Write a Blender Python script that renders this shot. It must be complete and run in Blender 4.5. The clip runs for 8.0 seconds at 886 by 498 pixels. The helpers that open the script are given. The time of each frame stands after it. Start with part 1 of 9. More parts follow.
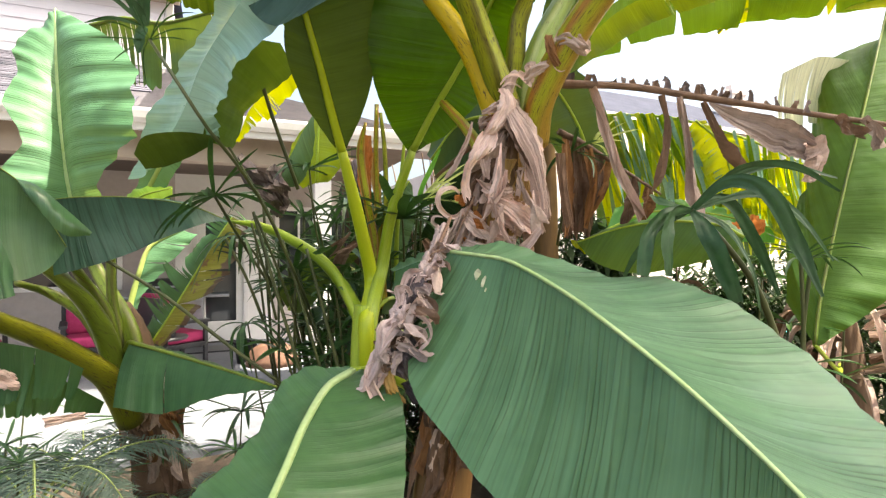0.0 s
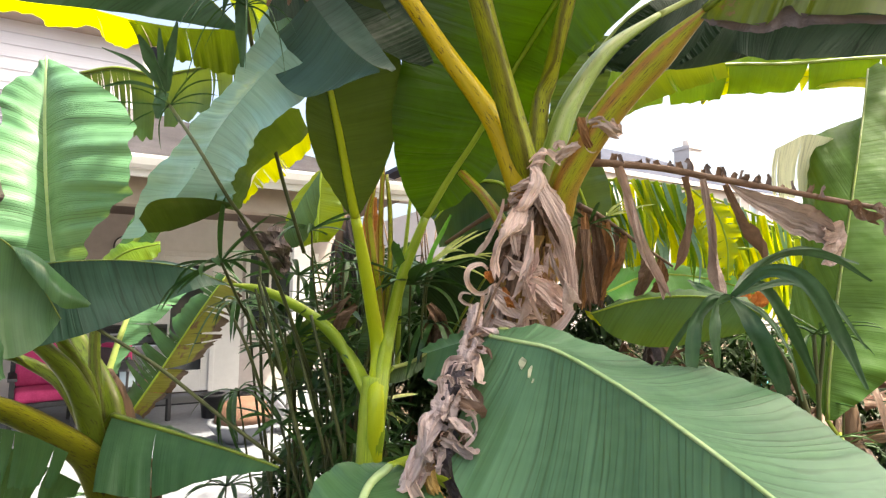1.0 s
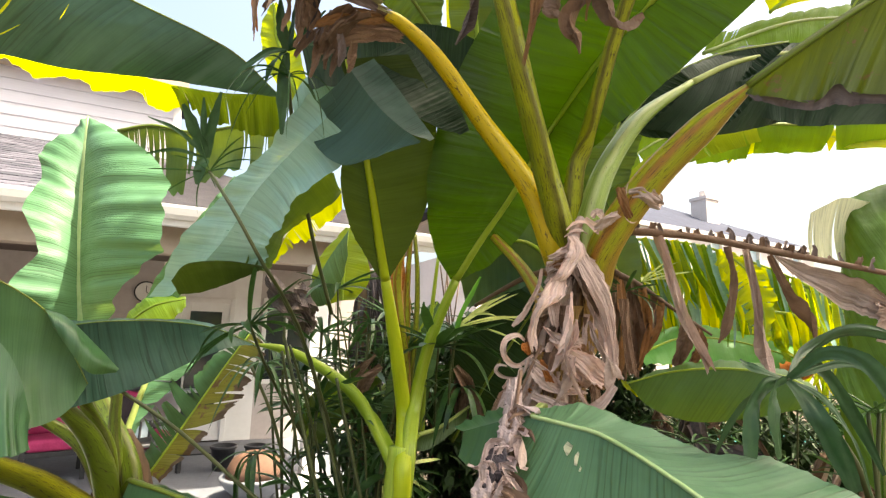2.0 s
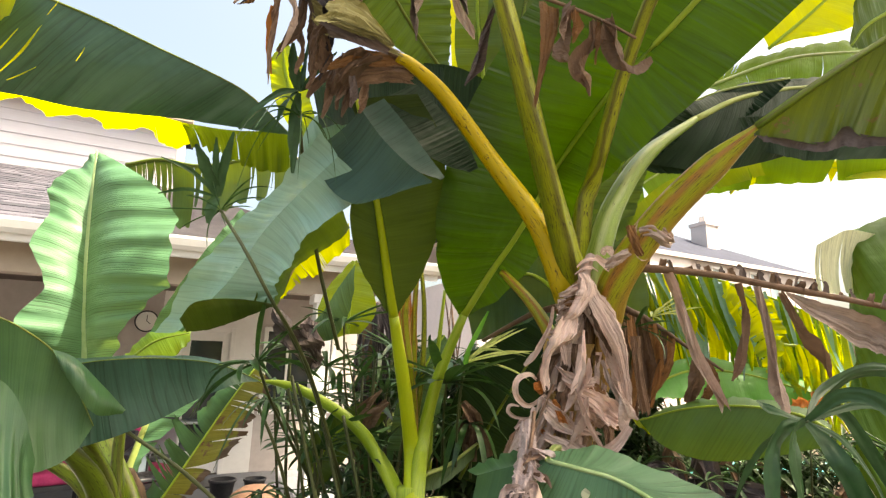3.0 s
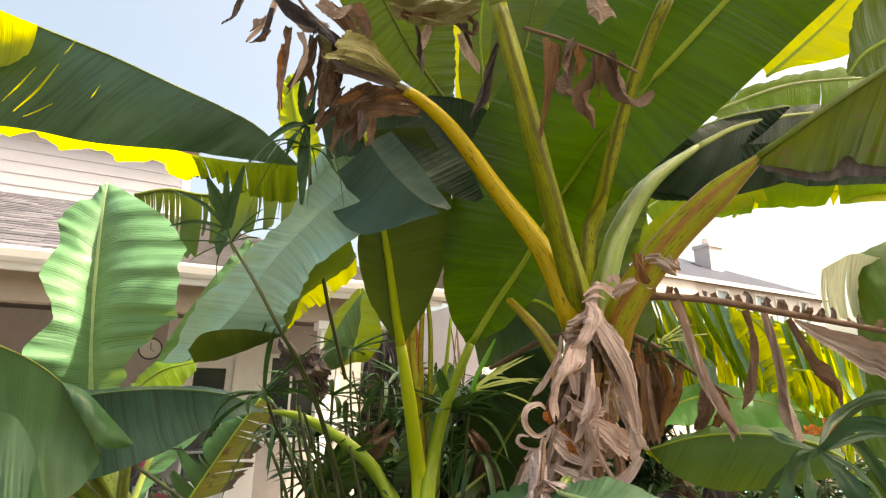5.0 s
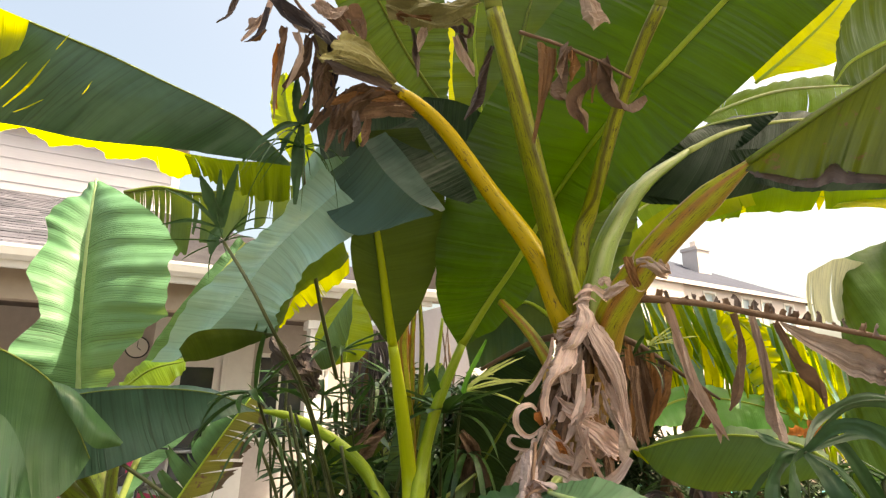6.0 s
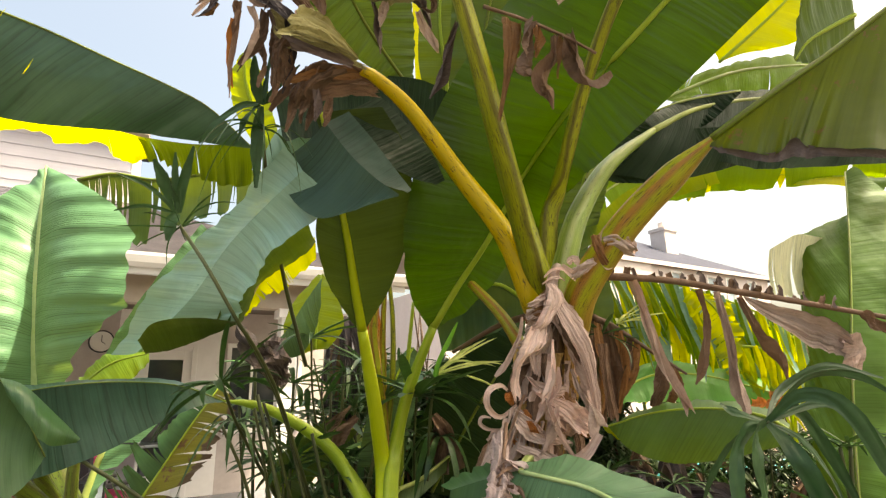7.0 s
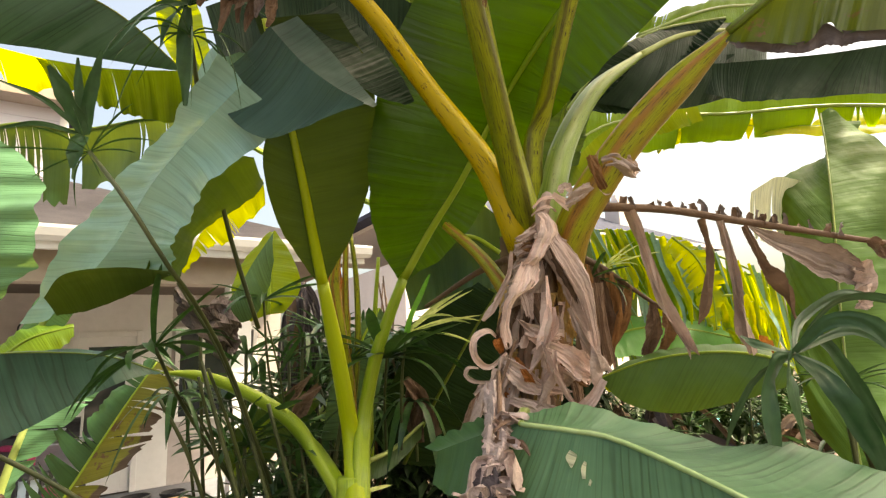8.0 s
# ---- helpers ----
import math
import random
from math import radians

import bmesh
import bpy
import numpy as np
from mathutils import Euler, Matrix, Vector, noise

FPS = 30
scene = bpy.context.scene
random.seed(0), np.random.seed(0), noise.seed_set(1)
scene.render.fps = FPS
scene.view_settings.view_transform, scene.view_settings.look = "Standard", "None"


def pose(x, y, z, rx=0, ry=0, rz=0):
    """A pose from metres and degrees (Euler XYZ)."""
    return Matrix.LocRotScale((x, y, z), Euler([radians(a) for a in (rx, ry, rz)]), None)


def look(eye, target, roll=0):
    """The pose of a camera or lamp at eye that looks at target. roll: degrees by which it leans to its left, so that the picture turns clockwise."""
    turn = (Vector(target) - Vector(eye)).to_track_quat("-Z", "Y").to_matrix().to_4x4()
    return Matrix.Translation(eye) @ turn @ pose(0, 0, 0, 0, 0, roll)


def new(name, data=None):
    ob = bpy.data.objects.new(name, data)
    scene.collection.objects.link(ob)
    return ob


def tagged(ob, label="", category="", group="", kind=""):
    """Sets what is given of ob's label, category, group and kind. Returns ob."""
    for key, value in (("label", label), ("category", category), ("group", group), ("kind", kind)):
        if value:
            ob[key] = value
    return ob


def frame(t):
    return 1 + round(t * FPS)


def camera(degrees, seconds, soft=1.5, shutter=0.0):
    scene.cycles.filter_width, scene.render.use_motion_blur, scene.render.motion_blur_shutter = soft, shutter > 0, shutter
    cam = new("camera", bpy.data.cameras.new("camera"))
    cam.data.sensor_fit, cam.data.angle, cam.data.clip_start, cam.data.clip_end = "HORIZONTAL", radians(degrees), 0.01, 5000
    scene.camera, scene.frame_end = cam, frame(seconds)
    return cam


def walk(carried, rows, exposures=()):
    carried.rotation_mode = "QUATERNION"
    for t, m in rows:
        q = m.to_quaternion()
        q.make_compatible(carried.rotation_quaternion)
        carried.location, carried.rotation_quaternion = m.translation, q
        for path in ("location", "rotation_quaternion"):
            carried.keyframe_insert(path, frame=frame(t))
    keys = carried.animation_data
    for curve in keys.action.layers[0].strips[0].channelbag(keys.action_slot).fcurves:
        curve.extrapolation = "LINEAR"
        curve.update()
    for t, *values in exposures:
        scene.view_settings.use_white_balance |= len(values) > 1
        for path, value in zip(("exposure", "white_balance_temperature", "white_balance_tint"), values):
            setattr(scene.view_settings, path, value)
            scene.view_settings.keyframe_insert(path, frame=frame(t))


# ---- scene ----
cam = camera(80.5, 8.0, soft=1.3)
PATH = [
    (0, (0.15, 0.067, 1.503), (-0.016, 2.06, 1.518), -0.4),
    (0.5, (0.005, 0.078, 1.549), (-0.061, 2.075, 1.621), 0.3),
    (1, (-0.061, 0.1, 1.621), (-0.09, 2.092, 1.793), 0.3),
    (1.5, (-0.106, 0.115, 1.665), (-0.165, 2.096, 1.94), 0.8),
    (2, (-0.133, 0.123, 1.698), (-0.216, 2.091, 2.041), 1.3),
    (3.5, (-0.176, 0.11, 1.743), (-0.262, 2.051, 2.217), 0.9),
    (4, (-0.178, 0.106, 1.745), (-0.27, 2.04, 2.248), 0.6),
    (4.5, (-0.178, 0.102, 1.749), (-0.279, 2.03, 2.273), 0.6),
    (6, (-0.192, 0.086, 1.752), (-0.249, 2.014, 2.28), 1.0),
    (6.5, (-0.181, 0.094, 1.749), (-0.195, 2.029, 2.252), 0.2),
    (7, (-0.174, 0.117, 1.747), (-0.129, 2.059, 2.222), -0.9),
    (7.5, (-0.213, 0.197, 1.702), (-0.099, 2.144, 2.144), -2.0),
    (8, (-0.221, 0.393, 1.663), (-0.013, 2.342, 2.059), -3.5),
]
walk(cam, [(t, look(eye, target, roll)) for t, eye, target, roll in PATH], exposures=((0.0, 1.93, 7100, 5), (1.6, 1.9, 7300, 4), (3.5, 1.74, 8000, 4), (5.0, 1.66, 8300, 4), (8.0, 1.66, 8400, 4)))

# ---- daylight: a hazy bright sky and a high sun from the right ----
world = bpy.data.worlds.new("sky")
scene.world = world
world.use_nodes = True
SUN_EL, SUN_AZ = radians(62), radians(98)      # height; to the right of straight ahead (+y)
wn = world.node_tree.nodes
sky = wn.new("ShaderNodeTexSky")
sky.sky_type = "NISHITA"
sky.sun_disc = False
sky.sun_elevation, sky.sun_rotation = SUN_EL, SUN_AZ
sky.air_density, sky.dust_density, sky.ozone_density = 1.0, 8.0, 0.6
wn["Background"].inputs["Strength"].default_value = 0.15
world.node_tree.links.new(sky.outputs[0], wn["Background"].inputs[0])
sun = new("sun", bpy.data.lights.new("sun", "SUN"))
sun.data.energy, sun.data.angle, sun.data.color = 4.4, radians(0.6), (1.0, 0.94, 0.84)
sun_dir = Vector((math.sin(SUN_AZ) * math.cos(SUN_EL), math.cos(SUN_AZ) * math.cos(SUN_EL), math.sin(SUN_EL)))
sun.matrix_world = look(sun_dir * 30, (0, 0, 0))


# ---- materials ----
def material(name):
    m = bpy.data.materials.new(name)
    m.use_nodes = True
    return m, m.node_tree.nodes, m.node_tree.links


def put(nodes, kind, **values):
    n = nodes.new(kind)
    for key, value in values.items():
        n.inputs[key.replace("_", " ")].default_value = value
    return n


def ramp(nodes, *stops):
    n = nodes.new("ShaderNodeValToRGB")
    while len(n.color_ramp.elements) < len(stops):
        n.color_ramp.elements.new(0.5)
    for e, (at, colour) in zip(n.color_ramp.elements, stops):
        e.position, e.color = at, (*colour, 1)
    return n


def leaf_material(name, dark, light, glow, through_it=0.4, rough=0.38, spots=0.0, streak=1.0, edge=None, gloss=0.5, pleats=26, relief=0.006, fold=0.014, ridged=0.16, lines=None):
    """A leaf blade: pleats and fine veins across the midrib (UV in metres), light coming through it, and brown spots."""
    m, nodes, links = material(name)
    bsdf = nodes["Principled BSDF"]
    uv = nodes.new("ShaderNodeUVMap")
    pleat_map, vein_map = nodes.new("ShaderNodeMapping"), nodes.new("ShaderNodeMapping")
    pleat_map.inputs["Scale"].default_value = (pleats, 1.2, 1)
    vein_map.inputs["Scale"].default_value = (150, 2.0, 1)
    pleat = put(nodes, "ShaderNodeTexNoise", Scale=1.0, Detail=3.0, Roughness=0.55)
    vein = put(nodes, "ShaderNodeTexNoise", Scale=1.0, Detail=2.0, Roughness=0.5)
    blotch = put(nodes, "ShaderNodeTexNoise", Scale=5.0, Detail=4.0, Roughness=0.6)
    coord = nodes.new("ShaderNodeTexCoord")
    for mapping, tex in ((pleat_map, pleat), (vein_map, vein)):
        links.new(uv.outputs[0], mapping.inputs[0])
        links.new(mapping.outputs[0], tex.inputs["Vector"])
    links.new(coord.outputs["Object"], blotch.inputs["Vector"])
    # parallel folds of uneven spacing with sharp creases
    fold_map = nodes.new("ShaderNodeMapping")
    fold_map.inputs["Scale"].default_value = (0.45 / fold, 0.5, 1)
    folds = put(nodes, "ShaderNodeTexNoise", Scale=1.0, Detail=1.0, Roughness=0.4)
    links.new(uv.outputs[0], fold_map.inputs[0])
    links.new(fold_map.outputs[0], folds.inputs["Vector"])
    ridge = nodes.new("ShaderNodeMath")
    ridge.operation = "PINGPONG"
    ridge.inputs[1].default_value = 0.09
    links.new(folds.outputs[0], ridge.inputs[0])
    crease = nodes.new("ShaderNodeMath")
    crease.operation = "MULTIPLY"
    crease.inputs[1].default_value = 11.0
    links.new(ridge.outputs[0], crease.inputs[0])
    # broad bands across the blade, in tone and in sheen
    band_map = nodes.new("ShaderNodeMapping")
    band_map.inputs["Scale"].default_value = (8, 0.9, 1)
    band = put(nodes, "ShaderNodeTexNoise", Scale=1.0, Detail=3.0, Roughness=0.6)
    links.new(uv.outputs[0], band_map.inputs[0])
    links.new(band_map.outputs[0], band.inputs["Vector"])
    height = nodes.new("ShaderNodeMath")
    height.operation = "MULTIPLY_ADD"
    height.inputs[1].default_value = ridged
    links.new(crease.outputs[0], height.inputs[0])
    links.new(pleat.outputs[0], height.inputs[2])
    blend = nodes.new("ShaderNodeMath")
    blend.operation = "MULTIPLY_ADD"
    links.new(height.outputs[0], blend.inputs[0])
    blend.inputs[1].default_value = 0.42 * streak
    add = nodes.new("ShaderNodeMath")
    add.operation = "MULTIPLY_ADD"
    links.new(blotch.outputs[0], add.inputs[0])
    add.inputs[1].default_value = 0.5
    add.inputs[2].default_value = -0.1
    links.new(add.outputs[0], blend.inputs[2])
    fine = nodes.new("ShaderNodeMath")
    fine.operation = "MULTIPLY_ADD"
    links.new(vein.outputs[0], fine.inputs[0])
    fine.inputs[1].default_value = 0.35
    tone = nodes.new("ShaderNodeMath")
    tone.operation = "MULTIPLY_ADD"
    tone.inputs[1].default_value, tone.inputs[2].default_value = 0.6, -0.3
    links.new(band.outputs[0], tone.inputs[0])
    both = nodes.new("ShaderNodeMath")
    links.new(tone.outputs[0], both.inputs[0])
    links.new(blend.outputs[0], both.inputs[1])
    links.new(both.outputs[0], fine.inputs[2])
    colours = ramp(nodes, (0.3, dark), (0.85, light))
    links.new(fine.outputs[0], colours.inputs[0])
    glows = ramp(nodes, (0.3, tuple(c * 0.75 for c in glow)), (0.85, glow))
    links.new(fine.outputs[0], glows.inputs[0])
    body, shine = colours.outputs[0], glows.outputs[0]
    if spots:
        speck = put(nodes, "ShaderNodeTexNoise", Scale=16.0, Detail=5.0, Roughness=0.7)
        links.new(coord.outputs["Object"], speck.inputs["Vector"])
        mask = ramp(nodes, (0.62 - spots * 0.15, (0, 0, 0)), (0.67 - spots * 0.15, (1, 1, 1)))
        links.new(speck.outputs[0], mask.inputs[0])
        for which in (0, 1):
            mix = nodes.new("ShaderNodeMix")
            mix.data_type = "RGBA"
            mix.inputs[7].default_value = (0.16, 0.09, 0.04, 1)
            links.new(mask.outputs[0], mix.inputs[0])
            links.new((body, shine)[which], mix.inputs[6])
            if which:
                shine = mix.outputs[2]
            else:
                body = mix.outputs[2]
    if edge:
        # browned margin, by the distance across the blade kept in the second UV
        uv2 = nodes.new("ShaderNodeUVMap")
        uv2.uv_map = "across"
        sep = nodes.new("ShaderNodeSeparateXYZ")
        links.new(uv2.outputs[0], sep.inputs[0])
        wob = nodes.new("ShaderNodeMath")
        wob.operation = "MULTIPLY_ADD"
        links.new(blotch.outputs[0], wob.inputs[0])
        wob.inputs[1].default_value = 0.45
        links.new(sep.outputs[1], wob.inputs[2])
        mask = ramp(nodes, (edge + 0.2, (0, 0, 0)), (edge + 0.26, (1, 1, 1)))
        links.new(wob.outputs[0], mask.inputs[0])
        for which in (0, 1):
            mix = nodes.new("ShaderNodeMix")
            mix.data_type = "RGBA"
            mix.inputs[7].default_value = (0.1, 0.066, 0.045, 1) if which == 0 else (0.14, 0.06, 0.02, 1)
            links.new(mask.outputs[0], mix.inputs[0])
            links.new((body, shine)[which], mix.inputs[6])
            if which:
                shine = mix.outputs[2]
            else:
                body = mix.outputs[2]
    scored = None
    if lines:
        # thin parallel creases along the veins: their spacing in metres and their depth of tone
        wander = nodes.new("ShaderNodeMath")
        wander.operation = "MULTIPLY_ADD"
        wander.inputs[1].default_value = lines[0] * 3.2
        drift = nodes.new("ShaderNodeMath")
        drift.operation = "MULTIPLY_ADD"
        drift.inputs[1].default_value = lines[0] * 5
        links.new(band.outputs[0], drift.inputs[0])
        sep_u = nodes.new("ShaderNodeSeparateXYZ")
        links.new(uv.outputs[0], sep_u.inputs[0])
        links.new(pleat.outputs[0], wander.inputs[0])
        links.new(sep_u.outputs[0], drift.inputs[2])
        links.new(drift.outputs[0], wander.inputs[2])
        comb = nodes.new("ShaderNodeMath")
        comb.operation = "PINGPONG"
        comb.inputs[1].default_value = lines[0] / 2
        links.new(wander.outputs[0], comb.inputs[0])
        scored = nodes.new("ShaderNodeMapRange")
        scored.interpolation_type = "SMOOTHSTEP"
        scored.inputs["From Min"].default_value, scored.inputs["From Max"].default_value = 0.0, lines[0] * 0.2
        links.new(comb.outputs[0], scored.inputs[0])
        # faint in some stretches of the blade, strong in others
        weight = nodes.new("ShaderNodeMapRange")
        weight.inputs["From Min"].default_value, weight.inputs["From Max"].default_value = 0.36, 0.62
        weight.inputs["To Min"].default_value, weight.inputs["To Max"].default_value = lines[1] * 1.5, lines[1] * 0.1
        links.new(band.outputs[0], weight.inputs[0])
        hollow = nodes.new("ShaderNodeMath")
        hollow.operation = "SUBTRACT"
        hollow.inputs[0].default_value = 1.0
        links.new(scored.outputs[0], hollow.inputs[1])
        cut = nodes.new("ShaderNodeMath")
        cut.operation = "MULTIPLY"
        links.new(hollow.outputs[0], cut.inputs[0])
        links.new(weight.outputs[0], cut.inputs[1])
        shade = nodes.new("ShaderNodeMath")
        shade.operation = "SUBTRACT"
        shade.inputs[0].default_value = 1.0
        links.new(cut.outputs[0], shade.inputs[1])
        scored = shade
        dim = nodes.new("ShaderNodeHueSaturation")
        links.new(shade.outputs[0], dim.inputs["Value"])
        links.new(body, dim.inputs["Color"])
        body = dim.outputs[0]
    links.new(body, bsdf.inputs["Base Color"])
    wax = nodes.new("ShaderNodeMapRange")
    wax.inputs["From Min"].default_value, wax.inputs["From Max"].default_value = 0.3, 0.7
    wax.inputs["To Min"].default_value, wax.inputs["To Max"].default_value = rough * 1.45, rough * 0.75
    links.new(band.outputs[0], wax.inputs[0])
    links.new(wax.outputs[0], bsdf.inputs["Roughness"])
    bsdf.inputs["Specular IOR Level"].default_value = gloss
    bump = put(nodes, "ShaderNodeBump", Strength=0.7, Distance=relief)
    bump2 = put(nodes, "ShaderNodeBump", Strength=0.35, Distance=0.0012)
    links.new(height.outputs[0], bump.inputs["Height"])
    links.new(vein.outputs[0], bump2.inputs["Height"])
    # the blade's slow unevenness
    rumple = put(nodes, "ShaderNodeTexNoise", Scale=7.0, Detail=2.0, Roughness=0.5)
    links.new(coord.outputs["Object"], rumple.inputs["Vector"])
    bump3 = put(nodes, "ShaderNodeBump", Strength=0.4, Distance=0.03)
    links.new(rumple.outputs[0], bump3.inputs["Height"])
    links.new(bump3.outputs[0], bump.inputs["Normal"])
    links.new(bump.outputs[0], bump2.inputs["Normal"])
    if scored:
        bump4 = put(nodes, "ShaderNodeBump", Strength=0.5, Distance=0.003)
        links.new(scored.outputs[0], bump4.inputs["Height"])
        links.new(bump2.outputs[0], bump4.inputs["Normal"])
        bump2 = bump4
    links.new(bump2.outputs[0], bsdf.inputs["Normal"])
    trans = nodes.new("ShaderNodeBsdfTranslucent")
    links.new(shine, trans.inputs[0])
    links.new(bump2.outputs[0], trans.inputs["Normal"])
    mix = put(nodes, "ShaderNodeMixShader", Fac=through_it)
    links.new(bsdf.outputs[0], mix.inputs[1])
    links.new(trans.outputs[0], mix.inputs[2])
    links.new(mix.outputs[0], nodes["Material Output"].inputs[0])
    return m


def plain(name, dark, light, rough=0.6, scale=20.0, stretch=(1, 1, 1), bump=0.3, depth=0.004, metal=0.0, through_it=0.0, detail=5.0, spec=0.4):
    """A surface of two tones with grain, stretched along an axis of the thing, with a bump."""
    m, nodes, links = material(name)
    bsdf = nodes["Principled BSDF"]
    coord, mapping = nodes.new("ShaderNodeTexCoord"), nodes.new("ShaderNodeMapping")
    mapping.inputs["Scale"].default_value = stretch
    tex = put(nodes, "ShaderNodeTexNoise", Scale=scale, Detail=detail, Roughness=0.6)
    big = put(nodes, "ShaderNodeTexNoise", Scale=scale * 0.13, Detail=3.0)
    links.new(coord.outputs["Object"], mapping.inputs[0])
    links.new(mapping.outputs[0], tex.inputs["Vector"])
    links.new(coord.outputs["Object"], big.inputs["Vector"])
    mean = nodes.new("ShaderNodeMath")
    mean.operation = "MULTIPLY_ADD"
    mean.inputs[1].default_value = 0.5
    links.new(big.outputs[0], mean.inputs[0])
    half = nodes.new("ShaderNodeMath")
    half.operation = "MULTIPLY"
    half.inputs[1].default_value = 0.5
    links.new(tex.outputs[0], half.inputs[0])
    links.new(half.outputs[0], mean.inputs[2])
    colours = ramp(nodes, (0.32, dark), (0.68, light))
    links.new(mean.outputs[0], colours.inputs[0])
    links.new(colours.outputs[0], bsdf.inputs["Base Color"])
    bsdf.inputs["Roughness"].default_value = rough
    bsdf.inputs["Metallic"].default_value = metal
    bsdf.inputs["Specular IOR Level"].default_value = spec
    b = put(nodes, "ShaderNodeBump", Strength=bump, Distance=depth)
    links.new(tex.outputs[0], b.inputs["Height"])
    links.new(b.outputs[0], bsdf.inputs["Normal"])
    if through_it:
        trans = nodes.new("ShaderNodeBsdfTranslucent")
        links.new(colours.outputs[0], trans.inputs[0])
        mix = put(nodes, "ShaderNodeMixShader", Fac=through_it)
        links.new(bsdf.outputs[0], mix.inputs[1])
        links.new(trans.outputs[0], mix.inputs[2])
        links.new(mix.outputs[0], nodes["Material Output"].inputs[0])
    return m


def dry_material(name, dark, light, through_it=0.2, streaks=120):
    """Dry leaf: streaks along the shred (UV in metres), blotches, crinkled relief."""
    m, nodes, links = material(name)
    bsdf = nodes["Principled BSDF"]
    uv, mapping = nodes.new("ShaderNodeUVMap"), nodes.new("ShaderNodeMapping")
    mapping.inputs["Scale"].default_value = (5, streaks, 1)
    links.new(uv.outputs[0], mapping.inputs[0])
    lines = put(nodes, "ShaderNodeTexNoise", Scale=1.0, Detail=4.0, Roughness=0.6)
    links.new(mapping.outputs[0], lines.inputs["Vector"])
    coord = nodes.new("ShaderNodeTexCoord")
    blotch = put(nodes, "ShaderNodeTexNoise", Scale=14.0, Detail=5.0, Roughness=0.6)
    links.new(coord.outputs["Object"], blotch.inputs["Vector"])
    add = nodes.new("ShaderNodeMath")
    add.operation = "MULTIPLY_ADD"
    add.inputs[1].default_value = 1.0
    links.new(lines.outputs[0], add.inputs[0])
    links.new(blotch.outputs[0], add.inputs[2])
    half = nodes.new("ShaderNodeMath")
    half.operation = "MULTIPLY"
    half.inputs[1].default_value = 0.5
    links.new(add.outputs[0], half.inputs[0])
    colours = ramp(nodes, (0.25, dark), (0.47, tuple(0.4 * a + 0.6 * b for a, b in zip(dark, light))), (0.75, light))
    links.new(half.outputs[0], colours.inputs[0])
    # each shred has its own shade
    info = nodes.new("ShaderNodeObjectInfo")
    shade = nodes.new("ShaderNodeMapRange")
    shade.inputs["To Min"].default_value, shade.inputs["To Max"].default_value = 0.65, 1.3
    links.new(info.outputs["Random"], shade.inputs[0])
    tone = nodes.new("ShaderNodeHueSaturation")
    links.new(shade.outputs[0], tone.inputs["Value"])
    links.new(colours.outputs[0], tone.inputs["Color"])
    colours = tone
    links.new(colours.outputs[0], bsdf.inputs["Base Color"])
    bsdf.inputs["Roughness"].default_value = 0.55
    bsdf.inputs["Specular IOR Level"].default_value = 0.25
    b = put(nodes, "ShaderNodeBump", Strength=0.6, Distance=0.002)
    links.new(half.outputs[0], b.inputs["Height"])
    # papery crumple with sharp creases
    rumple = put(nodes, "ShaderNodeTexNoise", Scale=26.0, Detail=2.0, Roughness=0.5)
    links.new(coord.outputs["Object"], rumple.inputs["Vector"])
    crumple = nodes.new("ShaderNodeMath")
    crumple.operation = "PINGPONG"
    crumple.inputs[1].default_value = 0.12
    links.new(rumple.outputs[0], crumple.inputs[0])
    b2 = put(nodes, "ShaderNodeBump", Strength=0.6, Distance=0.02)
    links.new(crumple.outputs[0], b2.inputs["Height"])
    links.new(b.outputs[0], b2.inputs["Normal"])
    b = b2
    links.new(b.outputs[0], bsdf.inputs["Normal"])
    trans = nodes.new("ShaderNodeBsdfTranslucent")
    links.new(colours.outputs[0], trans.inputs[0])
    mix = put(nodes, "ShaderNodeMixShader", Fac=through_it)
    links.new(bsdf.outputs[0], mix.inputs[1])
    links.new(trans.outputs[0], mix.inputs[2])
    links.new(mix.outputs[0], nodes["Material Output"].inputs[0])
    return m


M_LEAF = leaf_material("banana_leaf", (0.018, 0.052, 0.012), (0.06, 0.13, 0.026), (0.33, 0.42, 0.012), 0.2, 0.36)
M_LEAF_BLUE = leaf_material("waxy_banana_leaf", (0.042, 0.118, 0.056), (0.122, 0.245, 0.122), (0.4, 0.5, 0.02), 0.12, 0.4, streak=0.7, gloss=0.35, pleats=14, relief=0.007, fold=0.04, ridged=0.2, lines=(0.015, 0.36))
# base colour raised to a pale blue-green to paint the sky's sheen
M_LEAF_SHEEN = leaf_material("pale_sheen_banana_leaf", (0.18, 0.35, 0.28), (0.36, 0.56, 0.48), (0.3, 0.5, 0.2), 0.14, 0.32, streak=0.5, gloss=0.9, pleats=15, relief=0.009, fold=0.05, ridged=0.2, lines=(0.03, 0.14))
# skylight on the upright blade is put into this paler, bluish green
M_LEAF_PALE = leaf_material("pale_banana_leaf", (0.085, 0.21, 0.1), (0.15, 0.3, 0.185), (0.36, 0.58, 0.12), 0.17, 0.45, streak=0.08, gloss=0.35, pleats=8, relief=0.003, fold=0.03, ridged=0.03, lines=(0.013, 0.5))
M_LEAF_OLIVE = leaf_material("olive_banana_leaf", (0.014, 0.032, 0.008), (0.04, 0.07, 0.018), (0.2, 0.28, 0.02), 0.17, 0.45, gloss=0.2, fold=0.03, relief=0.007, ridged=0.12, lines=(0.02, 0.2))
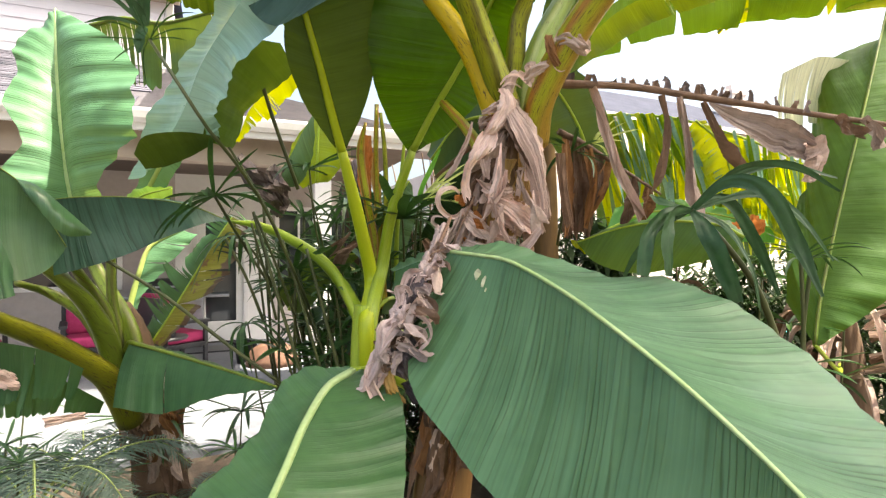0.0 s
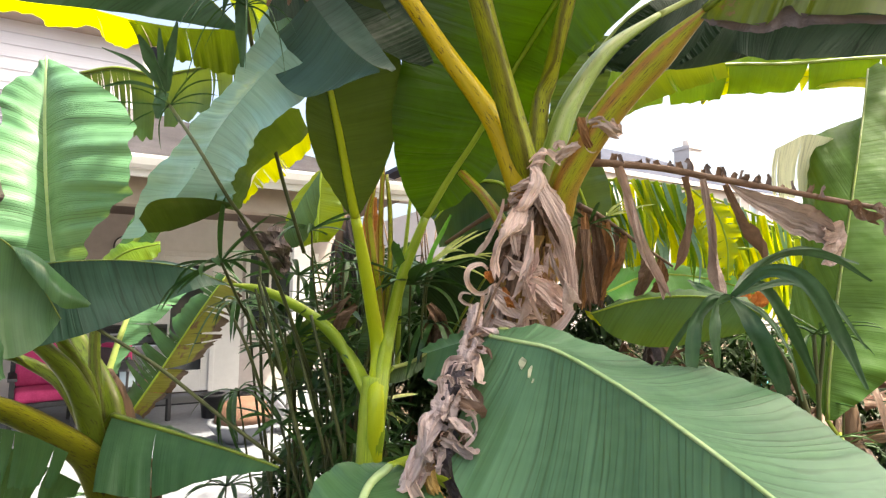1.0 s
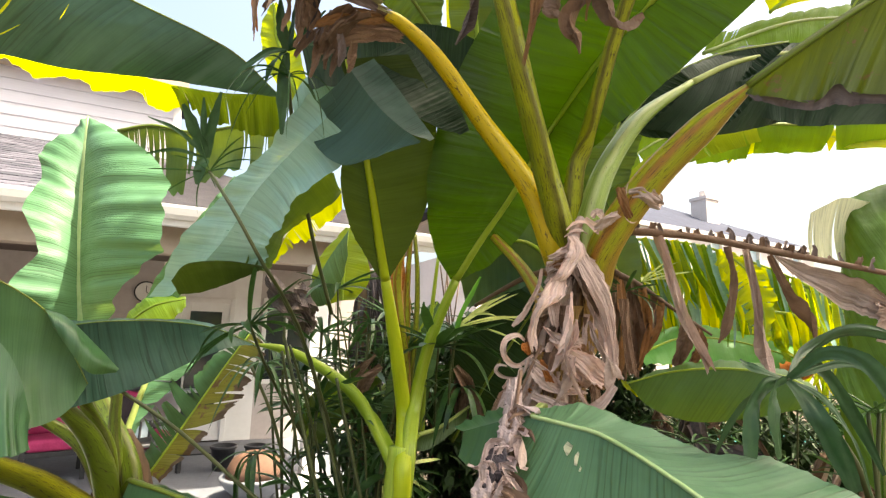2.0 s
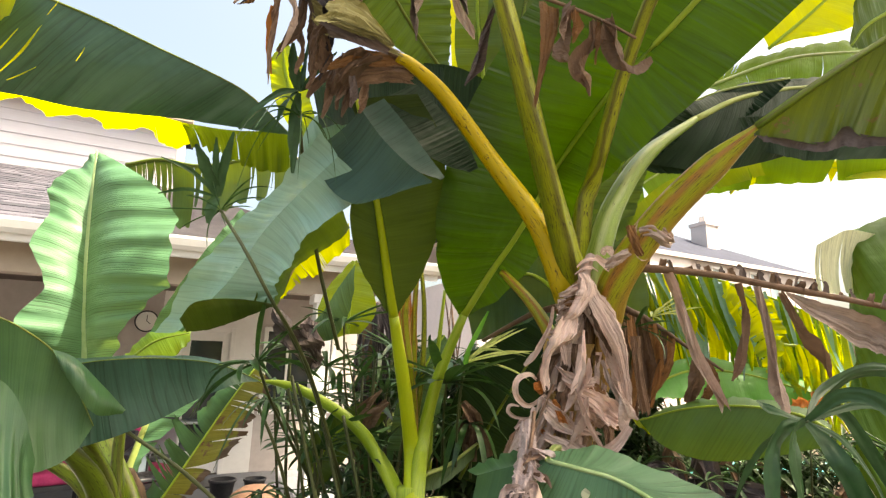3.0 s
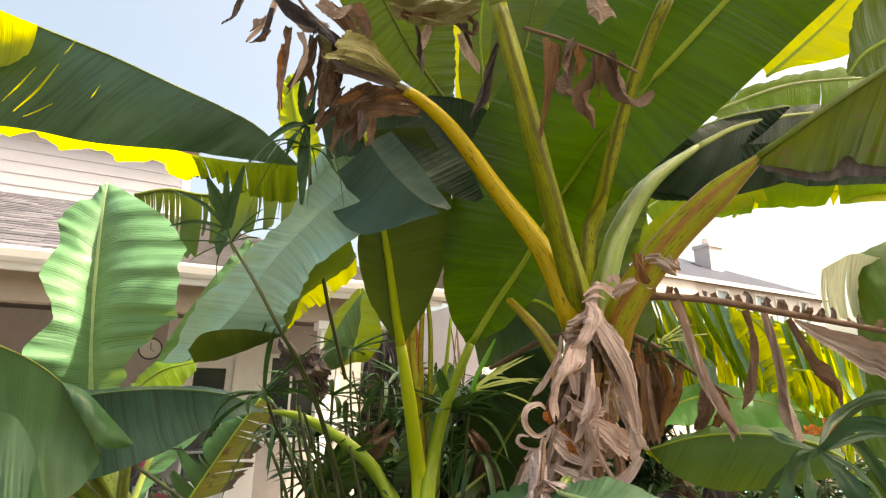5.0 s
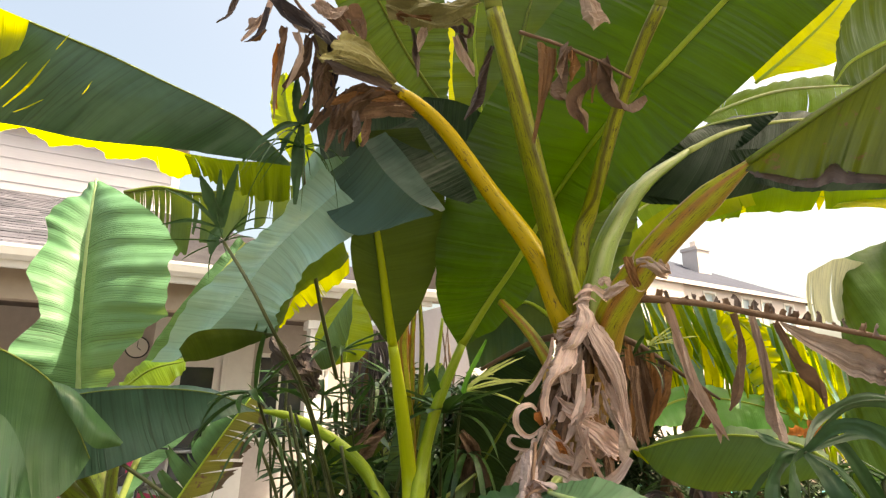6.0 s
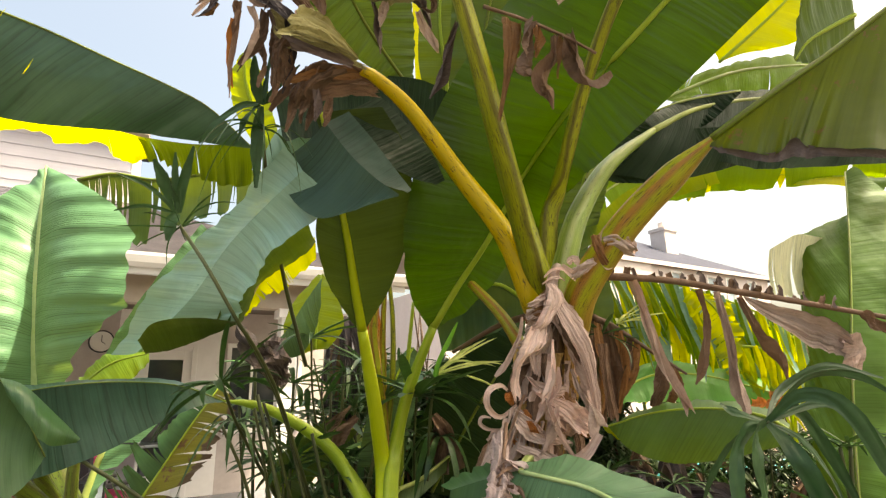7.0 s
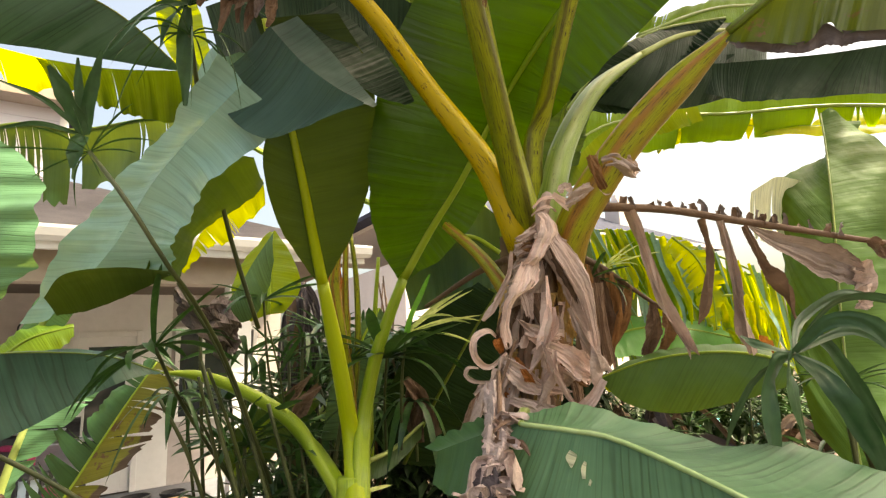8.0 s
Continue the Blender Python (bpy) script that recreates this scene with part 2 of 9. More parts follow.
M_LEAF_SATIN = leaf_material("satin_banana_leaf", (0.022, 0.074, 0.026), (0.058, 0.14, 0.048), (0.35, 0.45, 0.03), 0.1, 0.4, streak=0.4, gloss=0.3, pleats=8, relief=0.003, fold=0.04, ridged=0.08, lines=(0.02, 0.12))
M_LEAF_MINT = leaf_material("mint_banana_leaf", (0.06, 0.27, 0.04), (0.15, 0.43, 0.09), (0.3, 0.65, 0.06), 0.4, 0.4, streak=0.6, pleats=12, ridged=0.05)
M_LEAF_FLUTED = leaf_material("fluted_banana_leaf", (0.01, 0.042, 0.028), (0.036, 0.1, 0.066), (0.3, 0.4, 0.03), 0.06, 0.4, streak=0.6, gloss=0.3, pleats=12, relief=0.01, fold=0.042, ridged=0.2, lines=(0.03, 0.4))
M_LEAF_DEEP = leaf_material("deep_green_banana_leaf", (0.012, 0.05, 0.02), (0.05, 0.12, 0.048), (0.35, 0.45, 0.02), 0.16, 0.34, streak=0.6, gloss=0.4, pleats=12, relief=0.004, fold=0.034, ridged=0.1)
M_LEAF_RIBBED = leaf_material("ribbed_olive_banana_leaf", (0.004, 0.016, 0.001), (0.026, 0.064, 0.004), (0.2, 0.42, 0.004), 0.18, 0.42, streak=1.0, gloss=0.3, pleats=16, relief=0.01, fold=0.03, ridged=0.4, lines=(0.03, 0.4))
M_LEAF_SMOOTH = leaf_material("smooth_green_banana_leaf", (0.026, 0.085, 0.03), (0.07, 0.165, 0.06), (0.4, 0.5, 0.02), 0.14, 0.32, streak=0.45, gloss=0.55, pleats=8, relief=0.004, fold=0.05, ridged=0.06, lines=(0.012, 0.15))
M_LEAF_RIDGED = leaf_material("ridged_banana_leaf", (0.034, 0.085, 0.018), (0.1, 0.18, 0.045), (0.25, 0.36, 0.02), 0.2, 0.42, fold=0.03, relief=0.016, ridged=0.3, lines=(0.024, 0.4))
# shaded copy of the leaf: near-black greens paint the shade behind the crown
M_LEAF_SHADE = leaf_material("shaded_pleated_banana_leaf", (0.005, 0.018, 0.007), (0.02, 0.048, 0.02), (0.1, 0.16, 0.01), 0.06, 0.5, streak=0.8, gloss=0.14, pleats=30, relief=0.006, fold=0.02, ridged=0.3, lines=(0.012, 0.5))
M_LEAF_CALM = leaf_material("even_green_banana_leaf", (0.028, 0.08, 0.012), (0.07, 0.16, 0.022), (0.36, 0.5, 0.012), 0.17, 0.5, streak=0.5, gloss=0.15, pleats=20, relief=0.004, fold=0.03, ridged=0.1, lines=(0.018, 0.16))
M_LEAF_BROAD = leaf_material("mid_green_banana_leaf", (0.045, 0.118, 0.022), (0.11, 0.22, 0.048), (0.36, 0.5, 0.012), 0.2, 0.4, streak=0.6, gloss=0.45, pleats=14, relief=0.004, fold=0.04, ridged=0.1, lines=(0.02, 0.2))
# lit copy of the leaf: sunshine partly put into brighter base and glow
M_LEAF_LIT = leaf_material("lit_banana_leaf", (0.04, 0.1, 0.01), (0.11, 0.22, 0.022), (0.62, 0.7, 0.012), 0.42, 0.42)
M_LEAF_UNDER = leaf_material("olive_leaf_underside", (0.026, 0.06, 0.01), (0.07, 0.12, 0.018), (0.25, 0.36, 0.02), 0.24, 0.42, streak=0.6, gloss=0.3, fold=0.03, relief=0.004, ridged=0.08)
# another lit copy, its greens chosen for blades in the sun
M_LEAF_SUNNY = leaf_material("sunny_green_banana_leaf", (0.03, 0.09, 0.008), (0.08, 0.19, 0.016), (0.34, 0.5, 0.008), 0.45, 0.5, gloss=0.12, lines=(0.03, 0.3))
M_LEAF_VEINED = leaf_material("veined_dark_banana_leaf", (0.022, 0.066, 0.04), (0.07, 0.15, 0.095), (0.1, 0.22, 0.06), 0.07, 0.36, streak=0.6, gloss=0.5, pleats=9, relief=0.005, fold=0.04, ridged=0.12, lines=(0.03, 0.3))
M_LEAF_CAP = leaf_material("slate_green_banana_leaf", (0.018, 0.05, 0.034), (0.045, 0.1, 0.07), (0.3, 0.4, 0.03), 0.08, 0.42, streak=0.6, gloss=0.3, pleats=14, relief=0.003, fold=0.04, ridged=0.1, lines=(0.02, 0.25))
M_LEAF_GOLDEN = leaf_material("golden_olive_banana_leaf", (0.04, 0.066, 0.006), (0.08, 0.12, 0.01), (0.26, 0.36, 0.008), 0.26, 0.45, gloss=0.25, ridged=0.15, lines=(0.02, 0.4))
# strongest lit copy: yellow of sun through the blade, painted in
M_LEAF_THIN = leaf_material("backlit_yellow_banana_leaf", (0.1, 0.18, 0.015), (0.2, 0.3, 0.02), (0.95, 0.9, 0.006), 0.66, 0.45, ridged=0.15)
# for the bleached strips, and for sun flecks painted on the broad blade
M_LEAF_BLEACH = leaf_material("bleached_and_sun_fleck_leaf", (0.62, 0.6, 0.36), (0.92, 0.88, 0.7), (0.85, 0.82, 0.5), 0.45, 0.5, gloss=0.2, ridged=0.1, lines=(0.03, 0.5))
M_LEAF_EDGE = leaf_material("browned_banana_leaf", (0.014, 0.034, 0.003), (0.05, 0.085, 0.007), (0.36, 0.42, 0.01), 0.22, 0.42, spots=0.08, edge=0.9, fold=0.05, relief=0.008, ridged=0.3, gloss=0.3)
M_LEAF_SICK = leaf_material("yellowing_banana_leaf", (0.07, 0.085, 0.012), (0.2, 0.19, 0.03), (0.45, 0.4, 0.02), 0.3, 0.5, spots=0.3, edge=0.72)


def stalk_material(name, dark, light, margin, under, spots=0.0, margin_w=0.35):
    """A petiole: two greens along it, coloured margins of its channel, another tone underneath, dark flecks and streaks (UV: metres along, place round)."""
    m, nodes, links = material(name)
    bsdf = nodes["Principled BSDF"]
    uv, sep = nodes.new("ShaderNodeUVMap"), nodes.new("ShaderNodeSeparateXYZ")
    links.new(uv.outputs[0], sep.inputs[0])
    mapping = nodes.new("ShaderNodeMapping")
    mapping.inputs["Scale"].default_value = (7, 260, 1)
    links.new(uv.outputs[0], mapping.inputs[0])
    lines = put(nodes, "ShaderNodeTexNoise", Scale=1.0, Detail=4.0, Roughness=0.6)
    links.new(mapping.outputs[0], lines.inputs["Vector"])
    coord = nodes.new("ShaderNodeTexCoord")
    soft = put(nodes, "ShaderNodeTexNoise", Scale=7.0, Detail=3.0)
    links.new(coord.outputs["Object"], soft.inputs["Vector"])
    body = ramp(nodes, (0.32, dark), (0.66, light))
    links.new(lines.outputs[0], body.inputs[0])
    shift = nodes.new("ShaderNodeMath")
    shift.operation = "MULTIPLY_ADD"
    shift.inputs[1].default_value = 0.08
    links.new(soft.outputs[0], shift.inputs[0])
    links.new(sep.outputs[1], shift.inputs[2])
    rim = ramp(nodes, (0.05, (0, 0, 0)), (0.075, (margin_w,) * 3), (0.1, (margin_w,) * 3), (0.13, (0, 0, 0)))
    links.new(shift.outputs[0], rim.inputs[0])
    low = ramp(nodes, (0.16, (0, 0, 0)), (0.23, (0.75, 0.75, 0.75)))
    links.new(shift.outputs[0], low.inputs[0])
    colour = body.outputs[0]
    for mask, tint in ((rim, margin), (low, under)):
        mix = nodes.new("ShaderNodeMix")
        mix.data_type = "RGBA"
        mix.inputs[7].default_value = (*tint, 1)
        links.new(mask.outputs[0], mix.inputs[0])
        links.new(colour, mix.inputs[6])
        colour = mix.outputs[2]
    if spots:
        fleck_map = nodes.new("ShaderNodeMapping")
        fleck_map.inputs["Scale"].default_value = (16, 120, 1)
        links.new(uv.outputs[0], fleck_map.inputs[0])
        fleck = put(nodes, "ShaderNodeTexNoise", Scale=1.0, Detail=5.0, Roughness=0.75)
        links.new(fleck_map.outputs[0], fleck.inputs["Vector"])
        mask = ramp(nodes, (0.61 - 0.12 * spots, (0, 0, 0)), (0.65 - 0.12 * spots, (0.9, 0.9, 0.9)))
        links.new(fleck.outputs[0], mask.inputs[0])
        mix = nodes.new("ShaderNodeMix")
        mix.data_type = "RGBA"
        mix.inputs[7].default_value = (0.05, 0.03, 0.015, 1)
        links.new(mask.outputs[0], mix.inputs[0])
        links.new(colour, mix.inputs[6])
        colour = mix.outputs[2]
    links.new(colour, bsdf.inputs["Base Color"])
    bsdf.inputs["Roughness"].default_value = 0.34
    b = put(nodes, "ShaderNodeBump", Strength=0.35, Distance=0.002)
    links.new(lines.outputs[0], b.inputs["Height"])
    links.new(b.outputs[0], bsdf.inputs["Normal"])
    trans = nodes.new("ShaderNodeBsdfTranslucent")
    links.new(colour, trans.inputs[0])
    mix = put(nodes, "ShaderNodeMixShader", Fac=0.14)
    links.new(bsdf.outputs[0], mix.inputs[1])
    links.new(trans.outputs[0], mix.inputs[2])
    links.new(mix.outputs[0], nodes["Material Output"].inputs[0])
    return m


M_RIB = stalk_material("green_petiole", (0.2, 0.33, 0.016), (0.45, 0.58, 0.04), (0.45, 0.52, 0.1), (0.2, 0.33, 0.018))
M_RIB_OLIVE = stalk_material("olive_petiole", (0.09, 0.15, 0.012), (0.25, 0.33, 0.03), (0.12, 0.1, 0.03), (0.1, 0.14, 0.015), 0.35, 0.6)
M_RIB_BRIGHT = stalk_material("bright_yellow_green_petiole", (0.42, 0.52, 0.012), (0.72, 0.8, 0.03), (0.6, 0.62, 0.08), (0.4, 0.5, 0.014))
M_RIB_YELLOW = stalk_material("yellow_petiole", (0.6, 0.44, 0.008), (0.86, 0.62, 0.012), (0.4, 0.17, 0.02), (0.62, 0.45, 0.01), 0.3, 0.8)
M_RIB_MOTTLED = stalk_material("mottled_yellow_olive_petiole", (0.15, 0.16, 0.008), (0.36, 0.34, 0.014), (0.14, 0.08, 0.02), (0.13, 0.14, 0.01), 0.4, 0.7)
M_RIB_SPOT = stalk_material("spotted_petiole", (0.22, 0.26, 0.01), (0.44, 0.46, 0.022), (0.12, 0.11, 0.02), (0.17, 0.23, 0.01), 0.5, 0.8)
M_RIB_PALE = stalk_material("pale_striped_petiole", (0.17, 0.27, 0.03), (0.36, 0.47, 0.1), (0.52, 0.58, 0.25), (0.16, 0.25, 0.03), 0.1, 0.8)
M_RIB_RED = stalk_material("reddish_petiole", (0.28, 0.32, 0.014), (0.52, 0.5, 0.03), (0.42, 0.16, 0.03), (0.4, 0.2, 0.035), 0.4, 0.85)
M_RIB_MILKY = plain("milky_midrib", (0.3, 0.44, 0.16), (0.46, 0.58, 0.3), 0.4, 40, (1, 1, 1), 0.1, 0.001, through_it=0.2)
M_RIB_LIGHT = plain("light_midrib", (0.34, 0.42, 0.1), (0.5, 0.58, 0.2), 0.4, 40, (1, 1, 1), 0.1, 0.001, through_it=0.25)
M_STEM = plain("pseudostem_sheaths", (0.025, 0.014, 0.008), (0.24, 0.13, 0.04), 0.55, 16, (1, 1, 0.12), 0.5, 0.006)
M_TRUNK = plain("dry_trunk_sheaths", (0.05, 0.03, 0.02), (0.2, 0.12, 0.07), 0.75, 22, (1, 1, 0.12), 0.7, 0.008)
M_DEAD = dry_material("dry_banana_leaf", (0.2, 0.125, 0.1), (0.92, 0.7, 0.615), 0.2, 200)
M_DEAD_DARK = dry_material("dark_dry_leaf", (0.055, 0.032, 0.022), (0.27, 0.165, 0.11))
M_DEAD_TAUPE = dry_material("taupe_dry_leaf", (0.15, 0.1, 0.08), (0.74, 0.56, 0.48), 0.14, 200)
M_DEAD_OLIVE = dry_material("olive_withered_leaf", (0.12, 0.1, 0.035), (0.46, 0.42, 0.2), 0.2)
M_DEAD_RUST = dry_material("rust_brown_dry_leaf", (0.07, 0.03, 0.014), (0.36, 0.18, 0.075), 0.3)
M_DEAD_MUD = dry_material("mud_brown_dry_leaf", (0.05, 0.034, 0.03), (0.2, 0.15, 0.14), 0.08)
M_DEAD_GREY = dry_material("grey_dry_leaf", (0.02, 0.016, 0.02), (0.1, 0.082, 0.09))
M_DEAD_MAUVE = dry_material("mauve_grey_dry_leaf", (0.15, 0.105, 0.1), (0.66, 0.52, 0.49), 0.15)
M_DEAD_TAN = dry_material("tan_dry_sheath", (0.3, 0.15, 0.04), (0.6, 0.4, 0.14), 0.3)
# orange dry leaf; on the stem sheaths the orange paints sun shining through
M_DEAD_ORANGE = dry_material("orange_and_backlit_dry_leaf", (0.2, 0.07, 0.02), (0.8, 0.3, 0.08), 0.45)
M_SEDGE = plain("sedge_leaf", (0.012, 0.045, 0.01), (0.06, 0.15, 0.03), 0.36, 30, (1, 1, 1), 0.15, 0.001, through_it=0.22, spec=0.5)
M_STRAP = plain("strap_leaf", (0.012, 0.042, 0.012), (0.042, 0.105, 0.032), 0.42, 30, (1, 1, 1), 0.15, 0.001, through_it=0.16, spec=0.35)
M_SEDGE_LIGHT = plain("fresh_sedge_leaf", (0.34, 0.45, 0.07), (0.72, 0.76, 0.32), 0.45, 30, (1, 1, 1), 0.15, 0.001, through_it=0.4)
M_FROND = plain("feather_palm_leaflet", (0.05, 0.09, 0.062), (0.14, 0.2, 0.15), 0.4, 30, bump=0.1, depth=0.001, through_it=0.2)
M_CANE = plain("sedge_stem", (0.024, 0.036, 0.01), (0.1, 0.11, 0.036), 0.45, 25, (1, 1, 0.2), 0.2, 0.001)
M_HEDGE = plain("hedge_leaf", (0.01, 0.028, 0.007), (0.05, 0.1, 0.02), 0.5, 9, through_it=0.25)
M_SOIL = plain("soil", (0.03, 0.022, 0.015), (0.11, 0.08, 0.055), 0.95, 12, bump=0.8, depth=0.02)
M_CONCRETE = plain("patio_concrete", (0.12, 0.128, 0.15), (0.18, 0.188, 0.212), 0.8, 14, bump=0.15, depth=0.003)
# tone chosen for how much light the added deck throws back
M_DECK = plain("unseen_deck_concrete", (0.055, 0.052, 0.045), (0.11, 0.105, 0.09), 0.9, 14, bump=0.15, depth=0.003)
M_SIDING = plain("painted_siding", (0.66, 0.64, 0.7), (0.76, 0.74, 0.8), 0.6, 7, (0.3, 1, 6), 0.12, 0.002)
M_TRIM = plain("white_trim_paint", (0.72, 0.7, 0.68), (0.82, 0.8, 0.78), 0.45, 9, bump=0.05, depth=0.001)
M_BEAM = plain("tan_painted_beam", (0.36, 0.29, 0.23), (0.45, 0.37, 0.3), 0.6, 9, bump=0.08, depth=0.002)
M_CEIL = plain("brown_porch_ceiling", (0.1, 0.075, 0.06), (0.16, 0.12, 0.1), 0.7, 9, bump=0.08, depth=0.002)
M_PORCH = plain("pale_porch_wall", (0.4, 0.35, 0.33), (0.5, 0.45, 0.43), 0.7, 9, bump=0.1, depth=0.002)
M_SHINGLE = plain("roof_shingle", (0.05, 0.045, 0.055), (0.1, 0.09, 0.1), 0.9, 40, bump=0.6, depth=0.004)
M_ROOF = plain("far_roof_shingles", (0.036, 0.04, 0.06), (0.066, 0.07, 0.1), 0.95, 12, bump=0.4, depth=0.01, spec=0.1)
M_STUCCO = plain("cream_stucco", (0.58, 0.52, 0.5), (0.66, 0.6, 0.58), 0.8, 10, bump=0.2, depth=0.004)
M_GLASS = plain("dark_window_glass", (0.02, 0.025, 0.03), (0.05, 0.055, 0.06), 0.06, 3, bump=0.0, spec=0.8)
M_SKY_GLASS = plain("pale_window_glass", (0.4, 0.52, 0.6), (0.52, 0.64, 0.7), 0.08, 3, bump=0.0, spec=0.8)
M_BLACK = plain("black_plastic", (0.015, 0.015, 0.017), (0.05, 0.05, 0.055), 0.45, 30, bump=0.1, depth=0.001)
M_STEEL = plain("brushed_steel", (0.45, 0.46, 0.5), (0.62, 0.63, 0.66), 0.3, 40, (0.2, 1, 4), 0.1, 0.001, metal=0.9)
M_CUSHION = plain("crimson_cushion_fabric", (0.32, 0.02, 0.09), (0.5, 0.05, 0.16), 0.85, 60, bump=0.3, depth=0.002)
M_CLAY = plain("terracotta", (0.09, 0.045, 0.028), (0.16, 0.085, 0.055), 0.8, 16, bump=0.3, depth=0.003)
M_POOL = plain("pool_water", (0.02, 0.4, 0.42), (0.06, 0.6, 0.6), 0.06, 4, bump=0.2, depth=0.01)
M_DIAL = plain("clock_dial", (0.75, 0.74, 0.7), (0.82, 0.8, 0.76), 0.5, 20, bump=0.0)


# ---- shaping ----
def vec(p):
    return np.array(p, float)


def glide(points, n):
    """A smooth curve through the points, in n even steps of its parameter."""
    p = np.array(points, float)
    if len(p) == 2:
        return p[0] + (p[1] - p[0]) * np.linspace(0, 1, n + 1)[:, None]
    p = np.vstack([2 * p[0] - p[1], p, 2 * p[-1] - p[-2]])
    s = np.linspace(0, len(p) - 3, n + 1)
    i = np.minimum(s.astype(int), len(p) - 4)
    f = (s - i)[:, None]
    a, b, c, d = p[i], p[i + 1], p[i + 2], p[i + 3]
    return 0.5 * (2 * b + (c - a) * f + (2 * a - 5 * b + 4 * c - d) * f**2 + (3 * b - a - 3 * c + d) * f**3)


def mesh_of(name, verts, faces, uvs=None, across=None, smooth=True):
    me = bpy.data.meshes.new(name)
    me.from_pydata([tuple(v) for v in verts], [], faces)
    if smooth:
        me.polygons.foreach_set("use_smooth", [True] * len(me.polygons))
    for layer_name, values in (("UVMap", uvs), ("across", across)):
        if values is not None:
            layer = me.uv_layers.new(name=layer_name)
            ids = np.empty(len(me.loops), int)
            me.loops.foreach_get("vertex_index", ids)
            layer.data.foreach_set("uv", np.array(values, float)[ids].ravel())
    me.update()
    return me


def part(name, mesh, mat, parent=None, label=""):
    ob = new(name, mesh)
    if mat and not mesh.materials:
        mesh.materials.append(mat)
    if parent is not None:
        ob.parent = parent
    if label:
        ob["label"] = label
    return ob


def solid(name, bm, mat, parent=None, label="", smooth=False):
    me = bpy.data.meshes.new(name)
    bmesh.ops.recalc_face_normals(bm, faces=bm.faces)
    bm.to_mesh(me)
    bm.free()
    if smooth:
        me.polygons.foreach_set("use_smooth", [True] * len(me.polygons))
    return part(name, me, mat, parent, label)


def box_bm(lo, hi, bevel=0.0, bm=None):
    """A bevelled block between two corners."""
    own = bmesh.new()
    lo, hi = vec(lo), vec(hi)
    bmesh.ops.create_cube(own, size=1.0)
    for v in own.verts:
        v.co = Vector((lo + hi) / 2 + vec(v.co) * (hi - lo))
    if bevel:
        bmesh.ops.bevel(own, geom=own.edges[:], offset=bevel, segments=2, affect="EDGES", profile=0.6)
    if bm is None:
        return own
    me = bpy.data.meshes.new("block")
    own.to_mesh(me)
    own.free()
    bm.from_mesh(me)
    bpy.data.meshes.remove(me)
    return bm


def thing(name, label, category, group="", at=(0, 0, 0)):
    ob = new(name)
    ob.location = at
    ob.empty_display_size = 0.1
    return tagged(ob, label, category, group)


def tube_data(points, radii, n=16, sides=10, groove=0.0, groove_dir=None, flat=1.0, wob=0.0, seed=0):
    """A tapering round stalk along a curve; groove: how deep a channel runs along the side of groove_dir."""
    rng = np.random.default_rng(seed)
    c = glide(points, n)
    r = np.interp(np.linspace(0, 1, n + 1), np.linspace(0, 1, len(radii)), radii)
    tan = np.gradient(c, axis=0)
    tan /= np.linalg.norm(tan, axis=1)[:, None] + 1e-9
    ref = vec(groove_dir) if groove_dir is not None else vec((0.2, -1, 0.3))
    verts, faces, uvs = [], [], []
    run = np.concatenate([[0], np.cumsum(np.linalg.norm(np.diff(c, axis=0), axis=1))])
    for i in range(n + 1):
        up = ref - tan[i] * (ref @ tan[i])
        up /= np.linalg.norm(up) + 1e-9
        side = np.cross(tan[i], up)
        for k in range(sides):
            a = 2 * math.pi * k / sides
            m = 1 - groove * math.exp(-(min(a, 2 * math.pi - a) / 0.6) ** 2)
            m *= 1 + wob * rng.uniform(-1, 1)
            verts.append(c[i] + r[i] * m * (up * math.cos(a) * flat + side * math.sin(a)))
            uvs.append((run[i], (1 - math.cos(a)) * 0.12))
    for i in range(n):
        for k in range(sides):
            a, b = i * sides + k, i * sides + (k + 1) % sides
            faces.append((a, b, b + sides, a + sides))
    faces.append(tuple(range(sides))[::-1])
    faces.append(tuple(range(n * sides, (n + 1) * sides)))
    return verts, faces, uvs


def stalk(name, points, radii, mat, parent, label="", **more):
    verts, faces, uvs = tube_data(points, radii, **more)
    return part(name, mesh_of(name, verts, faces, uvs), mat, parent, label)


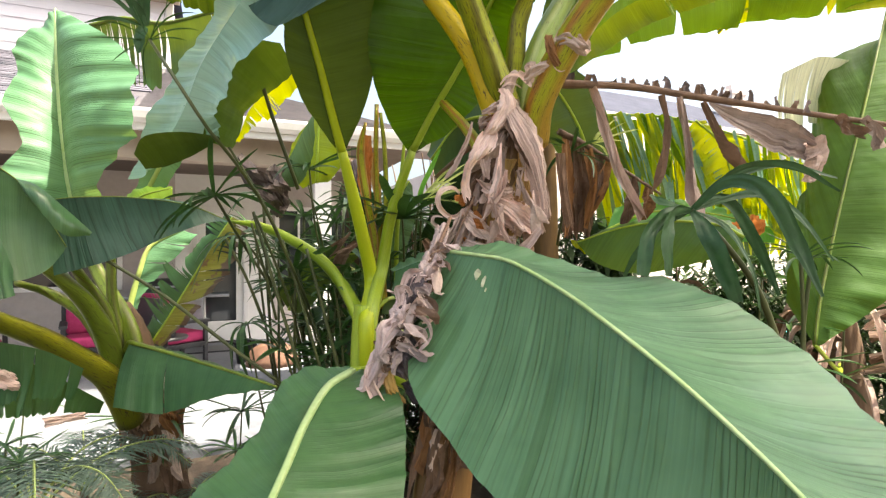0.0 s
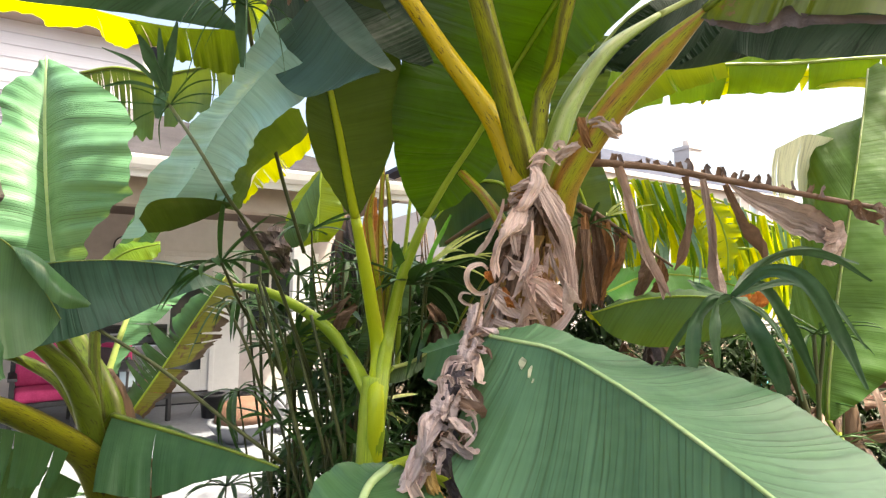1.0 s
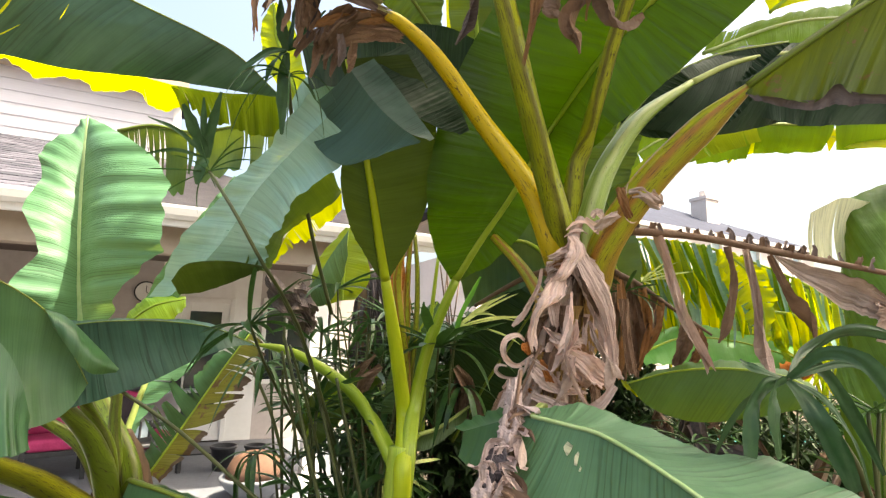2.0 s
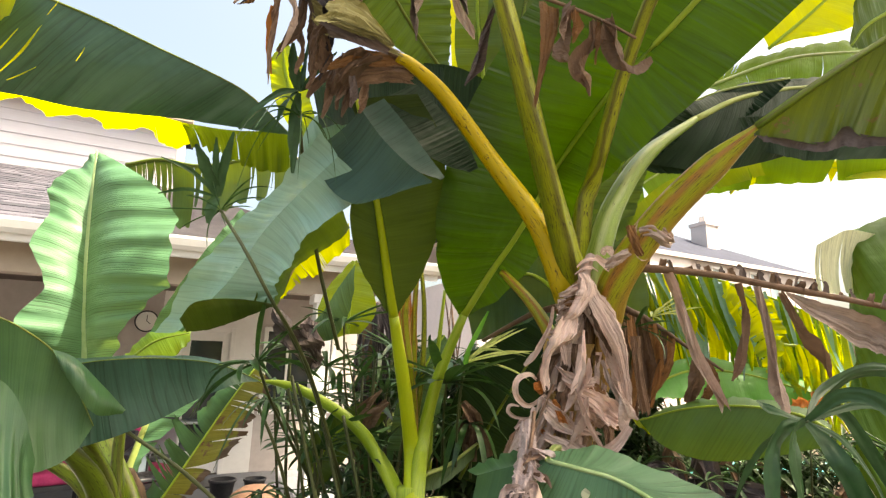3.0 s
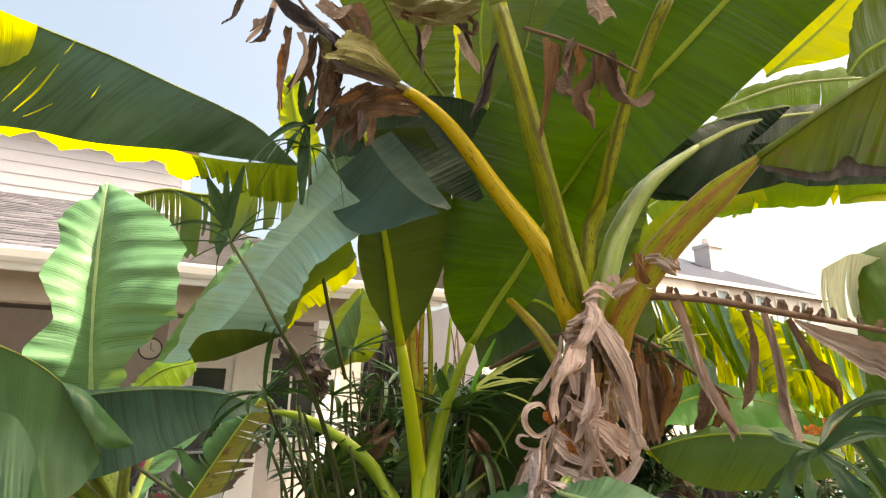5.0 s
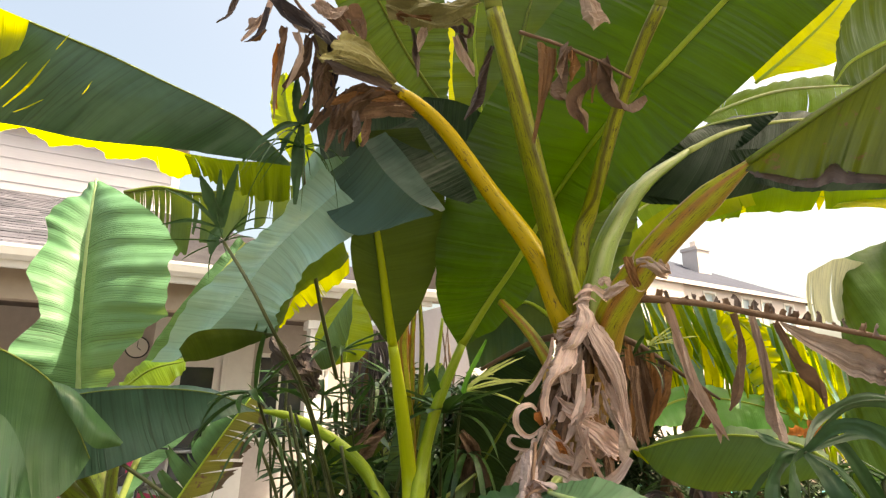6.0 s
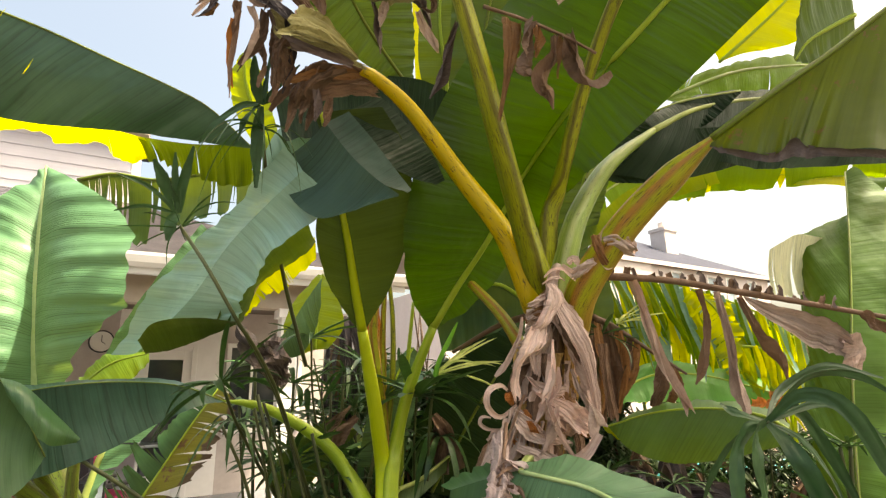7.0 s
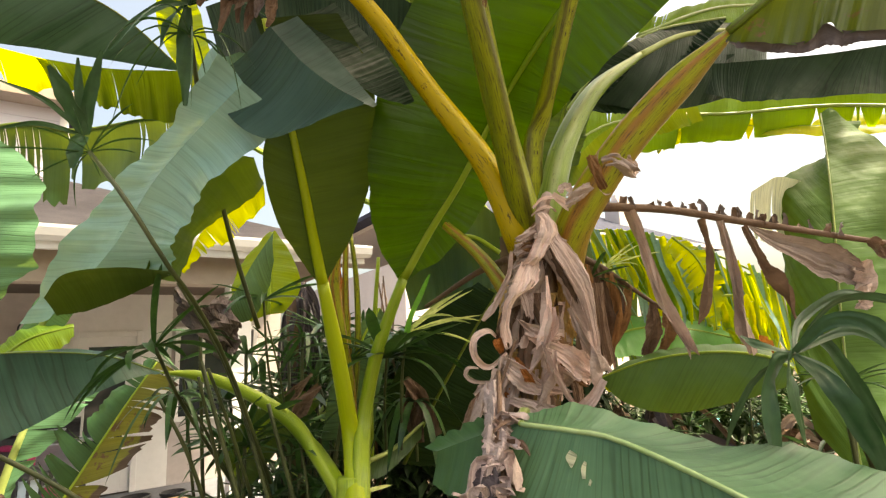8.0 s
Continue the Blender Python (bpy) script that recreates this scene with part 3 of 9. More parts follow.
def half_blade(mid, edge, nu, nv, tears, gap, ripple, waves, bulge, jag, sag, rng, data, flip):
    """One side of a leaf blade, from the midrib to the margin, split into strips where it is torn."""
    verts, faces, uvs, across = data
    length = np.linalg.norm(np.diff(glide(mid, 40), axis=0), axis=1).sum()
    cuts = [0.0] + sorted(tears) + [1.0]
    fine_m, fine_e = glide(mid, 400), glide(edge, 400)
    tan = np.gradient(fine_m, axis=0)
    phase = rng.uniform(0, 6.28, 3)

    def pick(a, u):
        s = np.clip(u, 0, 1) * 400
        i = np.minimum(s.astype(int), 399)
        f = (s - i)[:, None]
        return a[i] * (1 - f) + a[i + 1] * f

    for c0, c1 in zip(cuts, cuts[1:]):
        cols = max(2, int(round(nu * (c1 - c0))))
        if len(tears):
            cols = max(cols, 3)
        base = len(verts)
        drop, swing = (rng.uniform(0.2, 1) * sag, rng.uniform(-1, 1) * gap * 1.2) if len(tears) else (0.0, 0.0)
        reach = 1 - rng.uniform(0, 1) * jag if len(tears) else 1.0
        s = np.linspace(0, 1, cols + 1)
        for j in range(nv + 1):
            v = j / nv
            pull = min(gap, (c1 - c0) * 0.45) * v**1.4
            a, b = (c0 + (pull if c0 > 0 else 0)), (c1 - (pull if c1 < 1 else 0))
            u = a + (b - a) * s
            m, e, t = pick(fine_m, u), pick(fine_e, u), pick(tan, u)
            cross = e - m
            nor = np.cross(t, cross)
            nor /= np.linalg.norm(nor, axis=1)[:, None] + 1e-9
            wide = np.linalg.norm(cross, axis=1)
            wob = np.sin(u * waves * 6.283 + phase[0]) + 0.6 * np.sin(u * waves * 14.7 + phase[1]) + 0.4 * np.sin(u * waves * 29 + phase[2])
            rag = 1 - (jag * 0.35 * (0.5 + 0.5 * np.sin(u * 61 + phase[1]) * np.sin(u * 143 + phase[2]))) if jag else np.ones_like(u)
            vv = v * reach * rag
            p = m + cross * vv[:, None]
            off = bulge * wide * np.sin(math.pi * min(v, 1)) + ripple * wob * v**1.3 + swing * v * v
            p = p + nor * off[:, None]
            p[:, 2] -= drop * v * v
            for k in range(cols + 1):
                verts.append(p[k])
                uvs.append((u[k] * length, v * wide[k]))
                across.append((u[k], v))
        for j in range(nv):
            for k in range(cols):
                q = base + j * (cols + 1) + k
                f = (q, q + 1, q + cols + 2, q + cols + 1)
                faces.append(f[::-1] if flip else f)


def leaf(plant, mid, edges, mat, rib=M_RIB_LIGHT, rib_r=(0.012, 0.003), petiole=(), pet_r=None, pet_mat=None, tears=((), ()), gap=0.012, ripple=0.006,
         waves=6, bulge=0.06, jag=0.0, sag=0.0, nu=44, nv=9, seed=1, label="", name="leaf", groove_dir=None, rib_on=True, midrib=True):
    """A banana leaf: blade halves on one or both sides of the midrib curve, and the midrib with its petiole as a part of the leaf."""
    rng = np.random.default_rng(seed)
    data = ([], [], [], [])
    for i, edge in enumerate(edges):
        if edge is None:
            continue
        t = tears[i] if i < len(tears) else ()
        if isinstance(t, int):
            t = sorted(rng.uniform(0.04, 0.97, t))
        half_blade(mid, edge, nu, nv, list(t), gap, ripple, waves, bulge * (1 if i == 0 else -1), jag, sag, rng, data, i == 1)
    ob = part(name, mesh_of(name, *data), mat, plant, label)
    if rib_on:
        pts = list(petiole) + list(mid) if petiole else list(mid)
        if petiole:
            radii = list(pet_r or (rib_r[0] * 1.6, rib_r[0]))
            radii[-1] = rib_r[0] * 1.02
            stalk("petiole", list(petiole), radii, pet_mat or M_RIB, ob, n=26, sides=16, groove=0.38, groove_dir=groove_dir)
        if midrib:
            stalk("midrib", list(mid), rib_r, rib, ob, n=26, sides=12, groove=0.35 if groove_dir is not None else 0.0, groove_dir=groove_dir)
    return ob


def strip(parent, points, width, mat, seed=0, twist=1.5, curl=0.3, name="dry_strip", n=20, label="", folds=0.12):
    """A narrow shred of dry leaf hanging along a curve, twisted and curled across."""
    rng = np.random.default_rng(seed)
    c = glide(points, n)
    tan = np.gradient(c, axis=0)
    tan /= np.linalg.norm(tan, axis=1)[:, None] + 1e-9
    a0, tw = rng.uniform(-0.6, 0.6), rng.uniform(-1, 1) * twist
    verts, faces, uvs = [], [], []
    cols = 8
    run = np.concatenate([[0], np.cumsum(np.linalg.norm(np.diff(c, axis=0), axis=1))])
    w = np.interp(np.linspace(0, 1, n + 1), np.linspace(0, 1, len(width)), width)
    for i in range(n + 1):
        f = i / n
        ang = a0 + tw * f + 0.25 * math.sin(f * 9 + seed)
        side = np.cross(tan[i], (0, -1, 0.2))
        side /= np.linalg.norm(side) + 1e-9
        out = np.cross(side, tan[i])
        s2 = side * math.cos(ang) + out * math.sin(ang)
        o2 = -side * math.sin(ang) + out * math.cos(ang)
        for k in range(cols + 1):
            x = (k / cols - 0.5) * 2
            rag = 1 + rng.uniform(-0.07, 0.07)
            crease = folds * w[i] * math.sin(x * 4.5 + 3 * math.sin(f * 4 + seed) + seed) + rng.uniform(-0.06, 0.06) * w[i]
            verts.append(c[i] + s2 * x * w[i] * rag / 2 + o2 * (curl * w[i] * (x * x - 0.4) * (1 + 0.8 * math.sin(f * 7 + seed)) + crease))
            uvs.append((run[i], x * w[i] / 2))
    for i in range(n):
        for k in range(cols):
            q = i * (cols + 1) + k
            faces.append((q, q + 1, q + cols + 2, q + cols + 1))
    return part(name, mesh_of(name, verts, faces, uvs, smooth=name != "dry_strip"), mat, parent, label)


def flap(parent, one, other, mat, seed=0, n=22, cols=12, name="dry_sheath"):
    """A broad torn ribbon of dry sheath between two edge curves, creased along its length, with rolled edges and a ragged end."""
    rng = np.random.default_rng(seed)
    a, b = glide(one, n), glide(other, n)
    run = np.concatenate([[0], np.cumsum(np.linalg.norm(np.diff((a + b) / 2, axis=0), axis=1))])
    across = b - a
    tan = np.gradient((a + b) / 2, axis=0)
    out = np.cross(tan, across)
    out /= np.linalg.norm(out, axis=1)[:, None] + 1e-9
    out *= np.where(out[:, 1:2] > 0, -1, 1)
    phase, freq, arch = rng.uniform(0, 6.28, 3), rng.uniform(1.6, 3.2), rng.uniform(0.08, 0.2)
    verts, faces, uvs = [], [], []
    end = rng.uniform(-0.12, 0.06, cols + 1)
    for i in range(n + 1):
        f = i / n
        w = float(np.linalg.norm(across[i]))
        for k in range(cols + 1):
            x = k / cols
            ff = min(1.0, f * (1 + end[k] * (f > 0.7)))
            j = min(int(ff * n), n - 1)
            h = ff * n - j
            q = (a[j] * (1 - h) + a[j + 1] * h) * (1 - x) + (b[j] * (1 - h) + b[j + 1] * h) * x
            crease = 0.05 * math.sin(6.28 * freq * x + phase[0] + 1.5 * math.sin(4 * f + phase[1])) + 0.11 * noise.noise((x * 5 + seed, f * 7, phase[2])) + 0.34 * (abs(((x * 1.5 + 0.9 * f + phase[1]) % 1) * 2 - 1) - 0.5) + 0.15 * (abs(((x * 2.6 - 1.7 * f + phase[2]) % 1) * 2 - 1) - 0.5)
            roll = -0.16 * (max(0.0, abs(x - 0.5) - 0.38) / 0.12) ** 2
            verts.append(q + out[i] * w * (arch * math.sin(math.pi * x) + crease + roll) + across[i] * rng.uniform(-0.06, 0.06) * (k in (0, cols)) + out[i] * w * rng.uniform(-0.016, 0.016))
            uvs.append((run[i], x * w))
    for i in range(n):
        for k in range(cols):
            q = i * (cols + 1) + k
            faces.append((q, q + 1, q + cols + 2, q + cols + 1))
    return part(name, mesh_of(name, verts, faces, uvs, smooth=False), mat, parent)


def drape(parent, one, other, mat, seed=0, n=40, cols=18, name="dry_sheath"):
    """A limp ribbon of dry sheath between two edge curves: arched or hollow across, creased along its length, one hem rolled over, edges torn."""
    rng = np.random.default_rng(seed)
    a, b = glide(one, n), glide(other, n)
    run = np.concatenate([[0], np.cumsum(np.linalg.norm(np.diff((a + b) / 2, axis=0), axis=1))])
    across = b - a
    out = np.cross(np.gradient((a + b) / 2, axis=0), across)
    out /= np.linalg.norm(out, axis=1)[:, None] + 1e-9
    out *= np.where(out[:, 1:2] > 0, -1, 1)
    arch, phase, hem = rng.choice((-0.12, 0.16, 0.22)), rng.uniform(0, 6.28, 4), rng.choice((0, 1))
    torn = rng.uniform(-0.08, 0.06, cols + 1)
    verts, faces, uvs = [], [], []
    for i in range(n + 1):
        f = i / n
        w = float(np.linalg.norm(across[i]))
        nick = [0.1 * max(0.0, noise.noise((f * 9, seed + 20 * s, 1.0))) + 0.05 * noise.noise((f * 25, seed + 20 * s, 4.0)) for s in (0, 1)]
        for k in range(cols + 1):
            x = k / cols
            edge = x if hem else 1 - x
            roll = max(0.0, edge - 0.84) / 0.16
            drift = x * 2.3 + 0.5 * math.sin(3 * f + phase[1])
            crease = 0.13 * (abs(((drift + phase[0]) % 1) * 2 - 1) - 0.5) + 0.06 * (abs(((x * 6.1 - 0.8 * f + phase[2]) % 1) * 2 - 1) - 0.5) + 0.2 * noise.noise((x * 1.7 + seed, f * 4.3, phase[3]))
            xx = nick[0] + x * (1 - nick[0] - nick[1]) - (0.1 * roll * roll) * (1 if hem else -1)
            lift = arch * math.sin(math.pi * x) + crease + 0.14 * math.sin(roll * 2.4)
            j = min(max(f + torn[k] * max(0.0, (f - 0.8) * 5), 0), 1) * n
            q = min(int(j), n - 1)
            h = j - q
            left, wide = a[q] * (1 - h) + a[q + 1] * h, across[q] * (1 - h) + across[q + 1] * h
            verts.append(left + wide * xx + out[i] * w * lift)
            uvs.append((run[i], x * w))
    for i in range(n):
        for k in range(cols):
            q = i * (cols + 1) + k
            faces.append((q, q + 1, q + cols + 2, q + cols + 1))
    return part(name, mesh_of(name, verts, faces, uvs, smooth=False), mat, parent)


def torn_curtain(plant, top, count, drop, lean, mats, seed, label):
    """A blade torn to narrow strips that hang from its midrib, each its own length, width and tone."""
    rng = np.random.default_rng(seed)
    line = glide(top, 200)
    blade = stalk("torn_blade", top, (0.009, 0.006), M_RIB, plant, label, n=20, sides=8)
    for i in range(count):
        f = (i + rng.uniform(0, 1)) / count
        at = line[int(f * 199)] + vec((0, rng.uniform(-0.07, 0.07), 0))
        ln = rng.uniform(*drop)
        side = lean[0] + (lean[1] - lean[0]) * f + rng.uniform(-0.05, 0.05)
        w = rng.uniform(0.018, 0.055)
        strip(blade, [at, at + vec((side * 0.45, 0, -ln * 0.4)), at + vec((side * 0.85, rng.uniform(-0.05, 0.05), -ln * 0.75)), at + vec((side + rng.uniform(-0.04, 0.04), rng.uniform(-0.08, 0.08), -ln))], (w * 0.8, w, w * 0.8, w * 0.15), mats[int(rng.integers(0, len(mats)))], seed=seed * 10 + i, twist=0.9, curl=0.2, name="leaf_strip", n=9, folds=0.05)



def ragged(parent, axis, radius, count, seed, mats, arc=(-3.3, 0.3), drop=(0.12, 0.35)):
    """Torn dry sheaths wrapped round a stem along its axis."""
    rng = np.random.default_rng(seed)
    line = glide(axis, 60)
    for i in range(count):
        a, w = rng.uniform(*arc), rng.uniform(0.15, 0.5)
        z1 = rng.uniform(line[0][2] + 0.1, line[-1][2])
        z0 = max(z1 - rng.uniform(*drop), line[0][2])
        ends = []
        for side in (-w, w):
            pts = []
            for f in (0, 0.35, 0.7, 1):
                z = z1 + (z0 - z1) * f
                c = line[int(np.argmin(np.abs(line[:, 2] - z)))]
                r = radius * (1.02 + 0.18 * f * rng.uniform(0.2, 1.4))
                turn = a + side * (1 - 0.55 * f) + 0.25 * f * rng.uniform(-1, 1)
                pts.append(vec((c[0] + r * math.cos(turn), c[1] + r * math.sin(turn), z)))
            ends.append(pts)
        flap(parent, ends[0], ends[1], mats[i % len(mats)], seed=seed * 50 + i, n=12, cols=6)


# ---- ground and the open distance ----
def ground_sheet():
    n, size = 60, 240.0
    verts, faces = [], []
    for j in range(n + 1):
        for i in range(n + 1):
            x, y = ((i / n * 2 - 1) ** 3) * size, ((j / n * 2 - 1) ** 3) * size + 4
            verts.append((x, y, -0.06 + 0.02 * noise.noise((x * 2, y * 2, 0))))
    for j in range(n):
        for i in range(n):
            q = j * (n + 1) + i
            faces.append((q, q + 1, q + n + 2, q + n + 1))
    ob = part("ground", mesh_of("ground", verts, faces), M_SOIL)
    tagged(ob, "dark garden soil under the plants", "ground", kind="structure")


ground_sheet()

# the house stands turned to the camera's line: local x along its eaves, y into it
HOUSE = Matrix.Translation((-4.53, 4.57, 0)) @ Matrix.Rotation(radians(28), 4, "Z")


def at_house(ob):
    ob.matrix_world = HOUSE
    return ob


# concrete patio slab
bm = bmesh.new()
box_bm((-9, -1.7, -0.2), (4.6, 3.6, 0.0), 0.01, bm)
patio = at_house(solid("patio", bm, M_CONCRETE))
tagged(patio, "pale concrete patio slab in front of the house", "patio", kind="structure")


# unseen concrete deck under the camera, added for bounce light on the leaves
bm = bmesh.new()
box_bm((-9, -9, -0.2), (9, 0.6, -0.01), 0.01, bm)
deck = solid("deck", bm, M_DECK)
tagged(deck, "unseen concrete deck added to set bounce light under the leaves", "deck", kind="structure")


def build_house():
    house = at_house(thing("house", "pale lavender sided two-storey house with covered porch", "house"))
    # back wall of the porch, with openings for a door and a window
    def wall(name, x0, x1, z0, z1, y0, y1, holes, mat):
        xs = sorted({x0, x1, *[h[0] for h in holes], *[h[1] for h in holes]})
        zs = sorted({z0, z1, *[h[2] for h in holes], *[h[3] for h in holes]})
        b = bmesh.new()
        for xa, xb in zip(xs, xs[1:]):
            for za, zb in zip(zs, zs[1:]):
                cx, cz = (xa + xb) / 2, (za + zb) / 2
                if not any(h[0] < cx < h[1] and h[2] < cz < h[3] for h in holes):
                    box_bm((xa, y0, za), (xb, y1, zb), 0, b)
        bmesh.ops.remove_doubles(b, verts=b.verts, dist=0.0005)
        return solid(name, b, mat, house)
    door_hole, win_hole = (1.62, 2.5, 0.0, 2.3), (-0.9, 0.6, 0.95, 2.2)
    wall("porch_wall", -9, 1.36, 0, 2.95, 3.6, 3.8, [win_hole], M_PORCH)
    wall("porch_wall", 1.36, 2.9, 0, 2.95, 3.6, 3.8, [door_hole], M_TRIM)
    wall("porch_wall", 2.9, 4.6, 0, 2.95, 3.6, 3.8, [(2.95, 4.2, 0.9, 2.35)], M_PORCH)
    # door leaf with glass
    b = bmesh.new()
    box_bm((1.62, 3.57, 0), (1.7, 3.72, 2.3), 0.005, b)
    box_bm((2.42, 3.57, 0), (2.5, 3.72, 2.3), 0.005, b)
    box_bm((1.7, 3.57, 2.22), (2.42, 3.72, 2.3), 0.005, b)
    solid("door_frame", b, M_TRIM, house)
    b = bmesh.new()
    box_bm((1.7, 3.6, 0.02), (1.82, 3.65, 2.22), 0.004, b)
    box_bm((2.3, 3.6, 0.02), (2.42, 3.65, 2.22), 0.004, b)
    box_bm((1.82, 3.6, 0.02), (2.3, 3.65, 0.36), 0.004, b)
    box_bm((1.82, 3.6, 2.08), (2.3, 3.65, 2.22), 0.004, b)
    d = solid("door", b, M_TRIM, house)
    solid("pane", box_bm((1.82, 3.62, 0.36), (2.3, 3.635, 2.08)), M_GLASS, d)
    for (x0, x1, z0, z1), bars in ((win_hole, 1), ((2.95, 4.2, 0.9, 2.35), 2)):
        w = solid("window", box_bm((x0 + 0.07, 3.63, z0 + 0.07), (x1 - 0.07, 3.64, z1 - 0.07)), M_GLASS, house)
        for lo, hi in (((x0, 3.56, z0), (x0 + 0.07, 3.72, z1)), ((x1 - 0.07, 3.56, z0), (x1, 3.72, z1)), ((x0 + 0.07, 3.56, z0), (x1 - 0.07, 3.72, z0 + 0.07)), ((x0 + 0.07, 3.56, z1 - 0.07), (x1 - 0.07, 3.72, z1))):
            solid("window_frame", box_bm(lo, hi, 0.004), M_TRIM, w)
        for k in range(bars):
            x = x0 + (x1 - x0) * (k + 1) / (bars + 1)
            solid("glazing_bar", box_bm((x - 0.02, 3.6, z0 + 0.07), (x + 0.02, 3.68, z1 - 0.07), 0.003), M_TRIM, w)
    # upper storey
    corner = 1.34
    upper = solid("upper_wall", box_bm((-9, 3.62, 2.95), (corner - 0.1, 4.8, 5.75)), M_SIDING, house)
    solid("corner_board", box_bm((corner - 0.1, 3.57, 2.95), (corner, 3.75, 5.75), 0.004), M_TRIM, house)
    solid("side_wall", box_bm((corner - 0.1, 3.75, 0), (corner - 0.02, 4.8, 5.75)), M_SIDING, house)
    solid("eave", box_bm((-9, 3.25, 5.68), (corner + 0.1, 3.6, 5.86), 0.01), M_BEAM, house)
    b = bmesh.new()
    vs = [b.verts.new(p) for p in ((-9, 3.25, 5.86), (corner + 0.1, 3.25, 5.86), (corner + 0.1, 5.0, 5.86), (-9, 5.0, 5.86), (-9, 4.2, 6.3), (corner - 0.9, 4.2, 6.3))]
    for f in ((3, 2, 1, 0), (0, 1, 5, 4), (1, 2, 5), (2, 3, 4, 5), (3, 0, 4)):
        b.faces.new([vs[i] for i in f])
    solid("upper_roof", b, M_ROOF, house)
    solid("ground_wall", box_bm((corner + 0.3, 3.8, 0), (4.6, 8.5, 2.95)), M_SIDING, house)
    # porch ceiling, beam, fascia and gutter
    solid("porch_ceiling", box_bm((-9, 0.12, 2.86), (4.5, 3.6, 2.95)), M_CEIL, house)
    solid("porch_beam", box_bm((-9, 0.3, 2.55), (3.55, 0.5, 2.86), 0.006), M_BEAM, house)
    solid("fascia", box_bm((-9, 0.0, 2.8), (4.55, 0.06, 2.98), 0.004), M_TRIM, house)
    b = bmesh.new()
    profile = [(-0.13, 3.0), (-0.13, 2.97), (-0.11, 2.9), (-0.06, 2.87), (0.0, 2.87), (0.0, 3.0)]
    for x in (-9, 4.6):
        for y, z in profile:
            b.verts.new((x, y, z))
    b.verts.ensure_lookup_table()
    k = len(profile)
    for i in range(k - 1):
        b.faces.new((b.verts[i], b.verts[i + 1], b.verts[i + 1 + k], b.verts[i + k]))
    solid("gutter", b, M_TRIM, house)
    for px in (-6.6, -2.9, 3.1):
        b = bmesh.new()
        box_bm((px, 0.28, 0), (px + 0.2, 0.48, 2.55), 0.008, b)
        box_bm((px - 0.04, 0.24, 2.45), (px + 0.24, 0.52, 2.55), 0.006, b)
        box_bm((px - 0.04, 0.24, 0), (px + 0.24, 0.52, 0.16), 0.006, b)
        solid("porch_post", b, M_TRIM, house)
    # porch roof deck under the shingles, rising from the gutter to the upper wall
    z0, z1, y1 = 3.0, 4.6, 3.62
    b = bmesh.new()
    for x0, x1, ya in ((-9, corner - 0.1, y1),):
        vs = [b.verts.new(p) for p in ((x0, 0, z0), (x1, 0, z0), (x1, ya, z1), (x0, ya, z1), (x0, 0, z0 - 0.06), (x1, 0, z0 - 0.06), (x1, ya, z1 - 0.06), (x0, ya, z1 - 0.06))]
        for f in ((0, 1, 2, 3), (4, 7, 6, 5), (0, 4, 5, 1), (1, 5, 6, 2), (2, 6, 7, 3), (3, 7, 4, 0)):
            b.faces.new([vs[i] for i in f])
    # hip running down to the porch's right end
    vs = [b.verts.new(p) for p in ((corner - 0.1, 0, z0), (4.6, 0, z0), (4.6, 7.0, z0), (corner - 0.1, 3.62, z1), (corner - 0.1, 7.0, z1))]
    for f in ((0, 1, 3), (1, 2, 4, 3), (0, 3, 4, 2, 1)):
        try:
            b.faces.new([vs[i] for i in f])
        except ValueError:
            pass
    roof = solid("roof", b, M_SHINGLE, house)
    # courses of shingles on the visible slope
    slope = math.atan2(z1 - z0, y1)
    rng = np.random.default_rng(5)
    shapes = []
    for wide in (0.16, 0.24, 0.31, 0.2):
        bb = box_bm((0, 0, 0), (wide - 0.006, 0.2, 0.012))
        me = bpy.data.meshes.new("shingle")
        bb.to_mesh(me)
        bb.free()
        me.materials.append(SHINGLES)
        shapes.append(me)
    run = math.hypot(y1, z1 - z0)
    verts, faces = [], []
    courses = int(run / 0.15)
    for row in range(courses):
        d = row * 0.15
        y, z = d * math.cos(slope), z0 + d * math.sin(slope)
        x = -2.9 + rng.uniform(-0.3, 0)
        while x < corner - 0.35:
            k = rng.integers(0, 4)
            ob = new("shingle", shapes[k])
            ob.parent = roof
            ob.matrix_local = Matrix.Translation((x, y, z + 0.004 + rng.uniform(0, 0.004))) @ Matrix.Rotation(slope - 0.03, 4, "X")
            x += (0.16, 0.24, 0.31, 0.2)[k]
    # lap siding boards of the upper wall
    board = mesh_of("siding_board", [(0, 0, 0), (4.6, 0, 0), (4.6, 0.018, 0.2), (0, 0.018, 0.2), (0, 0.03, 0), (4.6, 0.03, 0)], [(0, 1, 2, 3), (0, 4, 5, 1)], smooth=False)
    board.materials.append(M_SIDING)
    for row in range(7):
        for x in (-7.96, -3.36):
            ob = new("siding_board", board)
            ob.parent = upper
            ob.location = (x, 3.588, 4.35 + row * 0.19)
    return house


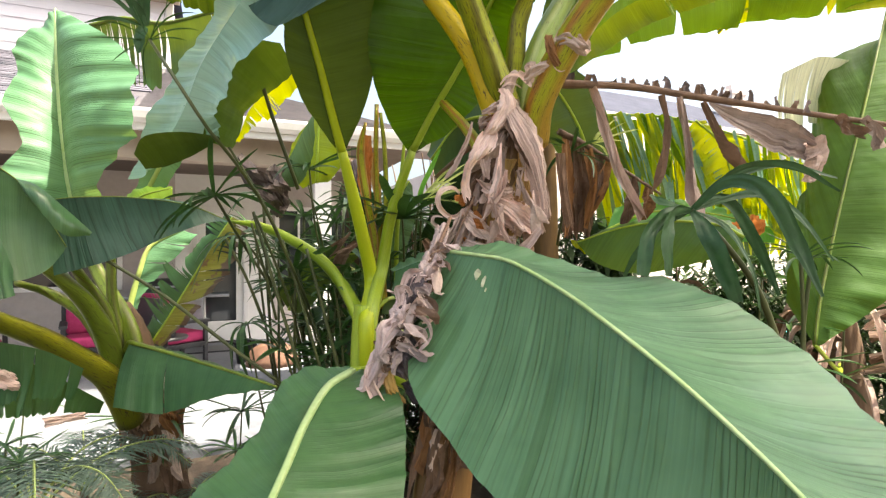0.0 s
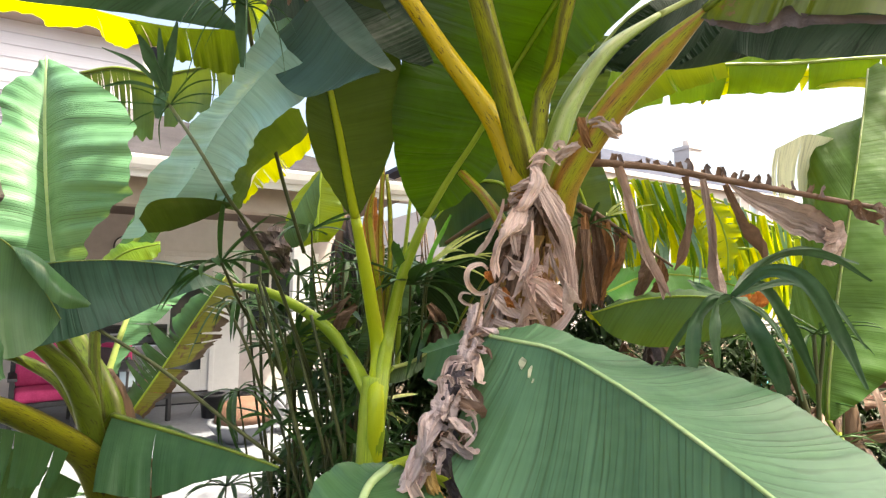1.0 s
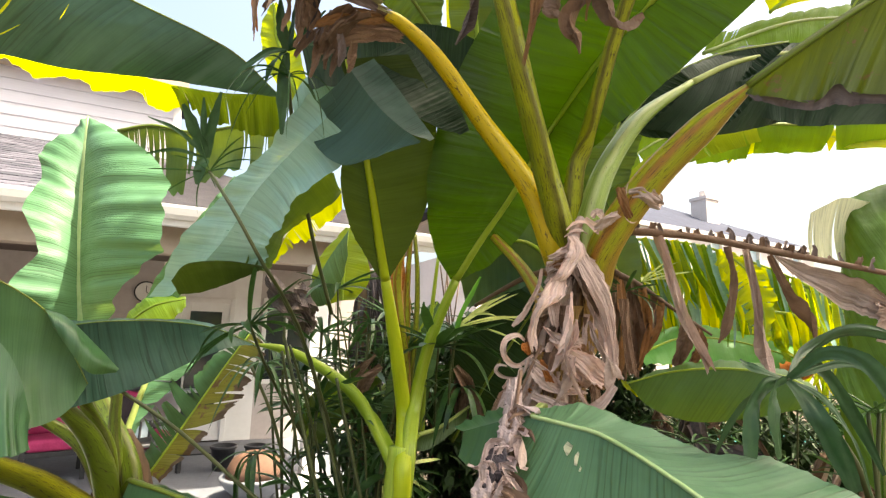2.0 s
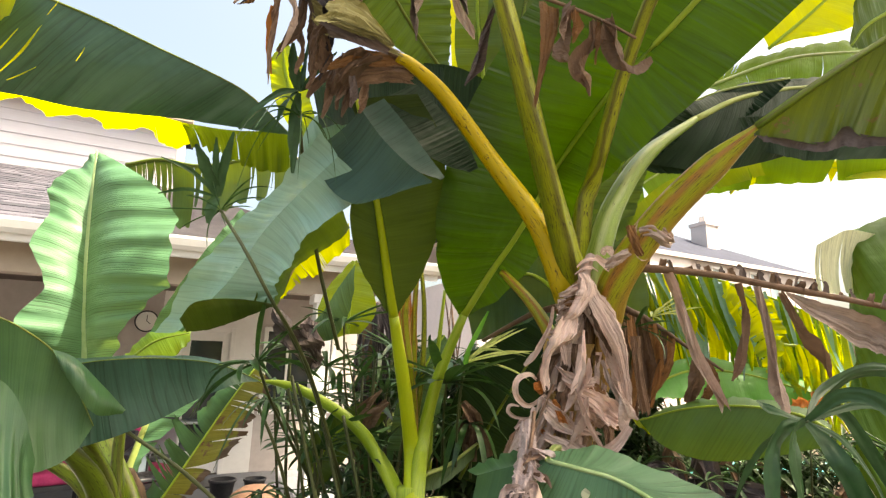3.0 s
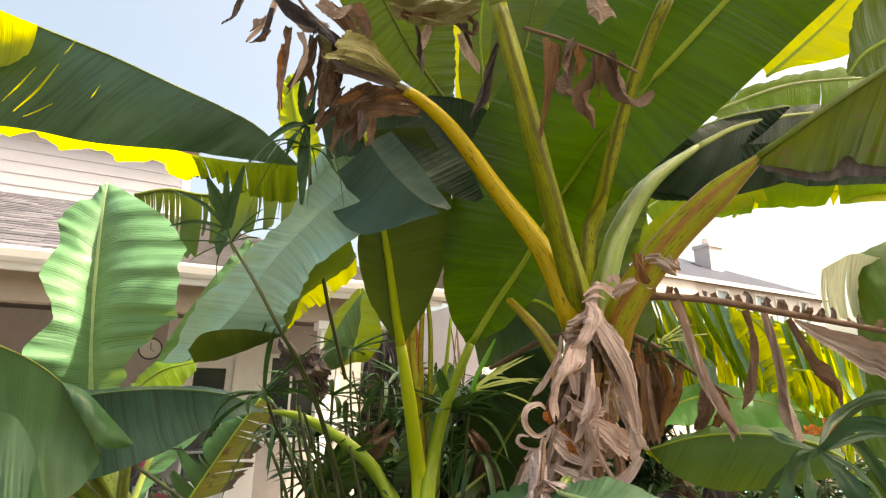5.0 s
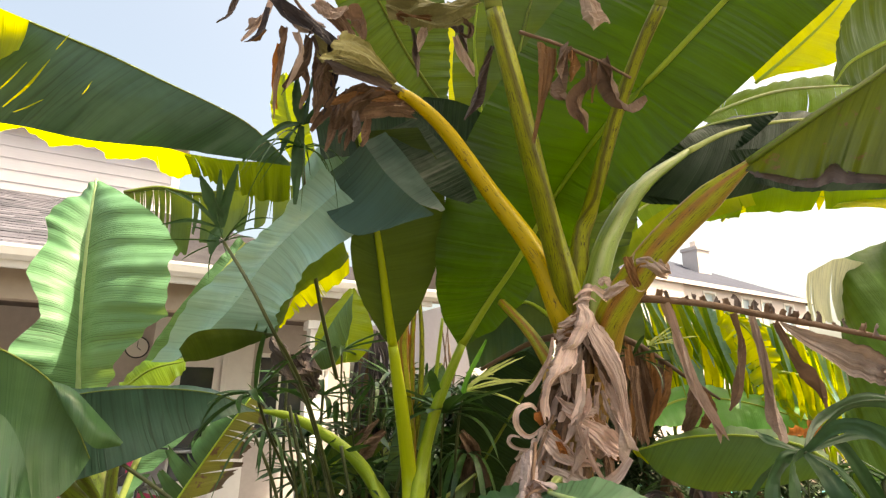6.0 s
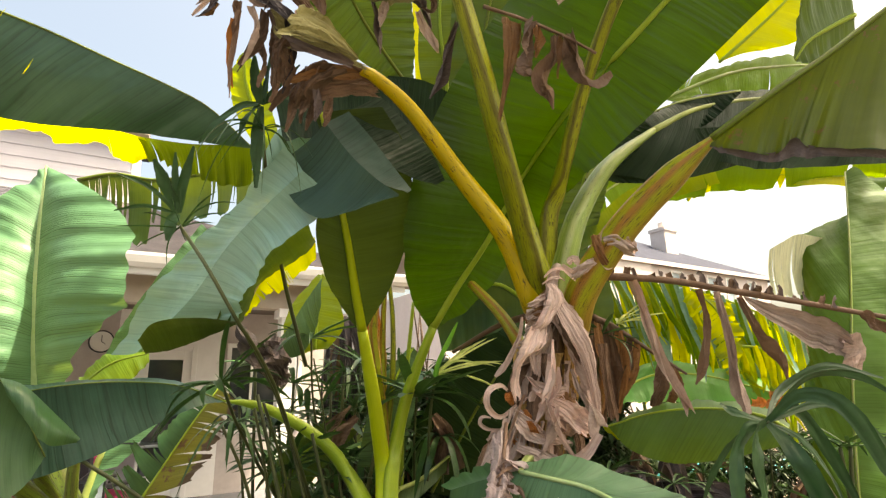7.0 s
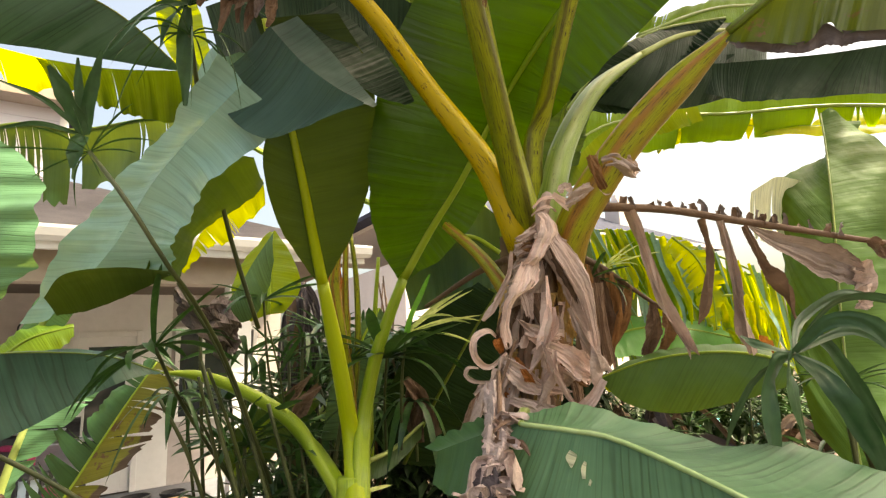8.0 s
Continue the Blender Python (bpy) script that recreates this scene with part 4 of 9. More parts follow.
def shingle_material():
    m, nodes, links = material("shingles_varied")
    info = nodes.new("ShaderNodeObjectInfo")
    colours = ramp(nodes, (0.0, (0.03, 0.03, 0.042)), (0.5, (0.056, 0.053, 0.072)), (1.0, (0.1, 0.095, 0.122)))
    links.new(info.outputs["Random"], colours.inputs[0])
    coord = nodes.new("ShaderNodeTexCoord")
    grit = put(nodes, "ShaderNodeTexNoise", Scale=180.0, Detail=3.0)
    links.new(coord.outputs["Object"], grit.inputs["Vector"])
    b = put(nodes, "ShaderNodeBump", Strength=0.5, Distance=0.003)
    links.new(grit.outputs[0], b.inputs["Height"])
    bsdf = nodes["Principled BSDF"]
    links.new(colours.outputs[0], bsdf.inputs["Base Color"])
    links.new(b.outputs[0], bsdf.inputs["Normal"])
    bsdf.inputs["Roughness"].default_value = 0.9
    return m


SHINGLES = shingle_material()
build_house()


def far_house():
    """The neighbour's house beyond the garden: a long hipped roof, a chimney and upper windows."""
    ob = thing("house", "distant cream stucco house with grey roof and chimney", "house")
    ob.matrix_world = Matrix.Translation((5.62, 17.4, 0)) @ Matrix.Rotation(radians(29.5), 4, "Z")
    holes = [4.3, 6.6, 7.9, 9.5]
    ends = [-6.0] + [v for h in holes for v in (h, h + 0.75)] + [11.2]
    solid("wall", box_bm((-6, 0.5, 0), (11.2, 9, 4.35)), M_STUCCO, ob)
    for x0, x1 in zip(ends[::2], ends[1::2]):
        solid("wall", box_bm((x0, 0.5, 4.35), (x1, 0.8, 5.66)), M_STUCCO, ob)
    solid("wall", box_bm((-6, 0.5, 5.66), (11.2, 9, 5.78)), M_STUCCO, ob)
    solid("wall", box_bm((-6, 0.4, 0), (3.1, 0.5, 5.78)), M_STUCCO, ob)
    b = bmesh.new()
    vs = [b.verts.new(p) for p in ((-6.5, 0.36, 5.78), (11.8, 0.36, 5.78), (11.8, 9.6, 5.78), (-6.5, 9.6, 5.78), (-2, 4.8, 8.3), (7.0, 4.8, 8.3), (-6.5, 0.36, 5.9), (11.8, 0.36, 5.9), (11.8, 9.6, 5.98), (-6.5, 9.6, 5.98))]
    for f in ((3, 2, 1, 0), (6, 7, 5, 4), (7, 8, 5), (8, 9, 4, 5), (9, 6, 4), (0, 1, 7, 6), (1, 2, 8, 7), (2, 3, 9, 8), (3, 0, 6, 9)):
        b.faces.new([vs[i] for i in f])
    roof = solid("roof", b, M_ROOF, ob)
    solid("fascia", box_bm((-6.55, 0.3, 5.76), (11.85, 0.355, 5.92)), M_STUCCO, roof)
    b = bmesh.new()
    box_bm((7.2, 2.6, 6.6), (8.05, 3.4, 8.35), 0.01, b)
    box_bm((7.15, 2.55, 8.2), (8.1, 3.45, 8.36), 0.01, b)
    box_bm((7.5, 2.85, 8.36), (7.75, 3.15, 8.7), 0.01, b)
    solid("chimney", b, M_STUCCO, roof)
    for h in holes:
        w = solid("pane", box_bm((h, 0.6, 4.35), (h + 0.75, 0.63, 5.66)), M_SKY_GLASS, ob)
        for lo, hi in (((h, 0.46, 4.35), (h + 0.07, 0.6, 5.66)), ((h + 0.68, 0.46, 4.35), (h + 0.75, 0.6, 5.66)), ((h + 0.07, 0.46, 4.35), (h + 0.68, 0.6, 4.43)), ((h + 0.07, 0.46, 5.58), (h + 0.68, 0.6, 5.66))):
            solid("window_frame", box_bm(lo, hi), M_TRIM, w)


far_house()

# ---- the main banana plant ----
def main_plant():
    p = thing("banana_plant", "tall banana plant with dead brown leaf sheaths round its stem", "banana plant", "banana plants", (-0.1, 1.95, 0))
    p.location = (0, 0, 0)
    stalk("pseudostem", [(-0.1, 1.95, -0.05), (0.0, 1.93, 0.75), (0.14, 1.92, 1.4), (0.21, 1.92, 1.85), (0.24, 1.92, 2.04)], (0.12, 0.1, 0.09, 0.075, 0.03), M_STEM, p, n=24, sides=18, wob=0.04, seed=3)
    # arching yellow petiole whose blade is folded over and hangs down
    leaf(p, [(-0.518, 1.7, 2.567), (-0.431, 1.66, 2.44), (-0.342, 1.6, 2.334), (-0.265, 1.555, 2.263)], ([(-0.731, 1.8, 2.45), (-0.651, 1.76, 2.35), (-0.583, 1.72, 2.272), (-0.511, 1.68, 2.233), (-0.4, 1.62, 2.239), (-0.269, 1.56, 2.259)],),
         M_LEAF_CAP, petiole=[(0.197, 1.968, 1.979), (0.089, 1.9, 2.228), (-0.079, 1.84, 2.447), (-0.237, 1.74, 2.632), (-0.344, 1.655, 2.699), (-0.388, 1.61, 2.702)], pet_r=(0.047, 0.039, 0.032, 0.027, 0.021, 0.017), pet_mat=M_RIB_YELLOW,
         rib_r=(0.016, 0.006), midrib=False, ripple=0.004, waves=2, bulge=0.08, nu=30, seed=4, label="bluish waxy blade folded over and drooping", groove_dir=(-0.3, 0.4, 1))
    leaf(p, [(-0.453, 1.76, 2.64), (-0.368, 1.74, 2.527), (-0.291, 1.71, 2.41), (-0.234, 1.69, 2.326)], ([(-0.539, 1.74, 2.583), (-0.447, 1.71, 2.459), (-0.358, 1.68, 2.36), (-0.248, 1.68, 2.311)],), M_LEAF_CAP, rib_on=False, ripple=0.003, waves=2, bulge=0.03, nu=26, seed=220, label="fold of the drooping blade")
    # folds behind get the shade-coloured leaf to look unlit
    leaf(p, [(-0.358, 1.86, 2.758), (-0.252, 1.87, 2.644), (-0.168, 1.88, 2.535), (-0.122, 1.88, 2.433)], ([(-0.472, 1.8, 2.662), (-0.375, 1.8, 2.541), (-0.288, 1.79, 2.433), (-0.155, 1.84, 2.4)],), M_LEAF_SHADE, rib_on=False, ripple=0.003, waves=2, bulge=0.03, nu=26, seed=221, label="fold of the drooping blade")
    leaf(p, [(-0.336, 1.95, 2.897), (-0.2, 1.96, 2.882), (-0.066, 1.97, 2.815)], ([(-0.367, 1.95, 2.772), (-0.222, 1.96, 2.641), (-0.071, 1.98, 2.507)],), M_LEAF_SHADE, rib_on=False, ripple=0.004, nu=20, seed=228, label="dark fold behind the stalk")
    leaf(p, [(-0.592, 1.98, 2.818), (-0.671, 1.98, 2.751), (-0.763, 1.98, 2.678), (-0.806, 1.98, 2.586)], ([(-0.585, 2, 2.685), (-0.639, 2, 2.617), (-0.725, 2, 2.551), (-0.787, 2, 2.508)],), M_LEAF_SHEEN, rib_on=False, ripple=0.004, nu=20, seed=229, label="pale fold behind the sedge")
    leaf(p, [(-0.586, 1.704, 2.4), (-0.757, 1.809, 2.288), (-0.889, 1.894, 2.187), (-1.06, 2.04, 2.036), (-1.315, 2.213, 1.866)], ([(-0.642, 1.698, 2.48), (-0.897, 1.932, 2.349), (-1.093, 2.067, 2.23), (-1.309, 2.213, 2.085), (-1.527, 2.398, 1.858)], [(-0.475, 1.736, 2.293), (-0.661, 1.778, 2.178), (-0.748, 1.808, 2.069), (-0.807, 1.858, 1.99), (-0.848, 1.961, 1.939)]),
         M_LEAF_SHEEN, rib_on=False, ripple=0.008, waves=3, bulge=0.09, seed=204, nu=70, nv=16, label="lower part of the drooping blade with sky sheen in its colour")
    leaf(p, [(-0.636, 2.02, 2.317), (-0.739, 1.98, 2.313), (-0.797, 1.97, 2.218), (-0.852, 1.97, 2.121), (-0.906, 1.98, 2.028), (-0.943, 2, 1.947)], ([(-0.653, 2.23, 2.3), (-0.704, 2.24, 2.239), (-0.8, 2.25, 2.191), (-0.876, 2.26, 2.135), (-0.923, 2.27, 2.03), (-0.961, 2.27, 1.968)],), M_LEAF_UNDER, rib_on=False, ripple=0.005, waves=2, bulge=0.05, nu=36, seed=222, label="olive underside of the drooping blade hanging behind")
    leaf(p, [(-1.168, 1.926, 1.883), (-1.094, 1.882, 1.938), (-0.964, 1.893, 1.953), (-0.832, 1.913, 1.939)], ([(-1.195, 2.034, 1.844), (-1.116, 2.047, 1.855), (-0.996, 2.031, 1.893), (-0.848, 1.961, 1.938)],), M_LEAF_OLIVE, rib_on=False, ripple=0.001, bulge=0.06, nu=24, seed=5, label="rolled underside of the drooping blade")
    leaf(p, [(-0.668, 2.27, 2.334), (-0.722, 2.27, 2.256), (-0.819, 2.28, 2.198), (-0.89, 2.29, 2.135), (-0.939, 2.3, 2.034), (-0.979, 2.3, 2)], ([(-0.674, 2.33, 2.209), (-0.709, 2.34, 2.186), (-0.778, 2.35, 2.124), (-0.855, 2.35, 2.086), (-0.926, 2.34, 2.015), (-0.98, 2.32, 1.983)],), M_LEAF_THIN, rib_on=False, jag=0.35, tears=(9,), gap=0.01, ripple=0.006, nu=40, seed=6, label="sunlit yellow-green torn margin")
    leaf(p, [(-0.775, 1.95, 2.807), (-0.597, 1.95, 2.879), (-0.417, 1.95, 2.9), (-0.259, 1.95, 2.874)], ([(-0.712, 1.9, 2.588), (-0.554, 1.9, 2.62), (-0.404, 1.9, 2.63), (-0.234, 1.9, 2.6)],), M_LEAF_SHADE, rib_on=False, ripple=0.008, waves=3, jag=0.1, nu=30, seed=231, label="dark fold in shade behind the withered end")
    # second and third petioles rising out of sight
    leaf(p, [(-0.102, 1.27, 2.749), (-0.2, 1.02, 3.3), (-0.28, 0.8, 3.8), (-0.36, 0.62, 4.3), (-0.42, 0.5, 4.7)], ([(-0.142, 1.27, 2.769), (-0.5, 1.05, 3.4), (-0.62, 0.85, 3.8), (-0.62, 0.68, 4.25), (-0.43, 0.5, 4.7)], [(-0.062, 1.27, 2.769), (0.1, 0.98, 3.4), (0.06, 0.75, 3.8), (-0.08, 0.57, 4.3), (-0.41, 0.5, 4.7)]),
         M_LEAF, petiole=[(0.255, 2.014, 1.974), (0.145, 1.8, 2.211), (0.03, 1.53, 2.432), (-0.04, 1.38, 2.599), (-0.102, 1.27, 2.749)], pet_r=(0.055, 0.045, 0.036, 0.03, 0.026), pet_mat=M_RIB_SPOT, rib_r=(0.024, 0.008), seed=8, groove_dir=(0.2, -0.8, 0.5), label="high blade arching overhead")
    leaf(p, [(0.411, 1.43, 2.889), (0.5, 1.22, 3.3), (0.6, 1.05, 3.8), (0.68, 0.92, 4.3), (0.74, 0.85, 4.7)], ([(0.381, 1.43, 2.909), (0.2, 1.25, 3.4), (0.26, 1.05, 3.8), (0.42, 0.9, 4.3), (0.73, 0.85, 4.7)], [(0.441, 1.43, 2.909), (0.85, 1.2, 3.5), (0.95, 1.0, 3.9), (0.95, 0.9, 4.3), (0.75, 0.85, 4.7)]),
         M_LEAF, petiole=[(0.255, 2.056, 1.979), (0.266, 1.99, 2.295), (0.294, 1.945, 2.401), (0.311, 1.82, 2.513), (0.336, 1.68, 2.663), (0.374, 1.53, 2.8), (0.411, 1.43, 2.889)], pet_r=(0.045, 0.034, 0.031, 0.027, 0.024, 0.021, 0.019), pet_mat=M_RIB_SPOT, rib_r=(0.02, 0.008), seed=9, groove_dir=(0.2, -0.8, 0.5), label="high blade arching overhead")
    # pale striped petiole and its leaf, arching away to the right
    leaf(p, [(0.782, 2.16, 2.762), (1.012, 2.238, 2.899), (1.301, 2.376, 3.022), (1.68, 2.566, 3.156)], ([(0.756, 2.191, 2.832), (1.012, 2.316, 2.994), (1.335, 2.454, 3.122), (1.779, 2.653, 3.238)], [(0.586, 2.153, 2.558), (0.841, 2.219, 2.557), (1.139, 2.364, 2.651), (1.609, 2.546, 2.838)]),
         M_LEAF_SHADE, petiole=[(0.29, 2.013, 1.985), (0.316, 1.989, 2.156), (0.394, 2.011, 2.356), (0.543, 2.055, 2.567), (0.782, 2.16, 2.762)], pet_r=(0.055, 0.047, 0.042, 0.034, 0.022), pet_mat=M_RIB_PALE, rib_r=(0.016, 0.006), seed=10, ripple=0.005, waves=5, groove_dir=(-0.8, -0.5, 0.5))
    # thick reddish petiole to the right; its blade comes towards the camera
    leaf(p, [(0.619, 1.46, 2.39), (0.692, 1.38, 2.438), (0.784, 1.33, 2.498), (0.869, 1.3, 2.552), (0.976, 1.26, 2.631), (1.14, 1.2, 2.745)],
         ([(0.611, 1.46, 2.366), (0.634, 1.45, 2.355), (0.67, 1.42, 2.334), (0.698, 1.38, 2.305), (0.732, 1.36, 2.3), (0.767, 1.35, 2.335), (0.788, 1.33, 2.304), (0.813, 1.3, 2.286), (0.883, 1.25, 2.255), (1.03, 1.19, 2.22)],),
         M_LEAF_EDGE, petiole=[(0.314, 1.954, 1.9), (0.33, 1.837, 2.028), (0.435, 1.7, 2.201), (0.546, 1.57, 2.321), (0.628, 1.462, 2.391)], pet_r=(0.06, 0.058, 0.052, 0.045, 0.032), pet_mat=M_RIB_RED, rib=M_RIB_OLIVE, rib_r=(0.012, 0.006), seed=11, ripple=0.006, waves=3, nu=70, nv=14, bulge=0.07, label="olive blade with a browned dry margin", groove_dir=(-0.6, -0.5, 0.6))
    leaf(p, [(0.614, 1.464, 2.372), (0.637, 1.454, 2.36), (0.673, 1.424, 2.339), (0.702, 1.384, 2.31), (0.736, 1.364, 2.307), (0.771, 1.354, 2.34), (0.792, 1.334, 2.309), (0.816, 1.304, 2.29), (0.887, 1.254, 2.259), (1.034, 1.194, 2.224)], ([(0.611, 1.46, 2.361), (0.632, 1.45, 2.342), (0.673, 1.43, 2.316), (0.702, 1.39, 2.287), (0.734, 1.37, 2.277), (0.764, 1.36, 2.285), (0.789, 1.34, 2.273), (0.816, 1.31, 2.265), (0.887, 1.26, 2.24), (1.034, 1.2, 2.2)],), M_DEAD_MUD, rib_on=False, ripple=0.004, waves=7, jag=0.25, nu=70, nv=5, seed=227, label="grey dead margin of the olive blade")
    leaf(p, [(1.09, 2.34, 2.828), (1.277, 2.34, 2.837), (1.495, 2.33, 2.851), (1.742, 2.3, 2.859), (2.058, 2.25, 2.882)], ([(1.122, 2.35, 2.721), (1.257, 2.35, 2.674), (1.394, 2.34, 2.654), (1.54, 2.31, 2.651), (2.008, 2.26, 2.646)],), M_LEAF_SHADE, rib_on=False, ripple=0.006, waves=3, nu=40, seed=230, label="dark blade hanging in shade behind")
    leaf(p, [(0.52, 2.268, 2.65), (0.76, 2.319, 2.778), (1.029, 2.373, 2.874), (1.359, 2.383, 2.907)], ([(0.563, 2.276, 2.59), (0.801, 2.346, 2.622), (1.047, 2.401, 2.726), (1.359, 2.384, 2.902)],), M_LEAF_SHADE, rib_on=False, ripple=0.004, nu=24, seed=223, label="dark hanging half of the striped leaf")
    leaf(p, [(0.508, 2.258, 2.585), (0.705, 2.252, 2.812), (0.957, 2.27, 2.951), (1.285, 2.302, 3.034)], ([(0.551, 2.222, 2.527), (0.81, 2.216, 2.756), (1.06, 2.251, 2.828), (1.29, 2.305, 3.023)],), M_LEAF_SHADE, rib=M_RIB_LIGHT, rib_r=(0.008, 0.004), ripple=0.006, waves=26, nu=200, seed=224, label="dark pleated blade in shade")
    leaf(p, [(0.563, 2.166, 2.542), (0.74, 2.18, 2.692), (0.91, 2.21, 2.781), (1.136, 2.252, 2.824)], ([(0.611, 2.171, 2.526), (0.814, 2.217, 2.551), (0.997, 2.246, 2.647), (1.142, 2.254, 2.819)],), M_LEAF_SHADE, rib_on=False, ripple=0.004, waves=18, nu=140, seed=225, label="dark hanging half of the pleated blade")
    leaf(p, [(0.514, 2.498, 2.378), (0.742, 2.488, 2.584), (0.951, 2.506, 2.678), (1.249, 2.535, 2.731)], ([(0.532, 2.489, 2.294), (0.816, 2.5, 2.457), (1.015, 2.527, 2.557), (1.277, 2.557, 2.65)],), M_LEAF_LIT, rib_on=False, tears=(3,), gap=0.01, jag=0.2, nu=30, seed=226, label="sunlit green blade behind the petioles")
    stalk("dead_petiole", [(0.17, 2.035, 1.807), (0.116, 2.043, 1.916), (0.062, 2.079, 2.002), (-0.019, 2.141, 2.103)], (0.03, 0.026, 0.022, 0.018), M_RIB_RED, p, "brown dry petiole stub", n=14, groove=0.5, groove_dir=(0.3, -0.4, 1))
    stalk("dead_petiole", [(0.177, 2.086, 1.962), (0.091, 2.242, 1.944), (-0.082, 2.465, 1.853)], (0.014, 0.011, 0.008), M_DEAD_DARK, p, "brown dry petiole stub", n=10)
    # big blades in front, low
    leaf(p, [(0.051, 1.564, 1.506), (0.13, 1.5, 1.496), (0.207, 1.437, 1.481), (0.303, 1.284, 1.427), (0.374, 1.13, 1.372), (0.462, 0.958, 1.292), (0.516, 0.832, 1.23), (0.546, 0.745, 1.187), (0.556, 0.665, 1.16)],
         ([(0.034, 1.583, 1.496), (-0.056, 1.417, 1.207), (0.058, 1.226, 1.093), (0.167, 1.075, 1.027), (0.261, 0.943, 0.989), (0.352, 0.83, 0.964), (0.436, 0.757, 0.95), (0.487, 0.701, 0.961), (0.524, 0.654, 0.994)],
          [(0.048, 1.614, 1.519), (0.223, 1.628, 1.528), (0.458, 1.538, 1.444), (0.66, 1.475, 1.422), (0.83, 1.349, 1.31), (0.899, 1.135, 1.171), (0.914, 0.987, 1.101), (0.843, 0.85, 1.084), (0.733, 0.741, 1.075)]),
         M_LEAF_BLUE, petiole=[(0.148, 1.873, 1.498), (0.095, 1.718, 1.513), (0.051, 1.564, 1.506)], pet_r=(0.014, 0.012, 0.01), pet_mat=M_RIB_PALE, rib_r=(0.0065, 0.005, 0.003), rib=M_RIB_MILKY, nu=110, nv=18, ripple=0.004, waves=9, bulge=0.05, seed=13, label="broad green blade with a pale midrib", groove_dir=(0, -0.3, 1))
    leaf(p, [(0.05, 1.584, 1.506), (-0.044, 1.606, 1.48), (-0.128, 1.65, 1.449)], ([(0.036, 1.663, 1.517), (-0.061, 1.675, 1.5), (-0.154, 1.698, 1.451)], [(0.035, 1.563, 1.467), (-0.082, 1.574, 1.369), (-0.146, 1.649, 1.38)]), M_LEAF_SATIN, rib_on=False, nu=16, seed=14)
    leaf(p, [(-0.213, 1.464, 1.187), (-0.255, 1.37, 1.165), (-0.261, 1.22, 1.12), (-0.252, 1.08, 1.076), (-0.245, 0.971, 1.046), (-0.233, 0.841, 1.028)],
         ([(-0.224, 1.463, 1.195), (-0.343, 1.453, 1.193), (-0.392, 1.379, 1.153), (-0.378, 1.23, 1.095), (-0.402, 1.088, 1.058), (-0.446, 0.924, 1.009)], [(-0.206, 1.465, 1.187), (-0.129, 1.471, 1.171), (-0.066, 1.386, 1.12), (-0.038, 1.259, 1.047), (-0.027, 1.14, 0.976), (-0.029, 1.01, 0.927)]),
         M_LEAF_SMOOTH, petiole=[(-0.044, 1.811, 1.027), (-0.148, 1.651, 1.138), (-0.213, 1.464, 1.187)], pet_r=(0.03, 0.024, 0.016), rib_r=(0.011, 0.009, 0.006), rib=M_RIB_MILKY, nu=60, nv=12, ripple=0.004, seed=15, label="broad green blade with a pale midrib", groove_dir=(0, -0.3, 1))
    # sun flecks on the broad blade, laid on as pale patches
    for i, (one, other) in enumerate((([(0.126, 1.477, 1.461), (0.116, 1.478, 1.447), (0.12, 1.465, 1.43)], [(0.136, 1.466, 1.453), (0.133, 1.466, 1.444), (0.123, 1.464, 1.43)]), ([(0.146, 1.454, 1.443), (0.137, 1.453, 1.43), (0.134, 1.444, 1.413)], [(0.149, 1.452, 1.438), (0.146, 1.451, 1.428), (0.14, 1.442, 1.412)]), ([(0.147, 1.437, 1.413), (0.142, 1.437, 1.402)], [(0.15, 1.436, 1.409), (0.146, 1.435, 1.4)]))):
        leaf(p, one, (other,), M_LEAF_BLEACH, rib_on=False, ripple=0.0, bulge=0.0, nu=8, nv=3, seed=180 + i, name="dry_patch")
    # dead leaf stalk reaching to the right, with shreds hanging
    dead = stalk("dead_leaf", [(0.332, 1.867, 2.071), (0.443, 1.863, 2.071), (0.646, 1.868, 2.055), (0.862, 1.885, 2.02), (1.02, 1.895, 1.995), (1.13, 1.895, 1.974), (1.3, 1.88, 1.937), (1.48, 1.85, 1.895)], (0.016, 0.013, 0.012, 0.011, 0.01, 0.008), M_DEAD_DARK, p, "bare brown leaf stalk with hanging dry shreds", n=30, sides=8, wob=0.12, seed=16)
    for i, (pts, w) in enumerate((
            ([(0.505, 1.86, 2.055), (0.556, 1.888, 1.924), (0.617, 1.925, 1.762), (0.7, 1.957, 1.62)], (0.03, 0.04, 0.042, 0.036)),
            ([(0.732, 1.86, 2.023), (0.762, 1.888, 1.925), (0.746, 1.926, 1.781), (0.724, 1.945, 1.709)], (0.02, 0.04, 0.03, 0.008)),
            ([(0.788, 1.855, 2.013), (0.824, 1.881, 1.888), (0.855, 1.921, 1.747), (0.9, 1.96, 1.609)], (0.035, 0.04, 0.038, 0.04)),
            ([(0.865, 1.854, 1.995), (0.938, 1.891, 1.872), (1.004, 1.908, 1.784), (1.04, 1.931, 1.705)], (0.034, 0.05, 0.03, 0.02)))):
        strip(dead, pts, tuple((0.8, 0.6, 0.7, 0.6)[i] * v for v in w), (M_DEAD_TAUPE, M_DEAD_DARK)[i % 2], seed=20 + i, folds=0.34, twist=2.2, curl=0.9, n=40)
